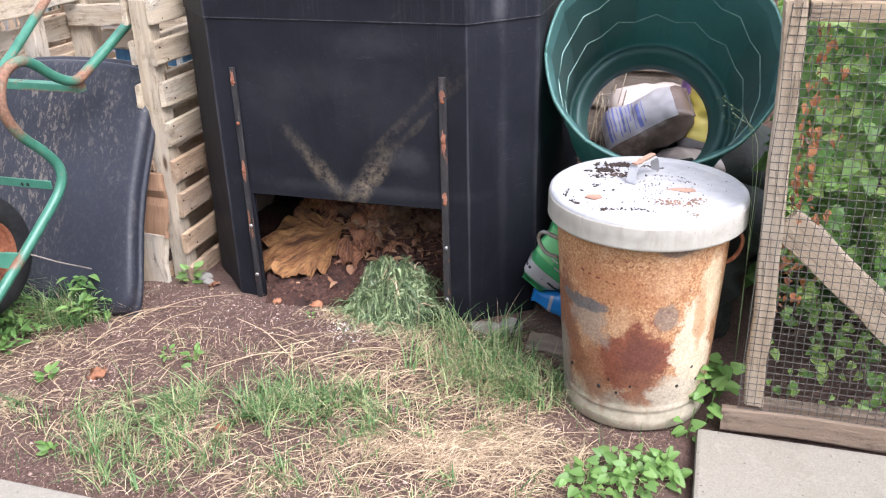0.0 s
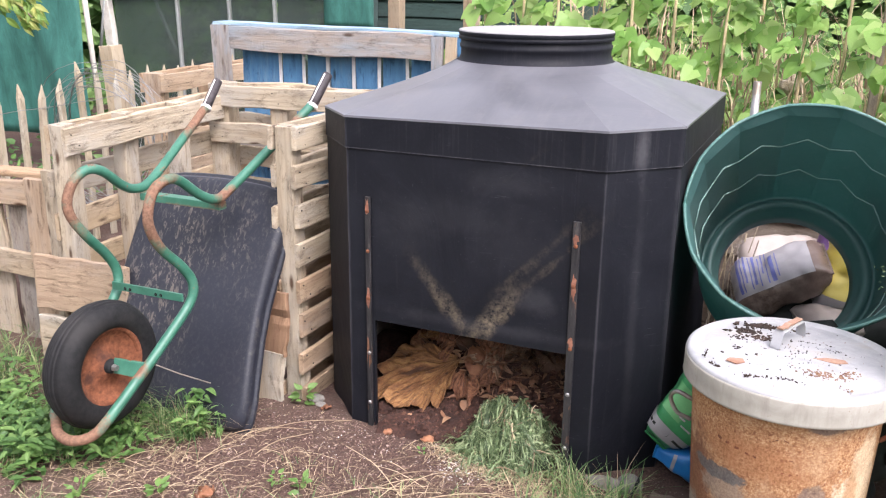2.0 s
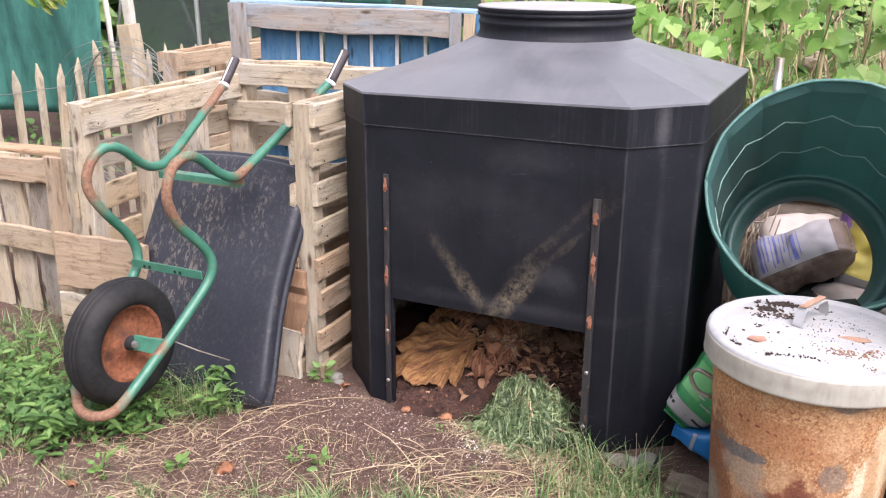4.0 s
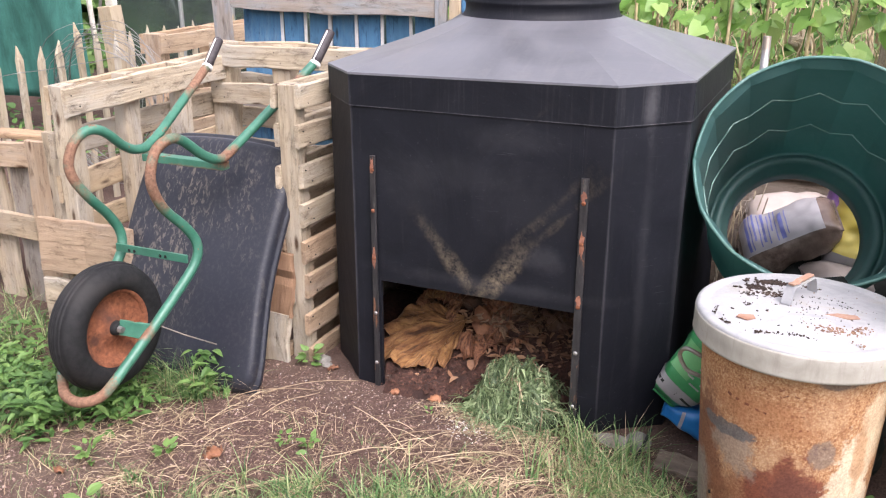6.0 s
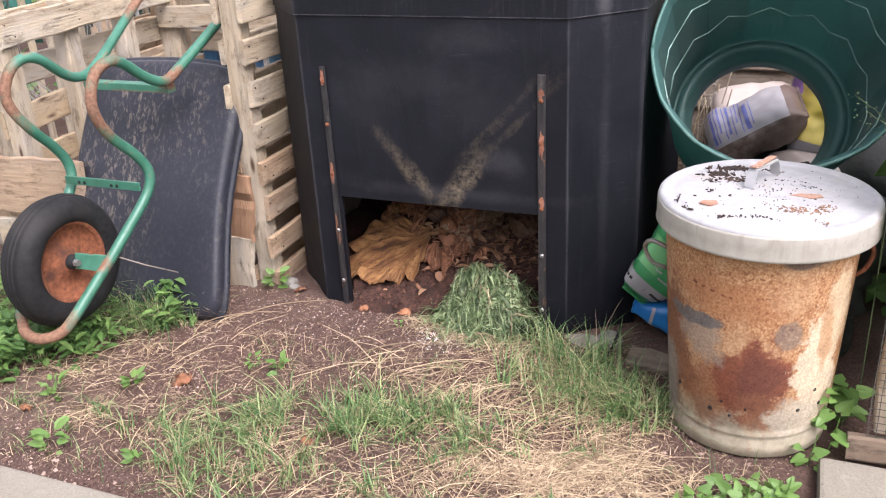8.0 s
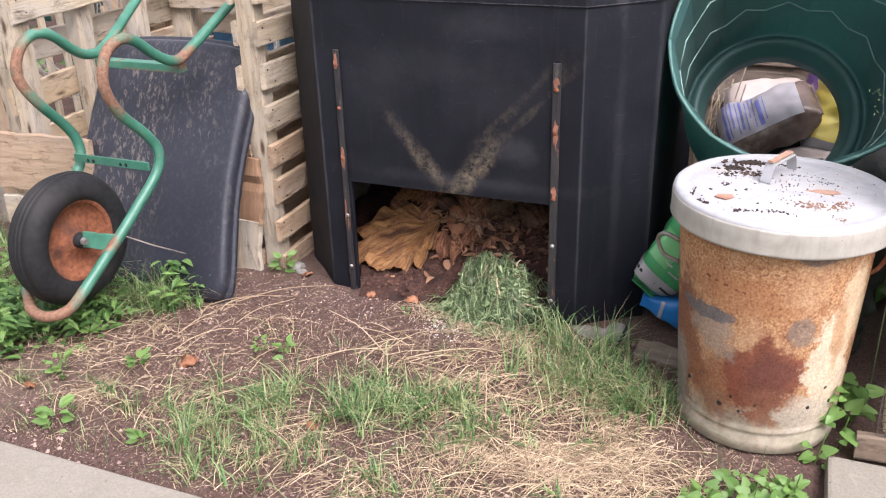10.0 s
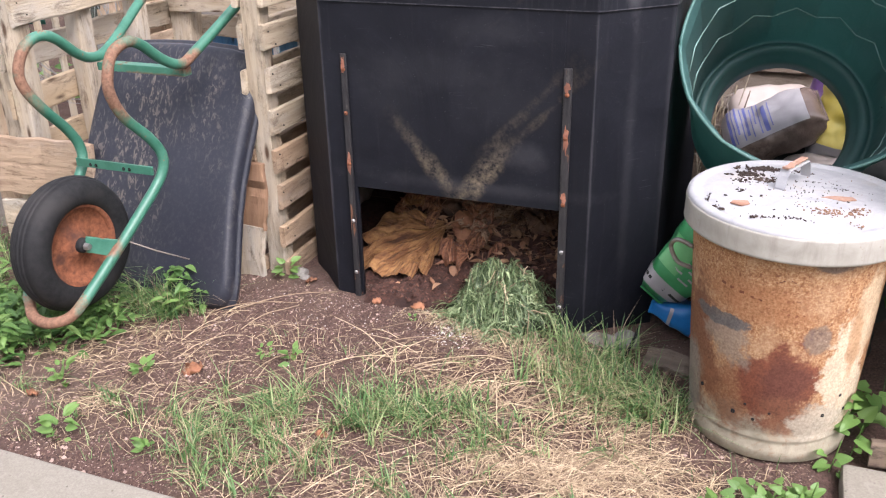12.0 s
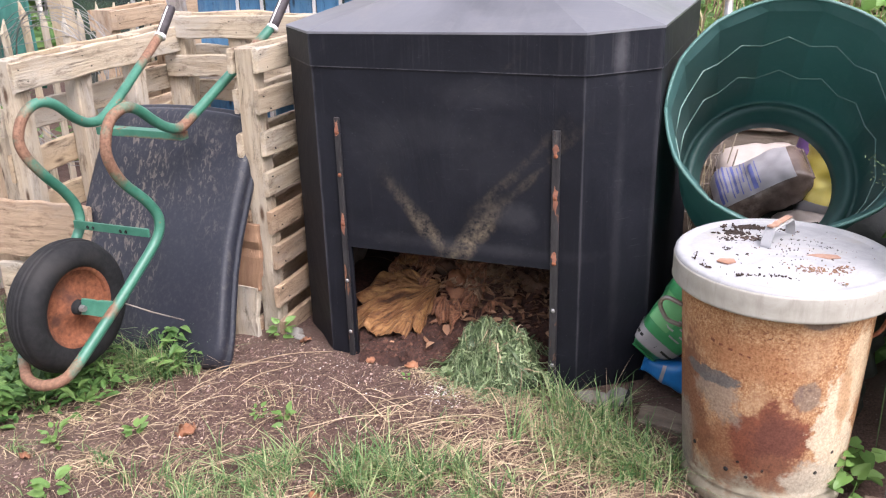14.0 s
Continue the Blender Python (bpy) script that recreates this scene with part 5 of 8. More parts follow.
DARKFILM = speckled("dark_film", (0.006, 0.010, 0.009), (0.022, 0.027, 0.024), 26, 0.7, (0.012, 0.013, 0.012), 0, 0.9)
REDFILM = film("red_film", (0.45, 0.03, 0.03), (0.55, 0.06, 0.05))
PURPLEFILM = film("purple_film", (0.10, 0.05, 0.16), (0.16, 0.09, 0.22))

print_bars = [(0.05, 0.88, WHITEFILM, "white_top", 30, 142)]
for u, wide, lo, hi in ((0.14, 0.030, 44, 134), (0.19, 0.012, 50, 134), (0.225, 0.020, 48, 118), (0.275, 0.012, 56, 134), (0.31, 0.026, 44, 128), (0.365, 0.012, 60, 134), (0.40, 0.014, 44, 110), (0.44, 0.012, 50, 134), (0.48, 0.044, 70, 134), (0.55, 0.010, 64, 128)):
    print_bars.append((u, u + wide, NAVYPRINT, "printed_bar", lo, hi))
sack("compost_sack", (-0.210, 3.275, 0.368), (0.35, 0.22, 0.14), (20, -31, 4), BROWNFILM, "clear brown plastic compost sack with white top and navy print", band=print_bars, seed=1, crumple=0.26, square=4.4)
sack("compost_sack", (-0.225, 3.50, 0.385), (0.30, 0.16, 0.09), (30, -10, 6), PINKFILM, "crumpled pale plastic sack folded on the heap of sacks", seed=2, crumple=0.45)
sack("compost_sack", (0.015, 3.31, 0.385), (0.30, 0.18, 0.16), (80, -78, 20), YELLOWFILM, "yellow and white plastic sack standing on end", band=[(0.0, 0.30, WHITEFILM, "white_end"), (0.52, 0.66, WHITEFILM, "white_patch", 150, 230)], seed=3, crumple=0.3)
sack("compost_sack", (-0.035, 3.22, 0.25), (0.20, 0.18, 0.10), (8, 4, 30), PINKFILM, "pale pinkish plastic sack beneath the yellow one", seed=14, crumple=0.3)
sack("compost_sack", (-0.075, 3.50, 0.44), (0.22, 0.07, 0.06), (0, -74, 20), PURPLEFILM, "dark purple plastic sack behind the others", seed=4)
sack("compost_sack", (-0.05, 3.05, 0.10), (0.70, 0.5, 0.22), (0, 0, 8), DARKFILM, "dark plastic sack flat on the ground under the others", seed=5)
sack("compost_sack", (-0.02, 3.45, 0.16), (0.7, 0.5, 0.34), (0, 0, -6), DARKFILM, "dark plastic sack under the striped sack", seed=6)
green_print = [(0.06, 0.17, WHITEFILM, "white_band"), (0.105, 0.125, DARKFILM, "dark_band", 20, 150), (0.24, 0.46, PALEGREEN, "pale_panel", 30, 78)]
for u, lo, hi in ((0.235, 84, 110), (0.275, 66, 84), (0.275, 100, 120), (0.315, 90, 118), (0.355, 70, 100)):
    green_print.append((u, u + 0.013, WHITEFILM, "print_bar", lo, hi))
sack("green_sack", (-0.318, 2.41, 0.266), (0.42, 0.25, 0.10), (90, -48, 10), GREENFILM, "bright green plastic sack with white print, beside the tank", band=green_print, seed=7, taper=0.62, crumple=0.30, square=3.6)
sack("blue_sack", (-0.296, 2.42, 0.034), (0.33, 0.125, 0.08), (90, 12, 10), BLUEFILM, "blue plastic sack flat on the ground under the green one", band=[(0.36, 0.6, REDFILM, "red_band", 60, 140), (0.14, 0.17, WHITEFILM, "print_bar", 50, 130)], seed=8, taper=0.6, crumple=0.35, square=3.6)
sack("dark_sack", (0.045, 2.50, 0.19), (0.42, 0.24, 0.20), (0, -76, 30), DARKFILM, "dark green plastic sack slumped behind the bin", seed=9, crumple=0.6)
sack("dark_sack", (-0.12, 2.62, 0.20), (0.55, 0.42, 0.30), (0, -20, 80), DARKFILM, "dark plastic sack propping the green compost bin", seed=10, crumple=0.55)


# dark boards of a bay behind the sacks
bay = thing("board_fence", (-0.3, 3.66, 0), "low dark weathered board fence behind the sacks", "fence")
for z in (0.09, 0.245, 0.40, 0.555, 0.70):
    plank("board", (-0.80, 3.66, z), (0.22, 3.66, z + 0.003), 0.158, 0.022, (0, 0.12, 1), KICKWOOD, bay, "", 0.001)
for x in (-0.62, 0.12):
    plank("post", (x, 3.70, -0.04), (x, 3.70, 0.76), 0.06, 0.05, (1, 0, 0), GREYWOOD, bay)


# ---- leaves and blades ----
LOW = [(0, 0, 0), (0.30, 0, 0.0), (0.62, 0, -0.02), (1.0, 0, -0.10), (-0.06, 0.34, 0.05), (0.25, 0.50, 0.06), (0.62, 0.30, 0.03), (-0.06, -0.34, 0.05), (0.25, -0.50, 0.06), (0.62, -0.30, 0.03)]
LOW_F = [(0, 1, 5, 4), (1, 2, 6, 5), (2, 3, 6), (0, 7, 8, 1), (1, 8, 9, 2), (2, 9, 3)]


def leaf_grid(lobes, fullness, nu=7, nv=6, seed=0.0):
    """A leaf of length 1 along x: heart-shaped with lobes, else pointed oval."""
    verts, faces = [], []
    for i in range(nu + 1):
        u = i / nu
        w = 0.5 * fullness * math.sin(math.pi * min(1.0, u * 0.985 + 0.015) ** (0.50 if lobes else 0.75)) ** (1.15 if lobes else 0.9)
        if lobes:
            w = 0.5 * fullness * 1.12 * min(1.0, (u + 0.02) / 0.17) ** 0.6 * max(0.0, 1 - u) ** 0.82 * (1 + 0.35 * u)
        w = max(w, 0.16 * fullness if i == 0 and lobes else 0.004)
        for j in range(nv + 1):
            v = j / nv * 2 - 1
            x = u - lobes * 0.20 * abs(v) * (1 - u) ** 3
            z = 0.16 * abs(v) * w - 0.12 * u * u + 0.05 * noise.noise((u * 3 + seed, v * 2, seed)) * abs(v)
            verts.append((x, v * w, z))
    m = nv + 1
    for i in range(nu):
        for j in range(nv):
            faces.append((i * m + j, (i + 1) * m + j, (i + 1) * m + j + 1, i * m + j + 1))
    return verts, faces


HEART, HEART_F = leaf_grid(1.0, 1.0, 5, 4)
SPEAR, SPEAR_F = leaf_grid(0.0, 0.72, 5, 4, 2.0)
LEAF_MESHES = {}


def leaf_part(kind, material, parent, at, ahead, up, size, width=1.0, twist=0.0):
    """One leaf as a part of its plant; leaves of a kind share four meshes."""
    key = kind, random.randrange(4), material.name
    if key not in LEAF_MESHES:
        v, f = leaf_grid(1.0 if kind == "heart" else 0.0, 1.0 if kind == "heart" else 0.72, 7, 6, key[1] * 3.7 + 1)
        me = bpy.data.meshes.new("leaf")
        me.from_pydata(v, [], f)
        me.polygons.foreach_set("use_smooth", [True] * len(f))
        me.materials.append(material)
        me.update()
        LEAF_MESHES[key] = me
    x = Vector(ahead).normalized()
    z = Vector(up)
    z = (z - x * z.dot(x)).normalized()
    y = z.cross(x)
    if twist:
        y, z = y * math.cos(twist) + z * math.sin(twist), z * math.cos(twist) - y * math.sin(twist)
    m = Matrix.Identity(4)
    for i, (axis, k) in enumerate(((x, size), (y, size * width), (z, size))):
        for j in range(3):
            m[j][i] = axis[j] * k
    m.translation = at
    ob = new("leaf", LEAF_MESHES[key])
    ob.parent = parent
    ob.matrix_parent_inverse = world_of(parent).inverted()
    ob.matrix_basis = m
    return ob


def add_leaf(h, at, ahead, up, size, width=1.0, shape=HEART, faces=HEART_F, twist=0.0, curl=0.0):
    x = Vector(ahead).normalized()
    z = Vector(up)
    z = (z - x * z.dot(x)).normalized()
    y = z.cross(x)
    if twist:
        y, z = y * math.cos(twist) + z * math.sin(twist), z * math.cos(twist) - y * math.sin(twist)
    at = Vector(at)
    verts = []
    for a, b, c in shape:
        c = c - curl * a * a
        verts.append(tuple(at + (x * a + y * (b * width) + z * c) * size))
    h.add(verts, faces)


def add_blade(h, at, lean, length, width, bend=0.5):
    """A grass blade that rises and bends over."""
    at = Vector(at)
    lean = Vector((lean[0], lean[1], 0))
    side = Vector((-lean.y, lean.x, 0)).normalized() * width / 2
    verts = []
    for k in range(4):
        t = k / 3
        p = at + Vector((0, 0, length * (t - bend * 0.55 * t * t))) + lean * (length * (0.25 * t + bend * t * t))
        w = side * (1 - t * 0.75)
        verts += [tuple(p - w), tuple(p + w)]
    tip = at + Vector((0, 0, length * (1.12 - bend * 0.68))) + lean * (length * (0.28 + bend * 1.25))
    verts.append(tuple(tip))
    h.add(verts, [(0, 1, 3, 2), (2, 3, 5, 4), (4, 5, 7, 6), (6, 7, 8)])


def around(r=1.0):
    a = random.uniform(0, 2 * math.pi)
    return math.cos(a) * r, math.sin(a) * r


# ---- contents of the composter ----
def heap_slope(x, y):
    # lower along one side, where the wall shows bare
    side = ease(((y - 2.41) * 0.50 - (x + 1.385)) / 0.11) * ease((y - 2.36) / 0.08)
    return 0.046 + 0.215 * ease((y - 2.31) / 0.40) * (1 - 0.55 * side)


def heap_height(x, y):
    t = max(0.0, min(1.0, (y - 2.31) / 0.40))
    h = heap_slope(x, y)
    h += noise.noise((x * 6, y * 6, 4.0)) * 0.03 * t + noise.noise((x * 19, y * 19, 5.0)) * 0.018 + noise.noise((x * 55, y * 55, 8.0)) * 0.010
    return h


def crumpled(name, at, size, rot, material, parent, seed, label="", n=18, amp=0.20):
    """A wilted leaf as a thick crumpled sheet with a wavy edge."""
    m = Matrix.Translation(at) @ Euler([radians(a) for a in rot]).to_matrix().to_4x4()
    verts, faces = [], []
    for j in range(n + 1):
        for i in range(n + 1):
            u, v = i / n * 2 - 1, j / n * 2 - 1
            k = math.sqrt(max(1e-6, 1 - 0.5 * min(1, v * v)))
            l = math.sqrt(max(1e-6, 1 - 0.5 * min(1, u * u)))
            x, y = u * k * size[0] / 2, v * l * size[1] / 2
            s = min(size)
            z = noise.noise((u * 1.7 + seed, v * 1.7, seed * 0.7)) * s * amp * 1.5 + noise.noise((u * 5.5 + seed, v * 3.5, seed)) * s * amp * 0.9
            z += abs(noise.noise((u * 2.2 - seed, v * 8.0, 3.3))) * s * amp * 1.3 - abs(noise.noise((u * 7 + seed, v * 6.0, 6.3))) * s * amp * 1.2
            z -= (u * u + v * v) * s * 0.10
            verts.append((x + noise.noise((v * 3, seed, 1.0)) * s * 0.12, y + noise.noise((u * 3, seed, 2.0)) * s * 0.12, z))
    w = n + 1
    for j in range(n):
        for i in range(n):
            faces.append((j * w + i, j * w + i + 1, (j + 1) * w + i + 1, (j + 1) * w + i))
    h = Heap()
    h.add(verts, faces)
    ob = h.make(name, material, parent, label, True, m)
    sol = ob.modifiers.new("thickness", "SOLIDIFY")
    sol.thickness = 0.003
    return ob


def limp_leaf(cx, cy, turn, length, width, seed, material, parent, label, lift=0.012, fold=0.016, n=24):
    """A limp leaf that drapes over the heap in long creases, its edge ragged and curling."""
    ca, sa = math.cos(radians(turn)), math.sin(radians(turn))
    verts, faces = [], []
    for j in range(n + 1):
        for i in range(n + 1):
            u, v = i / n * 2 - 1, j / n * 2 - 1
            a, r = math.atan2(v, u), max(abs(u), abs(v))
            edge = 1 + 0.16 * noise.noise((math.cos(a) * 1.6 + seed, math.sin(a) * 1.6, 1.0)) + 0.10 * noise.noise((math.cos(a) * 5 + seed, math.sin(a) * 5, 4.0))
            p, q = r * edge * math.cos(a), r * edge * math.sin(a)
            x = cx + (p * ca * length - q * sa * width) / 2
            y = cy + (p * sa * length + q * ca * width) / 2
            # straight creases that fan out from the stalk
            fan = math.atan2(q, 1.35 - p) * 2.6 + 0.35 * noise.noise((p * 1.2 + seed, q * 1.2, 2.0)) + seed
            crease = abs((fan % 1.0) - 0.5) * 2
            small = abs(((fan * 2.7 + 0.5 * noise.noise((p * 2 + seed, q * 2, 9.0))) % 1.0) - 0.5) * 2
            z = heap_slope(x, y) + lift + fold * crease * min(1.0, 1.4 - p) + fold * 0.45 * small + fold * 0.35 * noise.noise((p * 9 + seed, q * 9, 1.0)) + fold * 0.6 * noise.noise((p * 1.6 + seed, q * 1.6, 7.0))
            z += 0.010 * r ** 5 * noise.noise((a * 2.2, seed, 3.0)) - 0.012 * r ** 4
            verts.append((x, y, z))
    w = n + 1
    for j in range(n):
        for i in range(n):
            faces.append((j * w + i, j * w + i + 1, (j + 1) * w + i + 1, (j + 1) * w + i))
    h = Heap()
    h.add(verts, faces)
    ob = h.make("wilted_leaf", material, parent, label, True)
    ob.modifiers.new("thickness", "SOLIDIFY").thickness = 0.002
    return ob


def fan_leaf(tip, a0, a1, reach, seed, material, parent, label, lift=0.026, pleats=6.5, fold=0.020, na=150, nr=34):
    """A limp leaf spread from its stalk in radiating pleats; reach: lengths at even steps from angle a0 to a1."""
    verts, faces = [], []
    for i in range(na + 1):
        u = i / na
        th = radians(a0 + (a1 - a0) * u)
        f = u * (len(reach) - 1)
        k = min(int(f), len(reach) - 2)
        far = reach[k] + (reach[k + 1] - reach[k]) * ease(f - k)
        far *= 1 + 0.10 * noise.noise((u * 7 + seed, 1.0, 2.0)) + 0.07 * noise.noise((u * 21 + seed, 5.0, 2.0))
        for j in range(nr + 1):
            r = j / nr
            w = u * pleats + 0.55 * noise.noise((u * 3 + seed, r * 1.3, 2.0)) + seed
            ridge = 1 - abs((w % 1.0) - 0.5) * 2
            deep = 0.55 + 0.9 * abs(noise.noise((math.floor(w) * 3.7, seed, 1.0)))
            fine = abs(noise.noise((w * 2.6, r * 2.2 + seed, 7.0))) + 0.7 * abs(noise.noise((w * 7.0, r * 3 + seed, 3.0))) + 0.35 * abs(noise.noise((w * 16.0, r * 7 + seed, 5.0)))
            d = far * (0.05 + 0.95 * r)
            x, y = tip[0] + d * math.cos(th), tip[1] + d * math.sin(th)
            grow = ease(r * 1.6) * (1 - 0.25 * r)
            z = heap_slope(x, y) + lift + fold * grow * (ridge ** 1.7 * deep * 1.25 - fine * 0.9) + fold * 0.5 * noise.noise((x * 14 + seed, y * 14, 1.0))
            z -= (lift * 0.8) * ease((r - 0.80) / 0.20) * (0.6 + 0.8 * noise.noise((u * 5, seed, 9.0)))
            verts.append((x, y, z))
    w = nr + 1
    for i in range(na):
        for j in range(nr):
            faces.append((i * w + j, i * w + j + 1, (i + 1) * w + j + 1, (i + 1) * w + j))
    h = Heap()
    h.add(verts, faces)
    ob = h.make("wilted_leaf", material, parent, label, True)
    uv = ob.data.uv_layers.new(name="UVMap")
    for loop in ob.data.loops:
        i, j = divmod(loop.vertex_index, w)
        uv.data[loop.index].uv = (i / na * pleats + seed, j / nr)
    ob.modifiers.new("thickness", "SOLIDIFY").thickness = 0.0018
    return ob


ROTS = [speckled("rotting_leaf_" + nm, c1, c2, 26, 0.6, c3, 0, 0.5) for nm, c1, c2, c3 in (
    ("ochre", (0.17, 0.075, 0.028), (0.37, 0.185, 0.068), (0.09, 0.036, 0.016)), ("russet", (0.16, 0.060, 0.030), (0.36, 0.165, 0.085), (0.065, 0.026, 0.016)),
    ("dark", (0.052, 0.024, 0.014), (0.14, 0.070, 0.040), (0.026, 0.012, 0.008)), ("pale", (0.17, 0.10, 0.062), (0.34, 0.225, 0.145), (0.08, 0.042, 0.027)))]


def make_streaked_leaf(name, dark, mid, light):
    """Wet wilted leaf: veins, with lit ridges and shaded folds painted along its pleats."""
    m, nt, b = nodes_of(name)
    uv = nd(nt, "ShaderNodeUVMap")
    stretch = nd(nt, "ShaderNodeMapping", Scale=(5.0, 2.2, 1.0))
    nt.links.new(uv.outputs[0], stretch.inputs["Vector"])
    f = noise_of(nt, stretch.outputs[0], 1.0, 7, 0.72, 0.35)
    v = coords(nt, (1, 1, 1), False)
    g = noise_of(nt, v, 17, 6, 0.7, 0.8)
    col = ramp(nt, f, [(0.36, dark), (0.47, mid), (0.62, light)])
    col = mixc(nt, math_of(nt, "MULTIPLY", mask(nt, g, 0.55, 0.68), 0.7), col, mid)
    nt.links.new(col, b.inputs["Base Color"])
    b.inputs["Roughness"].default_value = 0.40
    bump(nt, b, math_of(nt, "ADD", f, noise_of(nt, v, 90, 6, 0.7, 0.9)), 1.0, 0.007)
    return m


OCHRELEAF = make_streaked_leaf("ochre_wilted_leaf", (0.070, 0.026, 0.011), (0.225, 0.098, 0.036), (0.47, 0.255, 0.100))
RUSSETLEAF = make_streaked_leaf("russet_wilted_leaf", (0.050, 0.019, 0.011), (0.19, 0.075, 0.040), (0.42, 0.20, 0.105))
PALELEAF = make_streaked_leaf("pale_wilted_leaf", (0.10, 0.055, 0.033), (0.27, 0.165, 0.10), (0.46, 0.33, 0.22))
CRUMBS = leafy("compost_crumbs", (0.020, 0.008, 0.006), (0.060, 0.025, 0.017), (0.12, 0.058, 0.038), 0.95, 0.0)


def build_compost():
    top = thing("compost_heap", (-1.0, 2.5, 0), "heap of dark compost and wilted brown leaves inside the tank", "compost")
    xs = np.linspace(-1.53, -0.5, 110)
    ys = np.concatenate((np.linspace(2.2, 2.5, 50), np.linspace(2.52, 3.25, 40)))
    verts = []
    for y in ys:
        for x in xs:
            inside = 1.0 if -1.30 < x < -0.71 or y > 2.34 else 0.0
            z = heap_height(x, y) if inside else -0.02
            if y < 2.25:
                z = 0.0 + (z - 0.0) * (y - 2.2) / 0.05
            verts.append((x, y, z))
    # keep the heap inside the walls
    for i, (x, y, z) in enumerate(verts):
        if y < 2.45:
            lim = max(0.0, min(0.26, (y - 2.285)))
            lo, hi = -1.31 - lim * 0.6, -0.70 + lim * 0.6
            verts[i] = (max(lo, min(hi, x)), y, z)
    n = len(xs)
    faces = [(j * n + i, j * n + i + 1, (j + 1) * n + i + 1, (j + 1) * n + i) for j in range(len(ys) - 1) for i in range(n - 1)]
    h = Heap()
    h.add(verts, faces)
    h.make("compost", SOIL, top, "dark crumbly compost", True)
    # limp leaves draped over the heap, the broadest one in front
    names = ("ochre wilted leaf", "russet wilted leaf", "dark rotten leaf", "pale dried leaf")
    fan_leaf((-1.125, 2.510), 168, 266, (0.212, 0.272, 0.292, 0.252, 0.178, 0.128), 3.1, OCHRELEAF, top, "broad ochre wilted cabbage leaf in folds", 0.036, 6.5, 0.034)
    # curled smaller leaves beside it
    for x, y, a0, spread, r, k in ((-1.10, 2.475, 205, 110, 0.075, 1), (-1.03, 2.44, 120, 130, 0.070, 1), (-1.02, 2.49, 200, 100, 0.070, 1), (-1.105, 2.44, 290, 120, 0.060, 1), (-0.985, 2.515, 160, 70, 0.085, 1), (-1.00, 2.455, 60, 150, 0.055, 1),
                                   (-1.265, 2.545, 20, 150, 0.070, 0), (-1.33, 2.545, 300, 120, 0.080, 1), (-1.16, 2.555, 150, 110, 0.075, 1), (-1.10, 2.565, 330, 100, 0.070, 1), (-1.02, 2.53, 150, 60, 0.10, 3), (-1.19, 2.60, 200, 100, 0.07, 1),
                                   (-1.07, 2.60, 10, 120, 0.07, 1), (-0.955, 2.485, 240, 120, 0.05, 1), (-1.05, 2.50, 340, 90, 0.08, 3), (-1.22, 2.62, 100, 140, 0.06, 1), (-0.99, 2.58, 190, 90, 0.08, 1)):
        fan_leaf((x, y), a0, a0 + spread, [r * random.uniform(0.5, 0.95) for _ in range(5)], x * 13.7 + y, (OCHRELEAF, RUSSETLEAF, None, PALELEAF)[k], top, names[k], 0.026 + 0.020 * random.random(), 2.6, 0.017, 30, 12)
    for x, y, turn, ln, wd, k in ((-1.24, 2.62, 40, 0.14, 0.10, 1), (-1.15, 2.61, -20, 0.16, 0.11, 2), (-1.05, 2.53, -30, 0.15, 0.11, 1), (-0.995, 2.57, 20, 0.13, 0.09, 2),
                                   (-1.22, 2.70, 10, 0.24, 0.15, 1), (-1.08, 2.66, -15, 0.22, 0.14, 2), (-0.95, 2.64, 30, 0.20, 0.13, 2), (-0.84, 2.60, -50, 0.15, 0.11, 2), (-0.79, 2.70, 20, 0.18, 0.12, 2), (-0.94, 2.75, 5, 0.26, 0.14, 2)):
        limp_leaf(x, y, turn, ln, wd, x * 9.7 + y * 3.3, ROTS[k], top, names[k], 0.010 + 0.014 * random.random(), 0.015, 22)
    spec = [((-1.20, 2.62), (0.13, 0.07), (30, 8, -20), 1, 21), ((-1.05, 2.60), (0.12, 0.06), (26, 6, 15), 3, 23), ((-1.27, 2.66), (0.12, 0.07), (44, 0, 20), 1, 13), ((-0.98, 2.56), (0.11, 0.04), (34, -8, 10), 3, 15),
            ((-0.93, 2.60), (0.09, 0.05), (20, 14, -40), 3, 35)]
    for at, size, rot, k, seed in spec:
        crumpled("wilted_leaf", (at[0], at[1], heap_height(*at) + 0.034), size, rot, ROTS[k], top, seed * 1.37, names[k], amp=0.22)
    h = Heap()
    for _ in range(2200):
        x, y = random.uniform(-1.32, -0.73), random.uniform(2.28, 2.95)
        if y < 2.5 - (0.07 if x > -1.13 else 0.0) and random.random() < 0.97:
            continue
        z = heap_height(x, y) + random.uniform(0.0, 0.02)
        a = around()
        add_leaf(h, (x, y, z), (a[0], a[1], random.uniform(-.3, .5)), (random.uniform(-.5, .5), random.uniform(-.5, .5), 1), random.uniform(0.012, 0.035) if random.random() < .8 else random.uniform(0.035, 0.065), random.uniform(0.3, 0.9), SPEAR, SPEAR_F, random.uniform(-.6, .6), random.uniform(-.4, .5))
    tagged(h.make("leaf_litter", CABBAGE, top), kind="stuff")
    h = Heap()
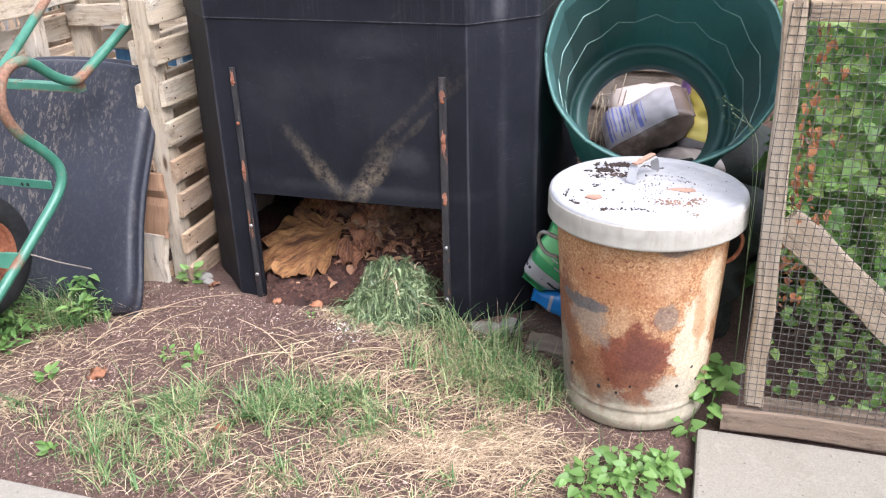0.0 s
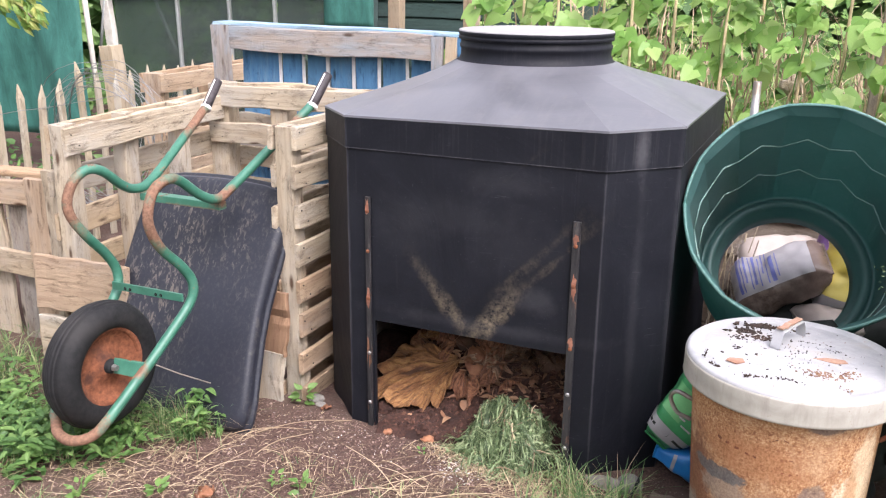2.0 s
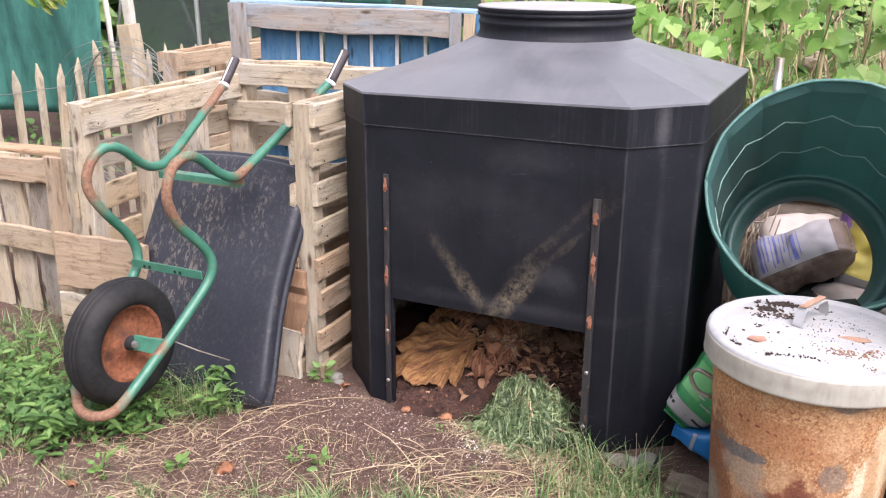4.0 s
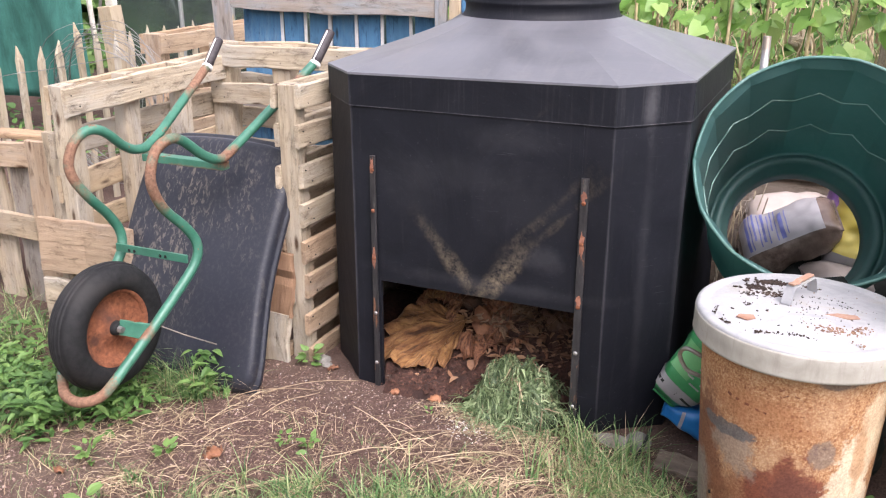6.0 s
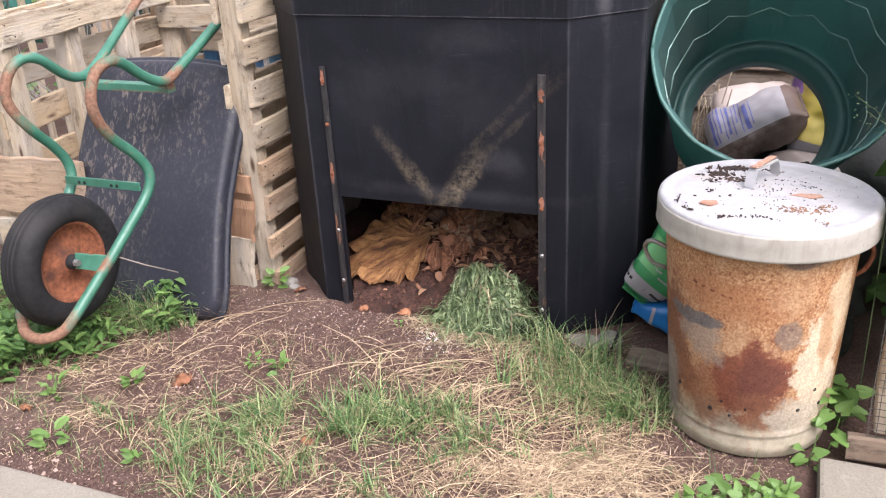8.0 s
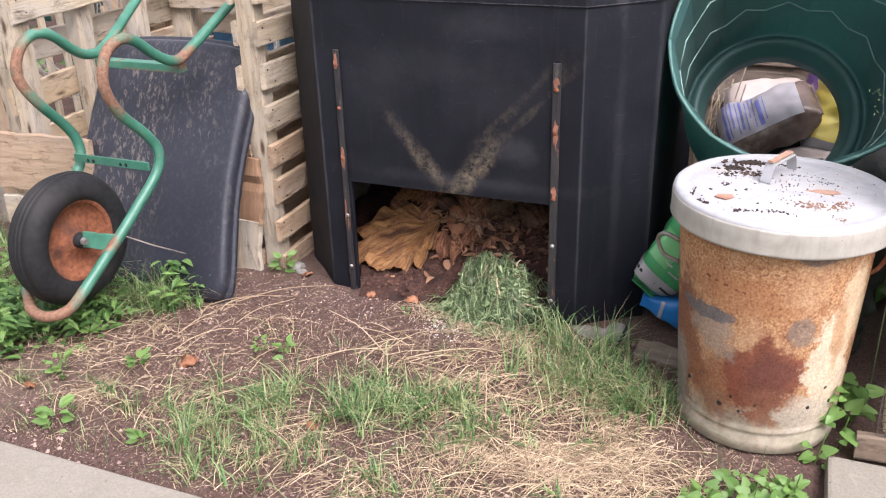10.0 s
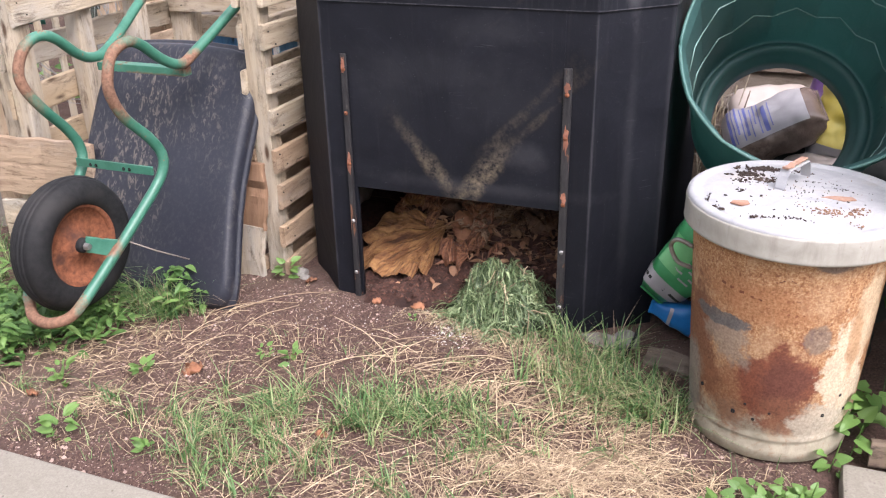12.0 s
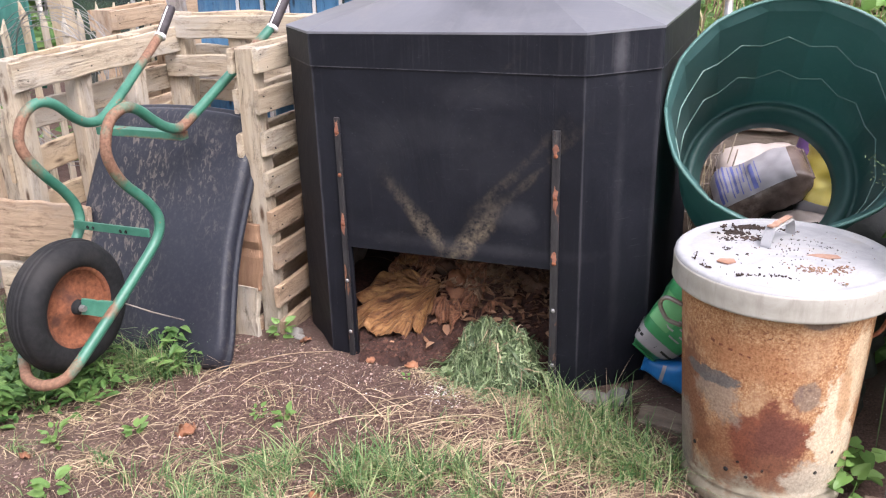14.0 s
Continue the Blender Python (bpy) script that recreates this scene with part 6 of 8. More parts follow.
    for _ in range(1500):
        x, y = random.uniform(-1.31, -0.72), random.uniform(2.235, 2.50)
        s = random.uniform(.002, .005) if random.random() < .8 else random.uniform(.005, .012)
        z = max(heap_height(x, y), ground_height(x, y)) - s * .2
        ring = [(x + s * math.cos(a) * random.uniform(.6, 1.3), y + s * math.sin(a) * random.uniform(.6, 1.3), z) for a in (0, 1.25, 2.5, 3.8, 5.0)]
        h.add(ring + [(x + random.uniform(-.3, .3) * s, y, z + s * random.uniform(.6, 1.3))], [(i, (i + 1) % 5, 5) for i in range(5)])
    tagged(h.make("crumb_litter", CRUMBS, top), kind="stuff")
    # dry strips and stalks across the back of the heap
    h, pale = Heap(), Heap()
    for k in range(250):
        if k < 130:
            x, y = random.gauss(-0.915, 0.034), random.gauss(2.545, 0.024)
            a, l = around(), random.uniform(0.015, 0.05)
        else:
            x, y = random.uniform(-1.25, -0.75), random.uniform(2.52, 2.8)
            a, l = (random.choice((-1, 1)), random.gauss(0, .3)), random.uniform(0.05, 0.16)
        add_blade(pale if k < 150 else h, (x, y, heap_height(x, y) + random.uniform(0.015, 0.045)), a, l, random.uniform(0.002, 0.006), random.uniform(0.9, 1.3))
    tagged(h.make("dry_litter", CABBAGE, top), kind="stuff")
    tagged(pale.make("dry_litter", ROTS[3], top, "pale curled strips of dried leaf"), kind="stuff")
    # wilted green cuttings spilling out
    def dome(x, y):
        q = max(0.0, math.hypot((x + 0.858) / 0.165, (y - 2.305) / 0.160) + 0.45 * noise.noise((x * 8, y * 8, 6)))
        return 0.010 + 0.122 * max(0.0, 1 - q ** 2.0) + 0.075 * noise.noise((x * 21, y * 21, 1)) * max(0.0, 1.2 - q) + 0.014 * noise.noise((x * 40, y * 40, 2))

    def over(x, y):
        return max(dome(x, y), ground_height(x, y))

    h, stalks = Heap(), Heap()
    for k in range(3000):
        a, r = random.uniform(0, 6.283), random.random() ** 0.6
        x, y = -0.858 + 0.160 * r * math.cos(a), 2.305 + 0.150 * r * math.sin(a)
        if random.random() < 0.14:
            x, y = x - 0.045, y - 0.035
        # most strands lie across the slope, tangled
        th = a + math.pi / 2 + random.gauss(0, 0.7) if random.random() < 0.6 else random.uniform(0, 6.283)
        q = random.random()
        if q < 0.80:
            l, w, turn, verts = random.uniform(0.04, 0.12), random.uniform(0.0008, 0.0020), random.gauss(0, 16), []
            lift, tilt = random.uniform(0.0, 0.014) if random.random() < .7 else random.uniform(0.012, 0.040), random.uniform(-.6, .9)
            for k in range(7):
                d = Vector((math.cos(th), math.sin(th), 0))
                s = Vector((-d.y, d.x, tilt)) * w * (1 - 0.08 * k)
                p = Vector((x, y, over(x, y) + lift * math.sin(0.3 + 2.6 * k / 6)))
                verts += [tuple(p - s), tuple(p + s)]
                x, y, th = x + d.x * l / 6, y + d.y * l / 6, th + turn * l / 6
            (stalks if q < 0.06 else h).add(verts, [(2 * k, 2 * k + 1, 2 * k + 3, 2 * k + 2) for k in range(6)])
        elif q < 0.93:
            add_leaf(h, (x, y, over(x, y) + random.uniform(0.002, 0.022)), (math.cos(th), math.sin(th), random.uniform(-.5, .5)), (math.cos(a) * .7 + random.gauss(0, .4), math.sin(a) * .7 - .3, 1), random.uniform(0.014, 0.034), random.uniform(0.2, 0.5), SPEAR, SPEAR_F, random.uniform(-1.0, 1.0), random.uniform(-.4, 1.2))
        elif k % 3 == 0:
            # a feathered leaf: small leaflets along a bent midrib
            d, l = Vector((math.cos(th), math.sin(th), 0)), random.uniform(0.04, 0.075)
            for i in range(7):
                p = Vector((x, y, 0)) + d * (l * i / 6)
                p.z = over(p.x, p.y) + 0.012 + 0.010 * math.sin(3 * i / 6)
                for sgn in (-1, 1):
                    add_leaf(h, p, d * 0.5 + Vector((-d.y, d.x, 0)) * sgn + Vector((0, 0, random.uniform(-.4, .4))), (math.cos(a) * .5, math.sin(a) * .5 - .3, 1), 0.020 * (1 - 0.5 * abs(i - 3) / 3) * random.uniform(.8, 1.2), 0.5, SPEAR, SPEAR_F, random.uniform(-.5, .5), .4)
    for _ in range(30):
        x, y = random.gauss(-0.985, 0.03), random.gauss(2.240, 0.03)
        add_leaf(h, (x, y, over(x, y) + random.uniform(0.004, 0.02)), (*around(), random.uniform(-.4, .2)), (random.uniform(-.4, .4), -.5, 1), random.uniform(0.025, 0.05), random.uniform(0.5, 1.0), HEART, HEART_F, random.uniform(-.5, .5), random.uniform(0, .6))
    # dark-coloured core stands in for the shade deep between the strands
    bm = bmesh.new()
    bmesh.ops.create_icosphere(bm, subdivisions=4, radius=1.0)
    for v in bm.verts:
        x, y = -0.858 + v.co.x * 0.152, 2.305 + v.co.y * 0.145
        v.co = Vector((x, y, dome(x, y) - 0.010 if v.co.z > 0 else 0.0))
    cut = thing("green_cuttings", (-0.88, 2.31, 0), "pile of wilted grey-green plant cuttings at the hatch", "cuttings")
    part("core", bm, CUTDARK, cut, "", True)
    tagged(h.make("foliage", CUTTINGS, cut), kind="stuff")
    tagged(stalks.make("dry_litter", STRAW, cut), kind="stuff")


build_compost()


# ---- netted frame and its plants ----
def build_net_frame():
    top = thing("netted_frame", (0.17, 2.0, 0), "pale timber crop frame covered with square black mesh", "garden frame")
    plank("post", (0.180, 2.0, 0.045), (0.158, 2.0, 1.03), 0.046, 0.04, (1, 0, 0), FRAMEWOOD, top)
    plank("post", (1.50, 2.0, 0.045), (1.50, 2.0, 1.03), 0.046, 0.04, (1, 0, 0), FRAMEWOOD, top)
    plank("top_rail", (0.184, 2.0, 1.008), (1.52, 2.0, 1.012), 0.046, 0.04, (0, 0, 1), FRAMEWOOD, top)
    plank("brace", (0.195, 2.004, 0.535), (0.62, 2.004, 0.16), 0.085, 0.025, (0.66, 0, 0.75), FRAMEWOOD, top)
    plank("bottom_rail", (0.20, 2.012, 0.035), (1.52, 2.012, 0.030), 0.03, 0.035, (0, 0, 1), KICKWOOD, top)
    h = Heap()
    y0 = 1.977
    step = 0.0185
    nx, nz = 74, 57

    def net_at(x, z):
        return (x + 0.002 * math.sin(z * 31 + x * 9), y0 + 0.0025 * math.sin(x * 23 + z * 17) - 0.001, z + 0.002 * math.sin(x * 37))

    for i in range(nx):
        x = 0.148 + i * step
        pts = [net_at(x, 0.03 + k * 0.111) for k in range(10)]
        h.add(*tube_geo(pts, 0.00095, 4))
    for k in range(nz):
        z = 0.02 + k * step
        pts = [net_at(0.146 + i * 0.17, z) for i in range(9)]
        h.add(*tube_geo(pts, 0.00095, 4))
    tagged(h.make("net", NETBLACK, top, "black square plastic mesh"), kind="stuff")
    kick = plank("kickboard", (0.112, 1.978, 0.004), (1.52, 1.980, 0.000), 0.062, 0.03, (0, 0.15, 1), KICKWOOD)
    tagged(kick, "dark weathered timber edging board below the mesh", "edging board")


NETBLACK = speckled("net_plastic", (0.05, 0.048, 0.045), (0.085, 0.08, 0.07), 60, 0.6)
build_net_frame()


WEED_TIP = (0.035, 0.785)


def build_frame_plants():
    top = thing("climbing_plant", (0.6, 2.35, 0), "leafy green climbing plant growing behind the mesh", "plant")
    h = Heap()
    for _ in range(7600):
        x = random.uniform(0.20, 1.7)
        z = random.uniform(0.0, 1.25)
        y = 2.06 + 0.5 * random.random() ** 1.5 + 0.03 * math.sin(x * 9)
        if z < 0.40 and random.random() < 0.6:
            continue
        a = around(0.7)
        add_leaf(h, (x, y, z), (a[0], -0.5 + a[1] * 0.4, random.uniform(-1.0, 0.1)), (random.uniform(-.4, .4), -1, random.uniform(0.2, 1.0)), random.uniform(0.022, 0.050) * (1.0 if z > 0.45 else 0.7), random.uniform(0.85, 1.15), twist=random.uniform(-.6, .6), curl=random.uniform(0, .3))
    tagged(h.make("foliage", IVY, top), kind="stuff")
    h = Heap()
    for _ in range(2600):
        a = around()
        add_leaf(h, (random.uniform(0.22, 2.2), random.uniform(2.6, 3.1), random.uniform(0.0, 1.2)), (a[0], -0.4, random.uniform(-1.0, 0.2)), (random.uniform(-.5, .5), -1, random.uniform(0.2, 1.0)), random.uniform(0.05, 0.11), random.uniform(0.7, 1.0), LOW, LOW_F, random.uniform(-.6, .6))
    tagged(h.make("inner_foliage", NETTLE, top), kind="stuff")
    for _ in range(16):
        x = random.uniform(0.25, 1.5)
        y = random.uniform(2.08, 2.4)
        pts = [(x, y, -0.03)]
        for k in range(1, 6):
            pts.append((x + random.uniform(-.05, .05), y + random.uniform(-.04, .04), 0.2 * k))
        tube("stem", smooth_line(pts, 3), 0.003, KICKWOOD, top, "", 5, 0.0015)
    h = Heap()
    for _ in range(150):
        x = 0.205 + abs(random.gauss(0, 0.034))
        z = random.choice((random.uniform(0.6, 1.0), random.uniform(0.45, 0.8), random.uniform(0.3, 0.6)))
        a = around()
        add_leaf(h, (x, random.uniform(1.99, 2.06), z), (a[0] * .5, -.2, -0.8), (a[1], -1, 0.3), random.uniform(0.008, 0.026), random.uniform(0.35, 0.8), twist=random.uniform(-.8, .8), curl=random.uniform(0, 1.0))
    tagged(tagged(h.make("dead_leaves", BROWNLEAF), kind="stuff"), "dry brown leaves caught along the mesh post", "dead leaves")
    # thin flowering weed by the post
    weed = thing("flowering_weed", (0.08, 2.2, 0), "thin pale-green flowering weed stem beside the post", "weed")
    for dx, dz, tip in ((0, 0, WEED_TIP), (0.015, -0.02, (WEED_TIP[0] + 0.028, WEED_TIP[1] - 0.035)), (0.03, -0.03, (WEED_TIP[0] + 0.062, WEED_TIP[1] - 0.055))):
        pts = smooth_line([(0.14, 2.16, -0.03), (0.135, 2.14, 0.35), (0.11 + dx, 2.12, WEED_TIP[1] - 0.09 + dz), (tip[0], 2.12, tip[1])], 4)
        tube("stem", pts, 0.0010, CUTTINGS, weed, "", 5, 0.0006)
        h = Heap()
        for k in range(14):
            p = pts[-1] + Vector((random.gauss(0, .014), random.gauss(0, .01), random.gauss(-0.012, .014)))
            add_leaf(h, p, (*around(), random.uniform(-.2, 1)), (0, -1, .3), 0.007, 0.4, SPEAR, SPEAR_F)
        tagged(h.make("floret", CUTTINGS, weed), kind="stuff")


build_frame_plants()


# ---- beans on canes, and the plots beyond ----
BAMBOO = speckled("bamboo_cane", (0.46, 0.36, 0.20), (0.58, 0.47, 0.28), 40, 0.55, (0.36, 0.27, 0.15))


def build_beans():
    canes = [(-1.98, 4.75), (-1.78, 4.9), (-1.55, 4.8), (-1.30, 4.9), (-1.12, 4.75), (-0.93, 4.85), (-0.68, 4.7), (-0.50, 4.85), (-0.30, 4.7), (-0.12, 4.85), (0.08, 4.7), (0.30, 4.8), (0.5, 4.7)]
    for i, (x, y) in enumerate(canes):
        top = thing("bean_plant", (x, y, 0), "climbing bean with broad bright leaves on a bamboo cane", "bean plant", "beans on canes")
        lx, ly = random.uniform(-.06, .06), random.uniform(0.02, .12)
        tube("cane", [(x, y, -0.03), (x + lx * .5, y + ly * .5, 1.0), (x + lx, y + ly, 2.1)], 0.009, BAMBOO, top, "pale bamboo cane", 7, 0.007)
        vine = [(x + lx * t / 2.1 + 0.018 * math.cos(9 * t + i), y + ly * t / 2.1 + 0.018 * math.sin(9 * t + i), t) for t in [0.1 * k for k in range(20)]]
        tube("stem", smooth_line(vine, 2), 0.004, WEED, top, "", 5, 0.003)
        for _ in range(16):
            z = random.uniform(0.42, 1.55)
            a = around()
            r = random.uniform(0.05, 0.21)
            p = Vector((x + a[0] * r, y + a[1] * r * 0.9 - 0.03, z))
            s = random.uniform(0.065, 0.125)
            ahead = Vector((a[0] * .6, a[1] * .4 - .45, random.uniform(-1.1, -0.2))).normalized()
            face = Vector((a[0] * .4 + random.uniform(-.4, .4), -0.9, random.uniform(.4, 1.3)))
            side = face.cross(ahead).normalized()
            for k, swing in ((1.0, 0.0), (0.82, 1.0), (0.82, -1.0)):
                d = (ahead + side * (1.5 * swing)).normalized()
                leaf_part("heart", BEAN, top, p + (ahead * 0.22 * s if not swing else side * (0.06 * s * swing)), d, face + side * random.uniform(-.3, .3), s * k * random.uniform(.85, 1.1), random.uniform(0.9, 1.1), random.uniform(-.2, .2))


build_beans()


def build_far_plants():
    """The tangled plots behind the beans."""
    h = Heap()
    for _ in range(12000):
        x, y = random.uniform(-2.4, 3.2), random.uniform(5.15, 7.2)
        z = random.uniform(0.0, 1.0) ** 1.0 * (0.55 + 1.3 * abs(noise.noise((x * 1.1, y * 0.7, 7.0))) + 0.4 * (y - 5.3))
        a = around()
        add_leaf(h, (x, y, z), (a[0], a[1], random.uniform(-.9, .4)), (random.uniform(-.5, .5), -.7, 1), random.uniform(0.03, 0.11), random.uniform(0.5, 0.9), LOW, LOW_F, random.uniform(-.7, .7))
    tagged(h.make("vegetable_plants", IVY), "tangled green vegetable plants in the plot beyond", "plants", kind="stuff")
    h = Heap()
    for _ in range(9000):
        x, y = random.uniform(-8.0, 4.0), random.uniform(3.9, 8.9)
        if x < -2.9 and 4.9 < y < 6.6 or (x > -2.9 and y < 4.9):
            continue
        a = around()
        k = 0.5 if x < -2.9 and y < 5 else 1.0
        add_leaf(h, (x, y, random.uniform(0.0, 0.42) * k), (a[0], a[1], random.uniform(-.3, .8)), (random.uniform(-.5, .5), -.7, 1), k * random.uniform(0.07, 0.17), random.uniform(0.35, 0.8), LOW, LOW_F, random.uniform(-.7, .7))
    tagged(h.make("low_growth", NETTLE), "low green growth covering the ground beyond the beans", "plants", kind="stuff")
    h = Heap()
    for _ in range(2200):
        x, y = random.uniform(-2.0, 2.2), random.uniform(4.95, 5.9)
        a = around(0.6)
        add_blade(h, (x, y, random.uniform(0.1, 1.1)), a, random.uniform(0.12, 0.5), random.uniform(0.006, 0.016), random.uniform(0.2, 1.0))
    tagged(h.make("dry_stalks", STRAW), "dry straw-coloured stalks between the plants", "dry stalks", kind="stuff")
    h = Heap()
    for _ in range(9000):
        x, y = random.uniform(-12, 12), random.uniform(9.0, 10.5)
        z = random.uniform(0.0, 1.75 + 0.4 * noise.noise((x * .5, 0, 3)))
        a = around()
        add_leaf(h, (x, y, z), (a[0], a[1], random.uniform(-.9, .3)), (random.uniform(-.5, .5), -.8, 1), random.uniform(0.25, 0.45), random.uniform(0.5, 0.9), LOW, LOW_F, random.uniform(-.7, .7))
    tagged(h.make("hedge", NETTLE), "dense green hedge closing the far side of the plots", "hedge", kind="stuff")
    # unseen leaf screen behind and beside the viewpoint, added to dim upright faces
    h = Heap()
    for _ in range(9000):
        q = random.random()
        if q < 0.6:
            x, y = random.uniform(-9, 9), random.uniform(-4.6, -3.8)
        else:
            x, y = random.choice((-9.3, 7.5)) + random.uniform(-.4, .4), random.uniform(-4, 9)
        a = around()
        add_leaf(h, (x, y, random.uniform(0, 2.4)), (a[0], a[1], random.uniform(-.9, .3)), (random.uniform(-1, 1), random.uniform(-1, 1), .6), random.uniform(0.2, 0.36), random.uniform(0.6, 0.9), LOW, LOW_F, random.uniform(-.7, .7))
    tagged(h.make("hedge", NETTLE), "tall hedge added unseen round the plot to cut low skylight", "hedge", kind="stuff")
    stone = [(-0.35, 5.5, 0.07), (0.15, 5.6, 0.09), (0.5, 5.5, 0.08)]
    for x, y, s in stone:
        bm = bmesh.new()
        bmesh.ops.create_icosphere(bm, subdivisions=2, radius=1.0)
        for v in bm.verts:
            v.co = Vector((x + v.co.x * s, y + v.co.y * s, 0.82 + v.co.z * s * 0.8 + noise.noise(v.co * 2 + Vector((x, 0, 0))) * 0.04))
        sheet = part("fleece_sheet", bm, PALEWOOD, None, "", False)
        tagged(sheet, "pale crumpled fleece lying over plants beyond the beans", "fleece")
    pipe = thing("grey_pipe", (-0.415, 4.0, 0), "grey plastic pipe standing upright as a stake", "stake")
    part("tube", lathe_bm([(0.017, -0.03), (0.017, 0.985), (0.013, 0.985), (0.013, 0.9)], 16), STEEL, pipe, "", True, Matrix.Translation((-0.415, 4.0, 0)))
    for x, y, w, top_z in ((-3.22, 6.2, 0.1, 2.2), (-2.62, 6.2, 0.085, 2.2), (-2.52, 6.1, 0.03, 2.2)):
        tagged(plank("timber_post", (x, y, -0.05), (x, y, top_z), w, w, (1, 0, 0), FRAMEWOOD), "pale square timber post in front of the shed", "post")
    tagged(plank("timber_post", (0.05, 5.1, -0.05), (0.1, 5.1, 2.1), 0.05, 0.04, (1, 0, 0), GREYWOOD), "grey weathered stake among the beans", "post")


build_far_plants()


# ---- chestnut paling, wire, netting, glasshouse, shed ----
def build_paling():
    top = thing("paling_fence", (-3.68, 3.6, 0), "split chestnut paling fence with pointed pales and wire", "fence")
    for i in range(17):
        y = 2.72 + 0.128 * i + random.uniform(-.012, .012)
        z = 0.88 + 0.03 * noise.noise((i * 1.3, 0, 0)) + random.uniform(-.02, .03)
        if i in (1, 6):
            z += 0.05
        plank("pale", (-3.68 + random.uniform(-.02, .02), y + random.uniform(-.03, .03), -0.05), (-3.68, y, z), 0.036, 0.022, (0, 1, 0), PALEWOOD, top, "", 0.004, 0.07)
    for z in (0.26, 0.76):
        pts = [(-3.665 + random.uniform(-.004, .004), 2.6 + 0.12 * i, z + random.uniform(-.006, .006)) for i in range(20)]
        tube("wire", pts, 0.0018, STEEL, top, "", 5)
    coil = thing("wire_coil", (-3.45, 3.42, 0), "loose coil of grey fencing wire hung over the fence", "wire coil")
    for i in range(15):
        r = 0.35 + random.uniform(-.08, .04)
        c = (-3.45 + random.uniform(-.05, .05), 3.42 + random.uniform(-.05, .05), 0.57 + random.uniform(-.02, .03))
        pts = [(c[0] + r * math.cos(a), c[1] + 0.06 * math.sin(a * 2 + i), c[2] + r * math.sin(a)) for a in [2 * math.pi * k / 28 for k in range(29)]]
        tube("loop", pts, 0.0017, STEEL, coil, "", 5)
    tagged(plank("fence_stake", (-3.84, 3.97, -0.05), (-3.905, 3.95, 1.0), 0.10, 0.09, (1, 0, 0), PALEWOOD), "stout pale round-topped fence stake", "stake")


build_paling()


def make_netting():
    m, nt, b = nodes_of("green_shade_netting")
    f = noise_of(nt, coords(nt, (14, 14, 4.0), False), 1.0, 8, 0.75, 0.6)
    w = noise_of(nt, coords(nt, (260, 260, 120), False), 1.0, 2, 0.5)
    col = mixc(nt, mask(nt, f, 0.3, 0.7), (0.016, 0.085, 0.070), (0.062, 0.235, 0.195))
    nt.links.new(mixc(nt, math_of(nt, "MULTIPLY", w, 0.5), col, (0.004, 0.07, 0.05)), b.inputs["Base Color"])
    b.inputs["Roughness"].default_value = 0.7
    return m


NETTING = make_netting()


def sheet(name, p0, ux, uz, nu, nv, wave, material, parent=None, label="", thick=0.004):
    p0, ux, uz = Vector(p0), Vector(ux), Vector(uz)
    nrm = ux.cross(uz).normalized()
    verts, faces = [], []
    for j in range(nv + 1):
        for i in range(nu + 1):
            p = p0 + ux * (i / nu) + uz * (j / nv)
            p = p + nrm * (wave * noise.noise((p.x * 2.3, p.y * 2.3, p.z * 0.7)) + wave * 0.4 * noise.noise((p.x * 7, p.y * 7, p.z * 2)))
            verts.append(tuple(p))
    w = nu + 1
    for j in range(nv):
        for i in range(nu):
            faces.append((j * w + i, j * w + i + 1, (j + 1) * w + i + 1, (j + 1) * w + i))
    h = Heap()
    h.add(verts, faces)
    ob = h.make(name, material, parent, label, True)
    s = ob.modifiers.new("thickness", "SOLIDIFY")
    s.thickness = thick
    return ob


def make_glass():
    m, nt, b = nodes_of("dusty_glass")
    f = noise_of(nt, coords(nt, (1, 1, 1), False), 6, 4, 0.6)
    nt.links.new(mixc(nt, f, (0.16, 0.21, 0.195), (0.27, 0.32, 0.30)), b.inputs["Base Color"])
    nt.links.new(mixc(nt, f, (0.05, 0.05, 0.05), (0.22, 0.22, 0.22)), b.inputs["Roughness"])
    b.inputs["Transmission Weight"].default_value = 0.85
    b.inputs["IOR"].default_value = 1.45
    return m


GLASS = make_glass()
ALU = speckled("aluminium_bar", (0.40, 0.41, 0.40), (0.32, 0.33, 0.33), 40, 0.45, (0.28, 0.29, 0.275), 0.4)
DARKSHADE = speckled("dark_shade", (0.026, 0.046, 0.043), (0.042, 0.070, 0.064), 20, 0.8, (0.06, 0.08, 0.07))


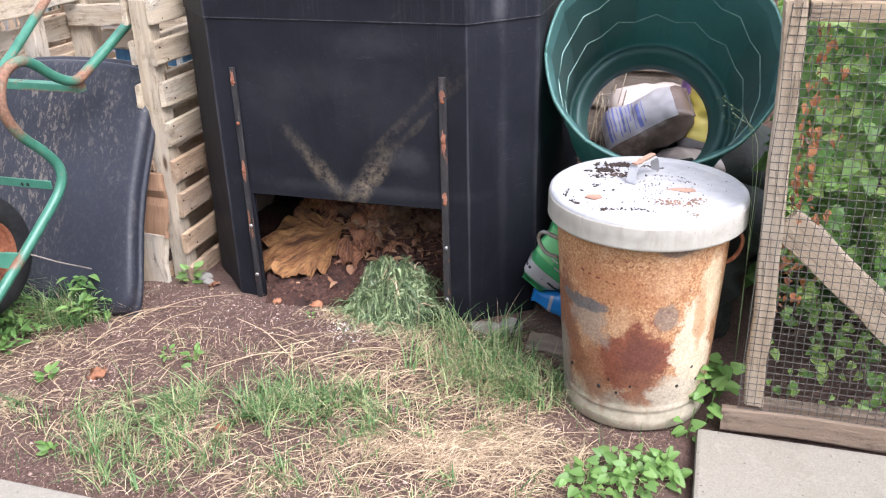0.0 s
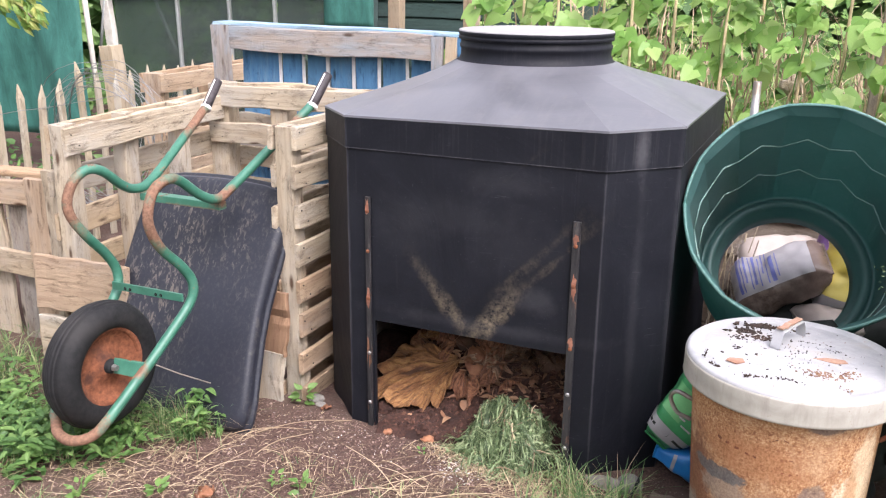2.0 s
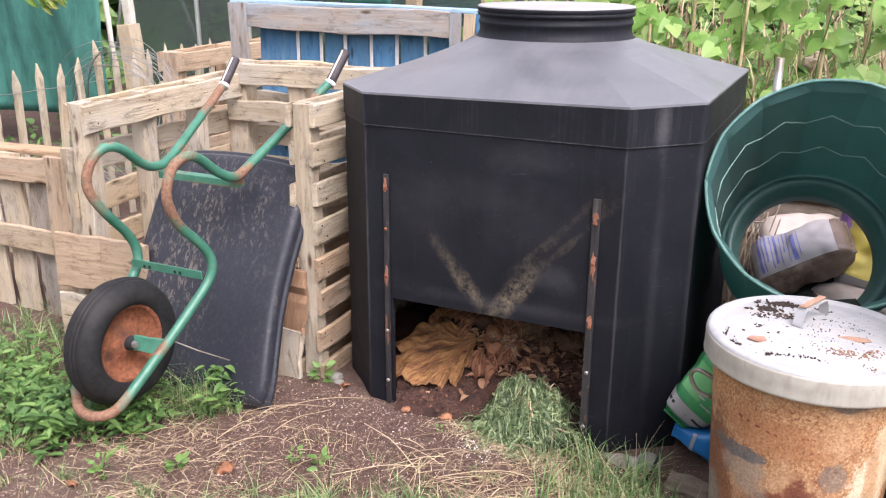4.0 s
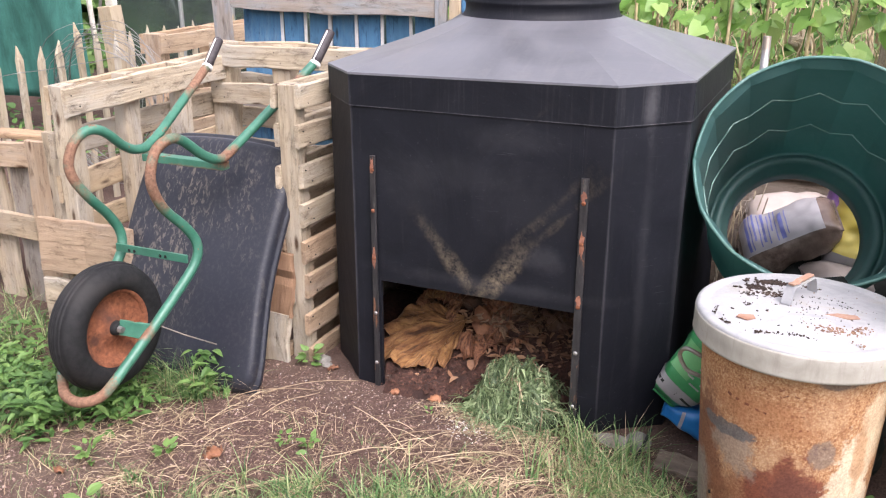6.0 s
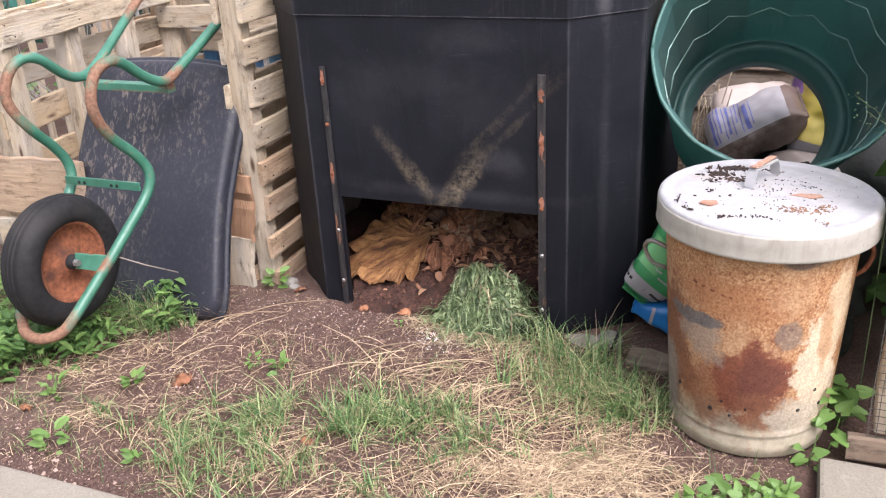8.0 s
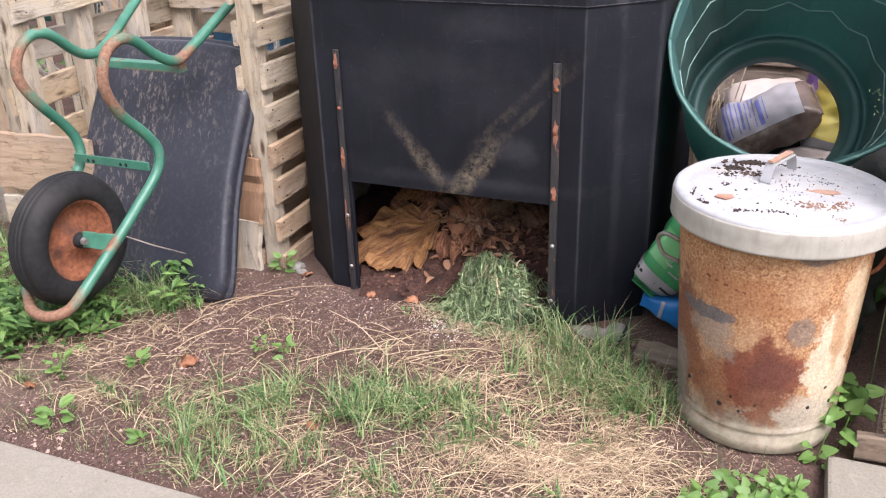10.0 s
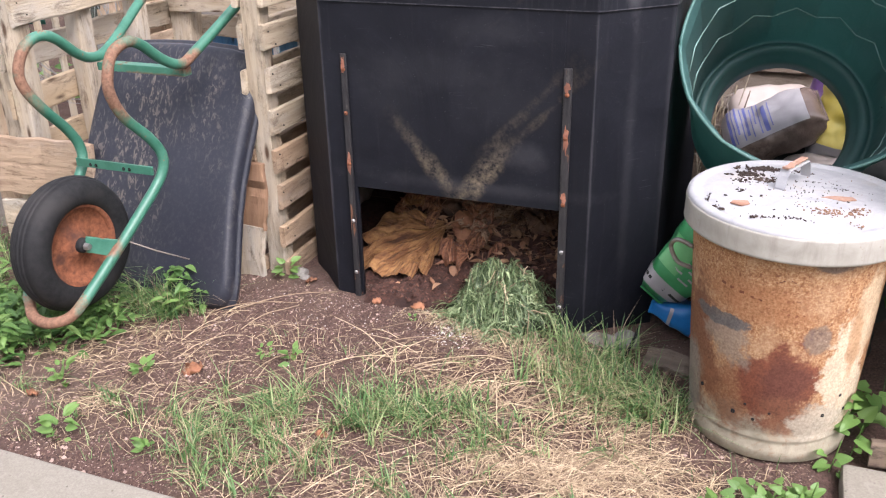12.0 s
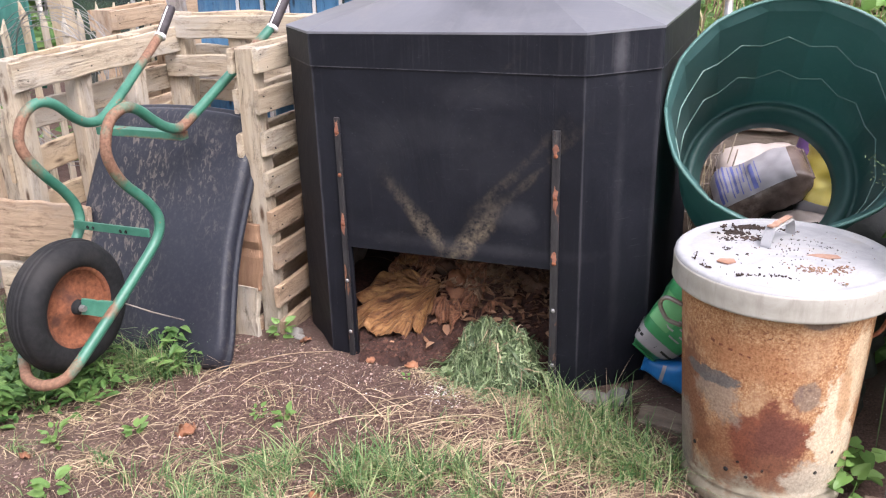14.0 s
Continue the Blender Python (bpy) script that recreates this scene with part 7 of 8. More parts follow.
def build_glasshouse():
    net = thing("shade_netting", (-5.4, 4.6, 0), "hanging teal-green shade netting panel", "netting")
    sheet("netting", (-7.6, 4.6, 0.28), (2.83, 0, 0), (0, 0, 1.9), 80, 30, 0.10, NETTING, net)
    for x in (-7.4, -6.3, -5.2):
        plank("post", (x, 4.64, -0.05), (x, 4.64, 2.1), 0.045, 0.04, (1, 0, 0), GREYWOOD, net)
    top = thing("glasshouse", (-4.1, 5.6, 0), "aluminium-framed greenhouse with dusty glass and shading inside", "greenhouse")
    y = 5.0
    plank("corner_post", (-4.82, y, -0.05), (-4.935, y, 1.40), 0.075, 0.05, (1, 0, 0), WHITE_BAR, top, "white corner post", 0.0006)
    plank("gutter", (-5.0, y - 0.02, 1.292), (-2.95, y - 0.02, 1.335), 0.04, 0.05, (0, 0, 1), ALU, top, "grey gutter rail", 0.0006)
    plank("sill", (-4.95, y, 0.1), (-3.05, y, 0.1), 0.12, 0.06, (0, 0, 1), ALU, top, "", 0.0006)
    bars = (-4.28, -3.85, -3.49, -3.10)
    for x in bars:
        plank("glazing_bar", (x, y, 0.1), (x - 0.01, y, 1.31), 0.020, 0.03, (1, 0, 0), ALU, top, "", 0.0005)
    tube("brace", [(-4.27, y + 0.02, 0.72), (-4.53, y + 0.02, 1.30)], 0.012, ALU, top, "", 6)
    tube("brace", [(-5.08, y - 0.05, 1.40), (-5.02, y - 0.05, 0.2)], 0.02, WHITE_BAR, top, "leaning white pole", 8)
    tube("brace", [(-5.03, y - 0.02, 0.72), (-4.88, y - 0.02, 1.36)], 0.012, ALU, top, "", 6)
    edges = (-4.86,) + bars
    for a, b in zip(edges, edges[1:]):
        pane = part("pane", box_bm((a + 0.012, y + 0.004, 0.15), (b - 0.012, y + 0.008, 1.26)), GLASS, top, "dusty glass pane")
        pane.visible_shadow = False
        roof = part("roof_pane", box_bm((a + 0.012, 0, 0), (b - 0.012, 1.25, 0.004)), GLASS, top, "sloping roof pane", False, Matrix.Translation((0, y + 0.01, 1.32)) @ Matrix.Rotation(radians(32), 4, "X"))
        roof.visible_shadow = False
    # this backing's dark colour replaces the dimness behind the glass
    sheet("inner_shade", (-4.9, y + 0.55, 0.0), (1.85, 0, 0), (0, 0, 1.75), 14, 10, 0.05, DARKSHADE, top, "dark sheet standing in for the dim interior and its netting")
    sheet("end_netting", (-3.12, y - 0.015, 1.09), (0.36, -0.02, 0), (0, 0, 0.20), 8, 6, 0.01, NETTING, top, "green netting over the end")
    h = Heap()
    for _ in range(700):
        p = (random.uniform(-5.05, -3.2), random.uniform(y + 0.12, y + 0.5), random.uniform(0.4, 1.25))
        a = around()
        add_leaf(h, p, (a[0], a[1], random.uniform(-.9, .3)), (0, -1, .6), random.uniform(0.03, 0.07), 0.8)
    tagged(tagged(h.make("greenhouse_plants", NETTLE), kind="stuff"), "dim green plants growing inside the greenhouse", "plants")


WHITE_BAR = speckled("white_bar", (0.72, 0.68, 0.62), (0.60, 0.56, 0.50), 30, 0.5, (0.55, 0.48, 0.40))
build_glasshouse()


def build_shed():
    top = thing("shed", (-3.1, 7.2, 0), "dark green boarded garden shed", "shed")
    for i in range(16):
        z = 0.05 + 0.135 * i
        plank("cladding_board", (-4.35, 6.9 - 0.004 * (i % 2), z), (-2.1, 6.9 - 0.004 * (i % 2), z), 0.128, 0.02, (0, 0.09, 1), SHEDWOOD, top)
    part("back_wall", box_bm((-4.35, 6.93, -0.05), (-2.1, 8.4, 2.2), 0.01), SHEDWOOD, top)
    bm = bmesh.new()
    vs = [bm.verts.new(c) for c in ((-4.5, 6.75, 2.2), (-1.95, 6.75, 2.2), (-1.95, 7.66, 2.75), (-4.5, 7.66, 2.75), (-4.5, 8.55, 2.2), (-1.95, 8.55, 2.2))]
    bm.faces.new((vs[0], vs[1], vs[2], vs[3]))
    bm.faces.new((vs[3], vs[2], vs[5], vs[4]))
    bm.faces.new((vs[0], vs[3], vs[4]))
    bm.faces.new((vs[1], vs[5], vs[2]))
    part("roof", bm, DARKSHADE, top, "dark felt roof")
    pole = thing("dark_pole", (-3.02, 5.0, 0), "dark brown square metal pole at the greenhouse corner", "pole")
    part("shaft", box_bm((-3.085, 4.985, -0.05), (-3.015, 5.05, 2.3), 0.005), DARKBROWN, pole)


DARKBROWN = speckled("dark_brown_paint", (0.035, 0.018, 0.015), (0.055, 0.03, 0.025), 30, 0.6)
build_shed()


def build_branch():
    top = thing("tree_branch", (-4.35, 3.5, 0), "leafy tree branch hanging in from outside", "tree")
    tube("trunk", smooth_line([(-5.2, 3.3, -0.05), (-5.15, 3.32, 0.8), (-5.0, 3.4, 1.5), (-4.8, 3.45, 1.75)], 4), 0.05, GREYWOOD, top, "", 8, 0.02)
    tube("limb", smooth_line([(-4.8, 3.45, 1.75), (-4.45, 3.5, 1.60), (-4.12, 3.5, 1.28), (-3.98, 3.5, 1.17)], 4), 0.014, GREYWOOD, top, "", 6, 0.004)
    h = Heap()
    for _ in range(210):
        t = random.random()
        p = (-4.50 + 0.52 * t + random.gauss(0, .04), 3.5 + random.gauss(0, .06), 1.52 - 0.33 * t + random.gauss(0, .05))
        add_leaf(h, p, (0.7 + random.gauss(0, .35), random.gauss(0, .4), -0.8 + random.gauss(0, .3)), (0.2, -.8, .8), random.uniform(0.045, 0.085), 0.55, SPEAR, SPEAR_F, random.uniform(-.5, .5), .3)
    for k in range(14):
        add_leaf(h, (-4.02 + random.gauss(0, .03), 3.5, 1.15 + random.gauss(0, .03)), (0.8 + random.gauss(0, .3), 0, -0.5 + random.gauss(0, .3)), (0.2, -.9, .6), random.uniform(0.045, 0.08), 0.5, SPEAR, SPEAR_F, random.uniform(-.4, .4), .2)
    h.make("crown", TREELEAF, top, "yellow-green pointed leaves")


TREELEAF = leafy("tree_leaves", (0.10, 0.20, 0.035), (0.20, 0.32, 0.065), (0.36, 0.38, 0.10), 0.5, 0.35)
build_branch()


# ---- ground cover ----
def gz(x, y):
    return ground_height(x, y)


def on_path(x, y):
    return y < 1.30 or (x > 0.04 and y < 1.91)


def clear_of_things(x, y):
    return not (on_path(x, y) or math.hypot(x - BX, y - BY) < .19 or (y > 2.25 and -1.6 < x < -0.62))


def build_grass():
    h, dry = Heap(), Heap()
    # centre, spread, tufts, height, share of dry blades
    clumps = [(-0.945, 1.74, .06, 10, .085, .15), (-1.04, 1.69, .06, 9, .085, .2), (-0.84, 1.76, .07, 10, .080, .25), (-0.70, 1.74, .07, 7, .075, .35), (-0.55, 2.06, .08, 15, .100, .28), (-0.45, 2.03, .08, 17, .100, .22), (-0.50, 1.95, .10, 10, .085, .5),
              (-0.36, 2.03, .05, 8, .08, .25), (-0.63, 2.15, .05, 4, .105, .2), (-0.52, 2.16, .05, 4, .125, .15), (-0.62, 1.98, .08, 8, .08, .55), (-1.29, 1.63, .07, 11, .10, .3), (-1.25, 1.70, .05, 5, .075, .3), (-1.29, 1.42, .10, 12, .075, .35),
              (-1.15, 1.47, .08, 9, .075, .4), (-1.42, 1.52, .06, 7, .080, .4), (-0.80, 1.45, .12, 9, .055, .55), (-0.58, 1.45, .12, 7, .05, .6), (-1.94, 2.04, .06, 13, .125, .15), (-1.87, 1.98, .06, 15, .115, .2), (-1.80, 1.99, .04, 6, .10, .3),
              (-2.05, 1.80, .10, 8, .09, .2), (-2.3, 1.72, .14, 10, .09, .2), (-2.6, 2.05, .16, 14, .085, .2), (-2.9, 2.1, .18, 14, .09, .2), (-2.2, 1.52, .12, 7, .06, .4), (-1.72, 1.52, .05, 3, .055, .5)]
    for cx, cy, r, n, l, old_share in clumps:
        for _ in range(int(n * 1.5)):
            tx, ty = random.gauss(cx, r * .9), random.gauss(cy, r * .7)
            tall = l * random.uniform(.6, 1.25)
            sweep = around(random.uniform(.05, .5))
            for k in range(random.randint(15, 26)):
                x, y = random.gauss(tx, .012), random.gauss(ty, .011)
                if not clear_of_things(x, y):
                    continue
                a = around(random.uniform(.15, .95))
                old = random.random() < old_share
                add_blade(dry if old else h, (x, y, gz(x, y) - .004), (a[0] + sweep[0], a[1] + sweep[1]), tall * random.uniform(.5, 1.4), random.uniform(.0016, .0028) if old else random.uniform(.0026, .0056), random.uniform(.40, 1.3))
    for _ in range(1500):
        x, y = random.uniform(-2.2, 0.0), random.uniform(1.32, 2.0)
        if noise.noise((x * 2.5, y * 2.5, 9)) < 0.06 or not clear_of_things(x, y):
            continue
        add_blade(h if random.random() < .5 else dry, (x, y, gz(x, y) - .004), around(random.uniform(.3, .9)), random.uniform(.03, .08), random.uniform(.0018, .003), random.uniform(.3, .95))
    # tall single blades against the tank
    for _ in range(34):
        x, y = random.uniform(-0.70, -0.44), random.uniform(2.11, 2.21)
        a = random.uniform(0, 6.283)
        add_blade(h, (x, y, gz(x, y) - .004), (.55 * math.cos(a), .3 * math.sin(a)), random.uniform(.11, .20), random.uniform(.0025, .0045), random.uniform(.15, .7))
    tagged(h.make("grass", GRASS), "ragged tufts of green grass on the soil", "grass", kind="stuff")
    tagged(dry.make("dry_grass", STRAW), "dry yellow grass blades among the tufts", "dry grass", kind="stuff")


def straw_stem(h, x, y, a, l, w, bend, lift):
    """A dry stem that lies on the ground, arched a little."""
    d = Vector((math.cos(a), math.sin(a), 0))
    s = Vector((-d.y, d.x, 0))
    verts = []
    for k in range(5):
        t = k / 4 - .5
        p = Vector((x, y, 0)) + d * (l * t) + s * (bend * l * (t * t * 4 - .5))
        if on_path(p.x, p.y):
            return
        p.z = gz(p.x, p.y) + .002 + lift * (.25 - t * t) * 4
        verts += [tuple(p - s * w), tuple(p + s * w + Vector((0, 0, w * .8)))]
    h.add(verts, [(2 * k, 2 * k + 1, 2 * k + 3, 2 * k + 2) for k in range(4)])


def build_straw():
    h = Heap()
    # matted dry grass: centre, spread along and across, stems, lie of the stems
    mats = [(-0.47, 1.71, .12, .05, 420, .3), (-0.58, 1.64, .12, .05, 340, .9), (-0.385, 1.79, .07, .04, 190, .6), (-0.33, 1.62, .10, .07, 150, .4), (-0.74, 1.59, .10, .06, 110, 2.4), (-0.50, 1.46, .22, .07, 220, .9), (-0.90, 1.45, .14, .06, 130, .1),
            (-1.10, 1.54, .08, .05, 75, .5), (-1.28, 1.47, .12, .06, 60, 2.2), (-1.20, 1.62, .09, .05, 36, .8), (-0.86, 2.03, .08, .05, 34, .2), (-0.72, 2.05, .08, .05, 50, 2.6), (-0.70, 1.90, .12, .06, 150, 1.2), (-0.45, 1.92, .12, .06, 130, .6), (-0.95, 1.86, .10, .05, 40, .2),
            (-2.18, 1.66, .10, .04, 70, .1), (-1.95, 1.68, .10, .04, 54, .2), (-1.72, 1.52, .05, .04, 70, .9), (-1.78, 1.86, .06, .04, 34, .8), (-1.52, 1.48, .08, .05, 34, .5), (-1.66, 2.02, .05, .04, 24, .7), (-0.25, 1.76, .07, .05, 80, .2),
            (-0.90, 2.165, .09, .035, 150, .3), (-0.77, 2.15, .06, .04, 130, 2.3), (-0.62, 2.10, .07, .05, 130, 1.0), (-1.05, 2.19, .06, .03, 40, .4), (-0.40, 1.88, .08, .06, 120, .8), (-1.60, 1.78, .14, .07, 60, .6), (-1.45, 1.95, .12, .06, 40, .4), (-1.85, 1.74, .10, .05, 60, .5), (-1.55, 1.62, .12, .06, 60, .9)]
    for cx, cy, rx, ry, n, lie in mats:
        for _ in range(int(n * 1.4)):
            x, y = random.gauss(cx, rx * .75), random.gauss(cy, ry * .8)
            if not clear_of_things(x, y) or y > 2.22:
                continue
            a = random.gauss(lie, .6) if random.random() < .45 else random.uniform(0, math.pi)
            l = random.uniform(.015, .06) if random.random() < .7 else random.uniform(.05, .13)
            straw_stem(h, x, y, a, l, random.uniform(.0004, .0009), random.gauss(0, .035), random.uniform(.001, .012))
    for _ in range(8500):
        x, y = random.uniform(-2.4, 0.0), random.uniform(1.31, 2.27)
        if on_path(x, y) or noise.noise((x * 5, y * 5, 3.0)) < random.uniform(-.8, .0):
            continue
        a, l, w = random.uniform(0, math.pi), .004 + .026 * random.random() ** 2, random.uniform(.0003, .0009)
        d, z = Vector((math.cos(a), math.sin(a), random.uniform(-.2, .2))), gz(x, y) + random.uniform(.001, .005)
        s = Vector((-d.y, d.x, 0))
        p = Vector((x, y, z))
        h.add([tuple(p - d * l / 2 - s * w), tuple(p - d * l / 2 + s * w), tuple(p + d * l / 2 + s * w), tuple(p + d * l / 2 - s * w)], [(0, 1, 2, 3)])
    tagged(h.make("straw", STRAW), "dry straw-coloured grass matted on the soil", "straw", kind="stuff")
    # long thin stems over the front of the bed and up to the barrow
    h = Heap()
    for cx, cy, rx, ry, n, lie in ((-0.62, 1.72, .30, .14, 190, .5), (-0.92, 1.96, .16, .09, 22, .4), (-0.70, 1.84, .20, .10, 60, .9), (-1.20, 1.60, .20, .10, 30, .7), (-1.05, 1.92, .12, .05, 12, .4), (-1.70, 1.87, .08, .08, 12, .75), (-1.35, 1.75, .25, .12, 12, .6), (-1.95, 1.62, .2, .06, 14, .2)):
        for _ in range(n):
            x, y = random.gauss(cx, rx), random.gauss(cy, ry)
            if clear_of_things(x, y) and y < 2.15:
                straw_stem(h, x, y, random.gauss(lie, .8), random.uniform(.08, .22), random.uniform(.0005, .0011), random.gauss(0, .03), random.uniform(.003, .014))
    tagged(h.make("dry_stems", STRAW), "long thin dry grass stems lying over the bed", "straw", kind="stuff")
    # long bent stalks
    for x, y, a, l in ((-1.10, 1.926, -.27, .22), (-1.096, 1.927, .40, .27), (-0.86, 2.03, 4.47, .17), (-0.844, 2.032, .09, .17), (-1.15, 1.972, .55, .26), (-0.90, 2.13, .9, .12), (-0.80, 2.11, 2.4, .13), (-0.615, 1.964, 1.57, .19), (-0.64, 1.93, 1.2, .16), (-1.05, 1.93, 2.6, .34), (-1.02, 1.92, -.25, .30), (-1.0, 1.93, .5, .26), (-1.06, 1.95, 3.6, .25), (-1.0, 1.9, -.9, .2), (-1.62, 2.05, .75, .30), (-1.7, 2.0, .6, .26), (-1.2, 2.05, .45, .32), (-0.8, 2.0, .1, .3), (-0.7, 1.75, 2.0, .25), (-1.55, 1.95, 1.2, .2), (-0.95, 1.85, -1.2, .22)):
        d = Vector((math.cos(a), math.sin(a), 0))
        s = Vector((-d.y, d.x, 0))
        pts = [Vector((x, y, 0)) + d * (l * t) + s * (.04 * l * math.sin(3 * t + a)) for t in (0, .25, .5, .75, 1)]
        pts = [(p.x, p.y, gz(p.x, p.y) + .005 + .012 * math.sin(math.pi * k / 4)) for k, p in enumerate(pts)]
        tagged(tube("dry_stalk", smooth_line(pts, 3), .0016, STRAW, None, "", 5, .0010), "long bent dry grass stalk on the soil", "stalk", "dry stalks on the soil")


def build_weeds():
    spots = [(-1.41, 1.85, 11, .026), (-1.33, 1.86, 12, .029), (-1.68, 1.67, 16, .033), (-1.86, 1.57, 18, .035), (-1.69, 1.38, 20, .038), (-1.46, 1.41, 12, .027), (-1.60, 2.29, 18, .034), (-1.10, 2.15, 9, .016)]
    for x, y, n, s in spots:
        top = thing("weed", (x, y, gz(x, y)), "small fresh green weed seedling in the soil", "weed", "weeds in the soil")
        for k in range(n):
            a = around()
            z = gz(x, y) + random.uniform(0.002, s * 1.5)
            leaf_part("spear", WEED, top, (x + a[0] * s * .45, y + a[1] * s * .45, z), (a[0], a[1], random.uniform(-.1, .9)), (0, -.3, 1), s * random.uniform(.5, 1.15), .75, random.uniform(-.7, .7))
    for x, y, n, s, r in ((-0.10, 1.71, 78, .029, .075), (-0.02, 1.76, 57, .029, .06), (-0.19, 1.66, 37, .029, .06), (0.075, 2.0, 14, .045, .04), (0.105, 2.11, 16, .048, .04), (0.03, 1.94, 8, .036, .03)):
        top = thing("bindweed", (x, y, gz(x, y)), "clump of heart-leaved bindweed by the bin and slab", "weed", "bindweed clumps")
        for k in range(n):
            a = around()
            q = random.random()
            px, py = x + a[0] * r * q, y + a[1] * r * q
            if on_path(px, py) and px > 0.04:
                px = 0.035
            z = gz(px, py) + random.uniform(0.01, .06) + (random.uniform(0, .13) if y > 1.95 else 0)
            leaf_part("heart", WEED, top, (px, py, z), (a[0], a[1] - .3, random.uniform(-.6, .6)), (random.uniform(-.4, .4), -.4, 1), s * random.uniform(.45, 1.05), 0.9, random.uniform(-.4, .4))
        tube("stem", smooth_line([(x, y, gz(x, y) - .01), (x + .01, y, gz(x, y) + .05), (x + .015, y - .01, gz(x, y) + .10)], 3), .0015, WEED, top, "", 5)
    h = Heap()
    for cx, cy, r, n in ((-2.13, 1.74, .11, 260), (-2.02, 1.78, .09, 210), (-2.14, 1.62, .08, 90), (-2.25, 1.73, .12, 260), (-1.97, 1.84, .08, 120), (-1.80, 2.0, .05, 90), (-2.4, 1.77, .18, 320), (-2.6, 1.85, .2, 200)):
        for _ in range(n):
            x, y = random.gauss(cx, r * .6), random.gauss(cy, r * .6)
            a = around()
            add_leaf(h, (x, y, gz(x, y) + random.uniform(.01, .12) * (1.0 if random.random() < .7 else .5)), (a[0], a[1], random.uniform(-.2, .7)), (0, -.2, 1), random.uniform(.022, .052), .60, SPEAR, SPEAR_F, random.uniform(-.3, .3), .3)
    tagged(h.make("ground_cover", NETTLE), "low bed of green leaves under the barrow wheel", "ground plants", kind="stuff")


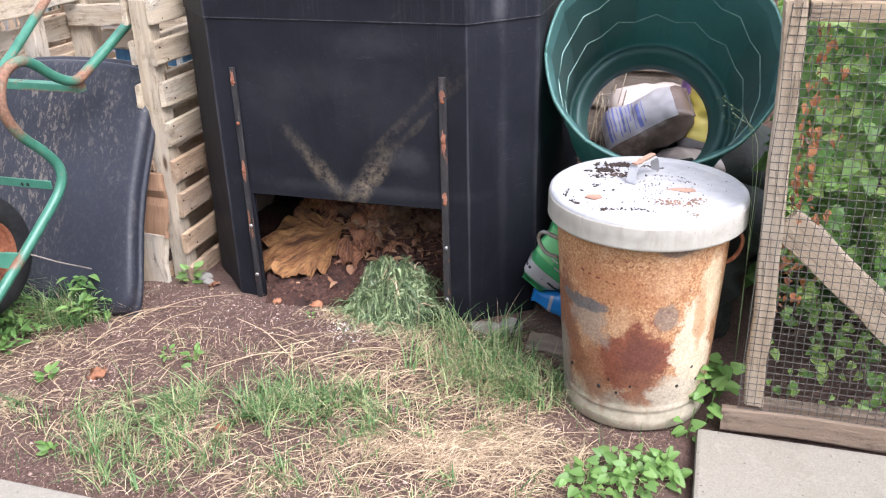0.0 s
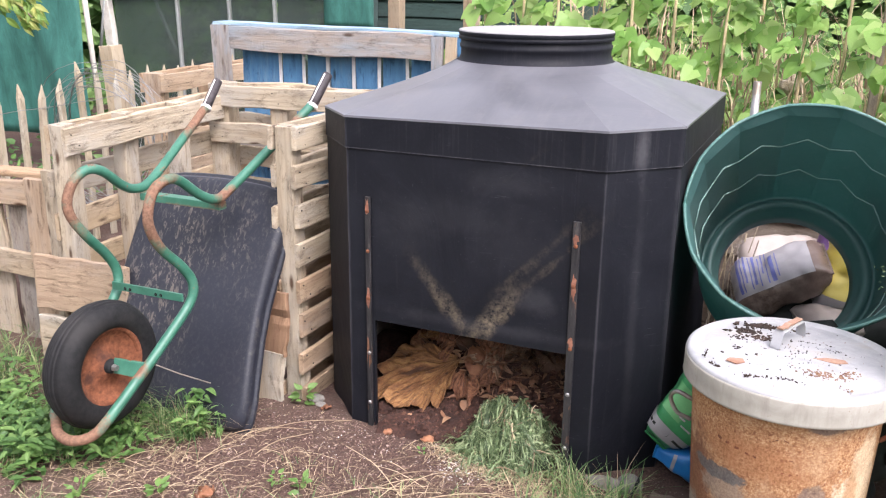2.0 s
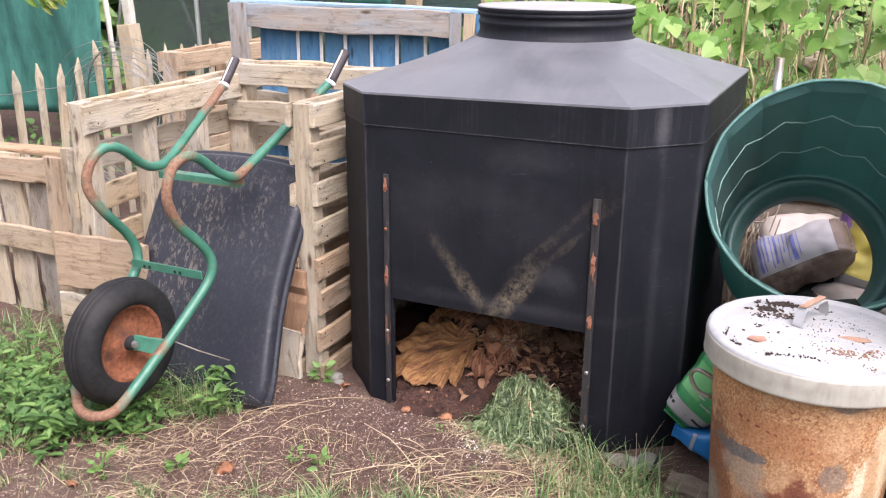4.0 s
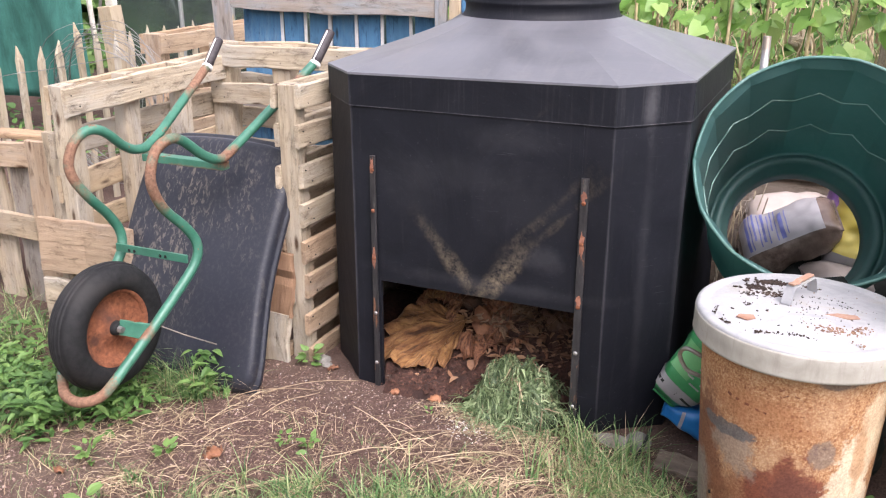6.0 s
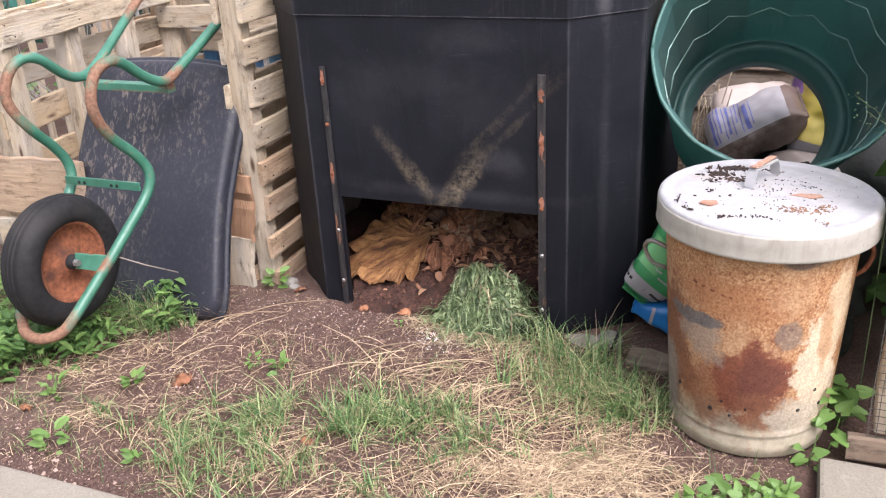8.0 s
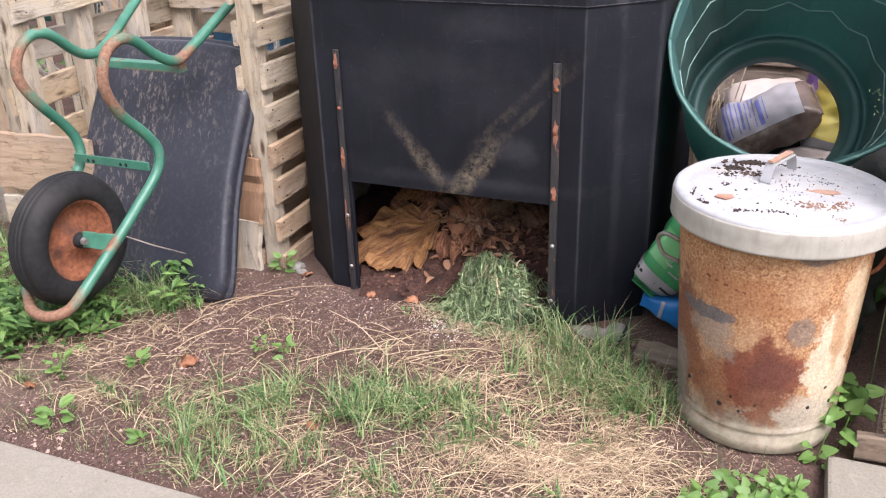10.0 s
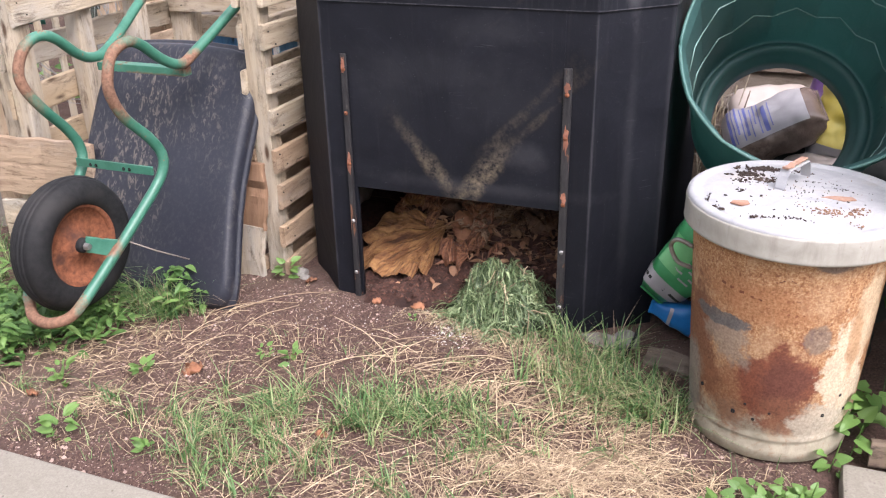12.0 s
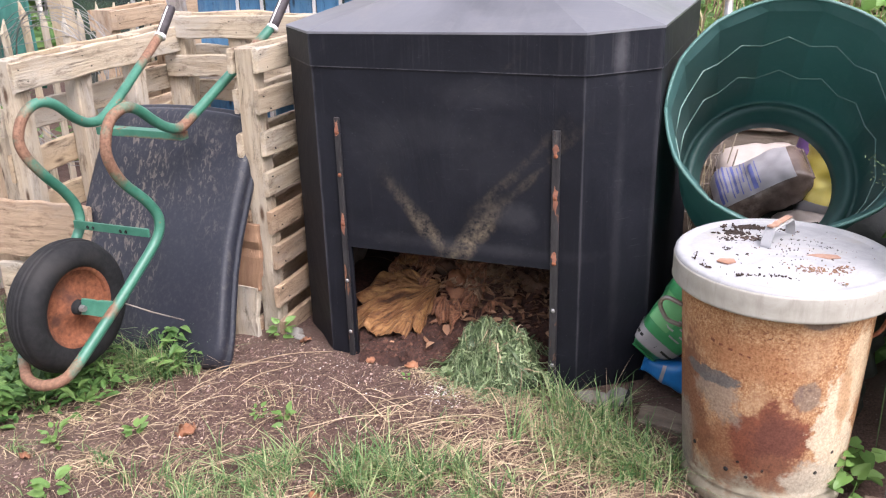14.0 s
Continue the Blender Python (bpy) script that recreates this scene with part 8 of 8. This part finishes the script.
def build_litter():
    for x, y, s in ((-1.57, 1.73, .05), (-1.51, 2.28, .03), (-1.12, 2.232, .036), (-1.073, 2.285, .036), (-1.25, 2.22, .022), (-0.815, 2.200, .055), (-0.775, 2.21, .032), (-1.9, 1.5, .03), (-1.1, 1.6, .03)):
        tagged(crumpled("dead_leaf", (x, y, gz(x, y) + .012), (s * 1.3, s), (random.uniform(-25, 25), random.uniform(-25, 25), random.uniform(0, 360)), ROTS[1], None, x * 7, n=7, amp=.2), "curled russet dead leaf on the soil", "leaf", "fallen leaves")
    h = Heap()
    for _ in range(620):
        if random.random() < .78:
            x, y = random.gauss(-0.955, .050), random.gauss(2.135, .032)
        else:
            x, y = random.gauss(-1.3, .25), random.gauss(2.1, .1)
        s = random.uniform(.0009, .0026)
        if y > 2.24 or not random.random() < .9:
            continue
        z = gz(x, y) + s * .5
        ring = [(x + s * math.cos(a) * random.uniform(.7, 1.2), y + s * math.sin(a) * random.uniform(.7, 1.2), z) for a in (0, 1.25, 2.5, 3.8, 5.0)]
        h.add(ring + [(x, y, z + s)], [(i, (i + 1) % 5, 5) for i in range(5)])
    tagged(h.make("perlite_grit", GRIT), "scattered white perlite grit on the soil", "grit", kind="stuff")
    h = Heap()
    for _ in range(46000):
        x, y = random.uniform(-2.4, 0.0), random.uniform(1.3, 2.26)
        if on_path(x, y):
            continue
        s = random.uniform(.0009, .0028) if random.random() < .93 else random.uniform(.0028, .0070)
        z = gz(x, y) - s * .2
        ring = [(x + s * math.cos(a) * random.uniform(.6, 1.3), y + s * math.sin(a) * random.uniform(.6, 1.3), z) for a in (0, 1.25, 2.5, 3.8, 5.0)]
        h.add(ring + [(x + random.uniform(-.3, .3) * s, y, z + s * random.uniform(.5, 1.1))], [(i, (i + 1) % 5, 5) for i in range(5)])
    tagged(h.make("soil_clods", CLODS), "small crumbs and stones of dry soil", "soil", kind="stuff")
    for x, y, sx, sy, sz in ((-0.560, 2.250, .070, .03, .022), (-0.505, 2.29, .04, .05, .024), (-1.575, 2.33, .03, .025, .018), (-1.54, 2.30, .02, .015, .012)):
        bm = bmesh.new()
        bmesh.ops.create_icosphere(bm, subdivisions=2, radius=1.0)
        for v in bm.verts:
            k = 1 + .25 * noise.noise(v.co * 1.6 + Vector((x * 9, 0, 0)))
            v.co = Vector((x + v.co.x * sx * k, y + v.co.y * sy * k, gz(x, y) + v.co.z * sz * k))
        tagged(part("stone", bm, STONE), "pale lump of broken concrete beside the tank", "stone", "loose stones")
    tagged(tube("stick", [(-0.492, 2.17, gz(-.492, 2.17) + .004), (-0.478, 2.215, .035), (-0.462, 2.24, .085)], .006, RUBBER, None, "", 6, .004), "short dark stick lying beside the tank", "stick")
    tagged(plank("edging_board", (-0.44, 2.235, -0.01), (-0.22, 2.215, -0.012), 0.07, 0.03, (0, 1, 0.3), KICKWOOD), "dark weathered board lying on the soil behind the bin", "board")
    twigs = thing("wire_cage", (-0.52, 3.45, 0), "tangle of thin rusty wire and twigs behind the sacks", "wire")
    for k in range(34):
        x = -0.66 + 0.0085 * k
        y = 3.45 + random.uniform(-.10, .10)
        lean = random.uniform(-.04, .12)
        pts = smooth_line([(x, y, 0.0), (x + lean * .4 + random.gauss(0, .012), y + .02, .25), (x + lean + random.gauss(0, .015), y + random.gauss(0, .03), random.uniform(.40, .62))], 3)
        tube("wire", pts, random.uniform(.0018, .0034), PALEWOOD if k % 3 else GREYWOOD, twigs, "", 5)
    for z in (.2, .3, .4, .5, .6):
        tube("wire", [(-.66, 3.4, z), (-.36, 3.45, z + random.uniform(-.04, .04))], .0025, GREYWOOD, twigs, "", 5)


GRIT = leafy("pale_grit", (0.50, 0.45, 0.42), (0.66, 0.62, 0.59), (0.76, 0.73, 0.70), 0.9, 0.0)
CLODS = leafy("soil_crumbs", (0.037, 0.020, 0.016), (0.158, 0.092, 0.074), (0.40, 0.295, 0.25), 0.95, 0.0)
build_grass()
build_straw()
build_weeds()
build_litter()
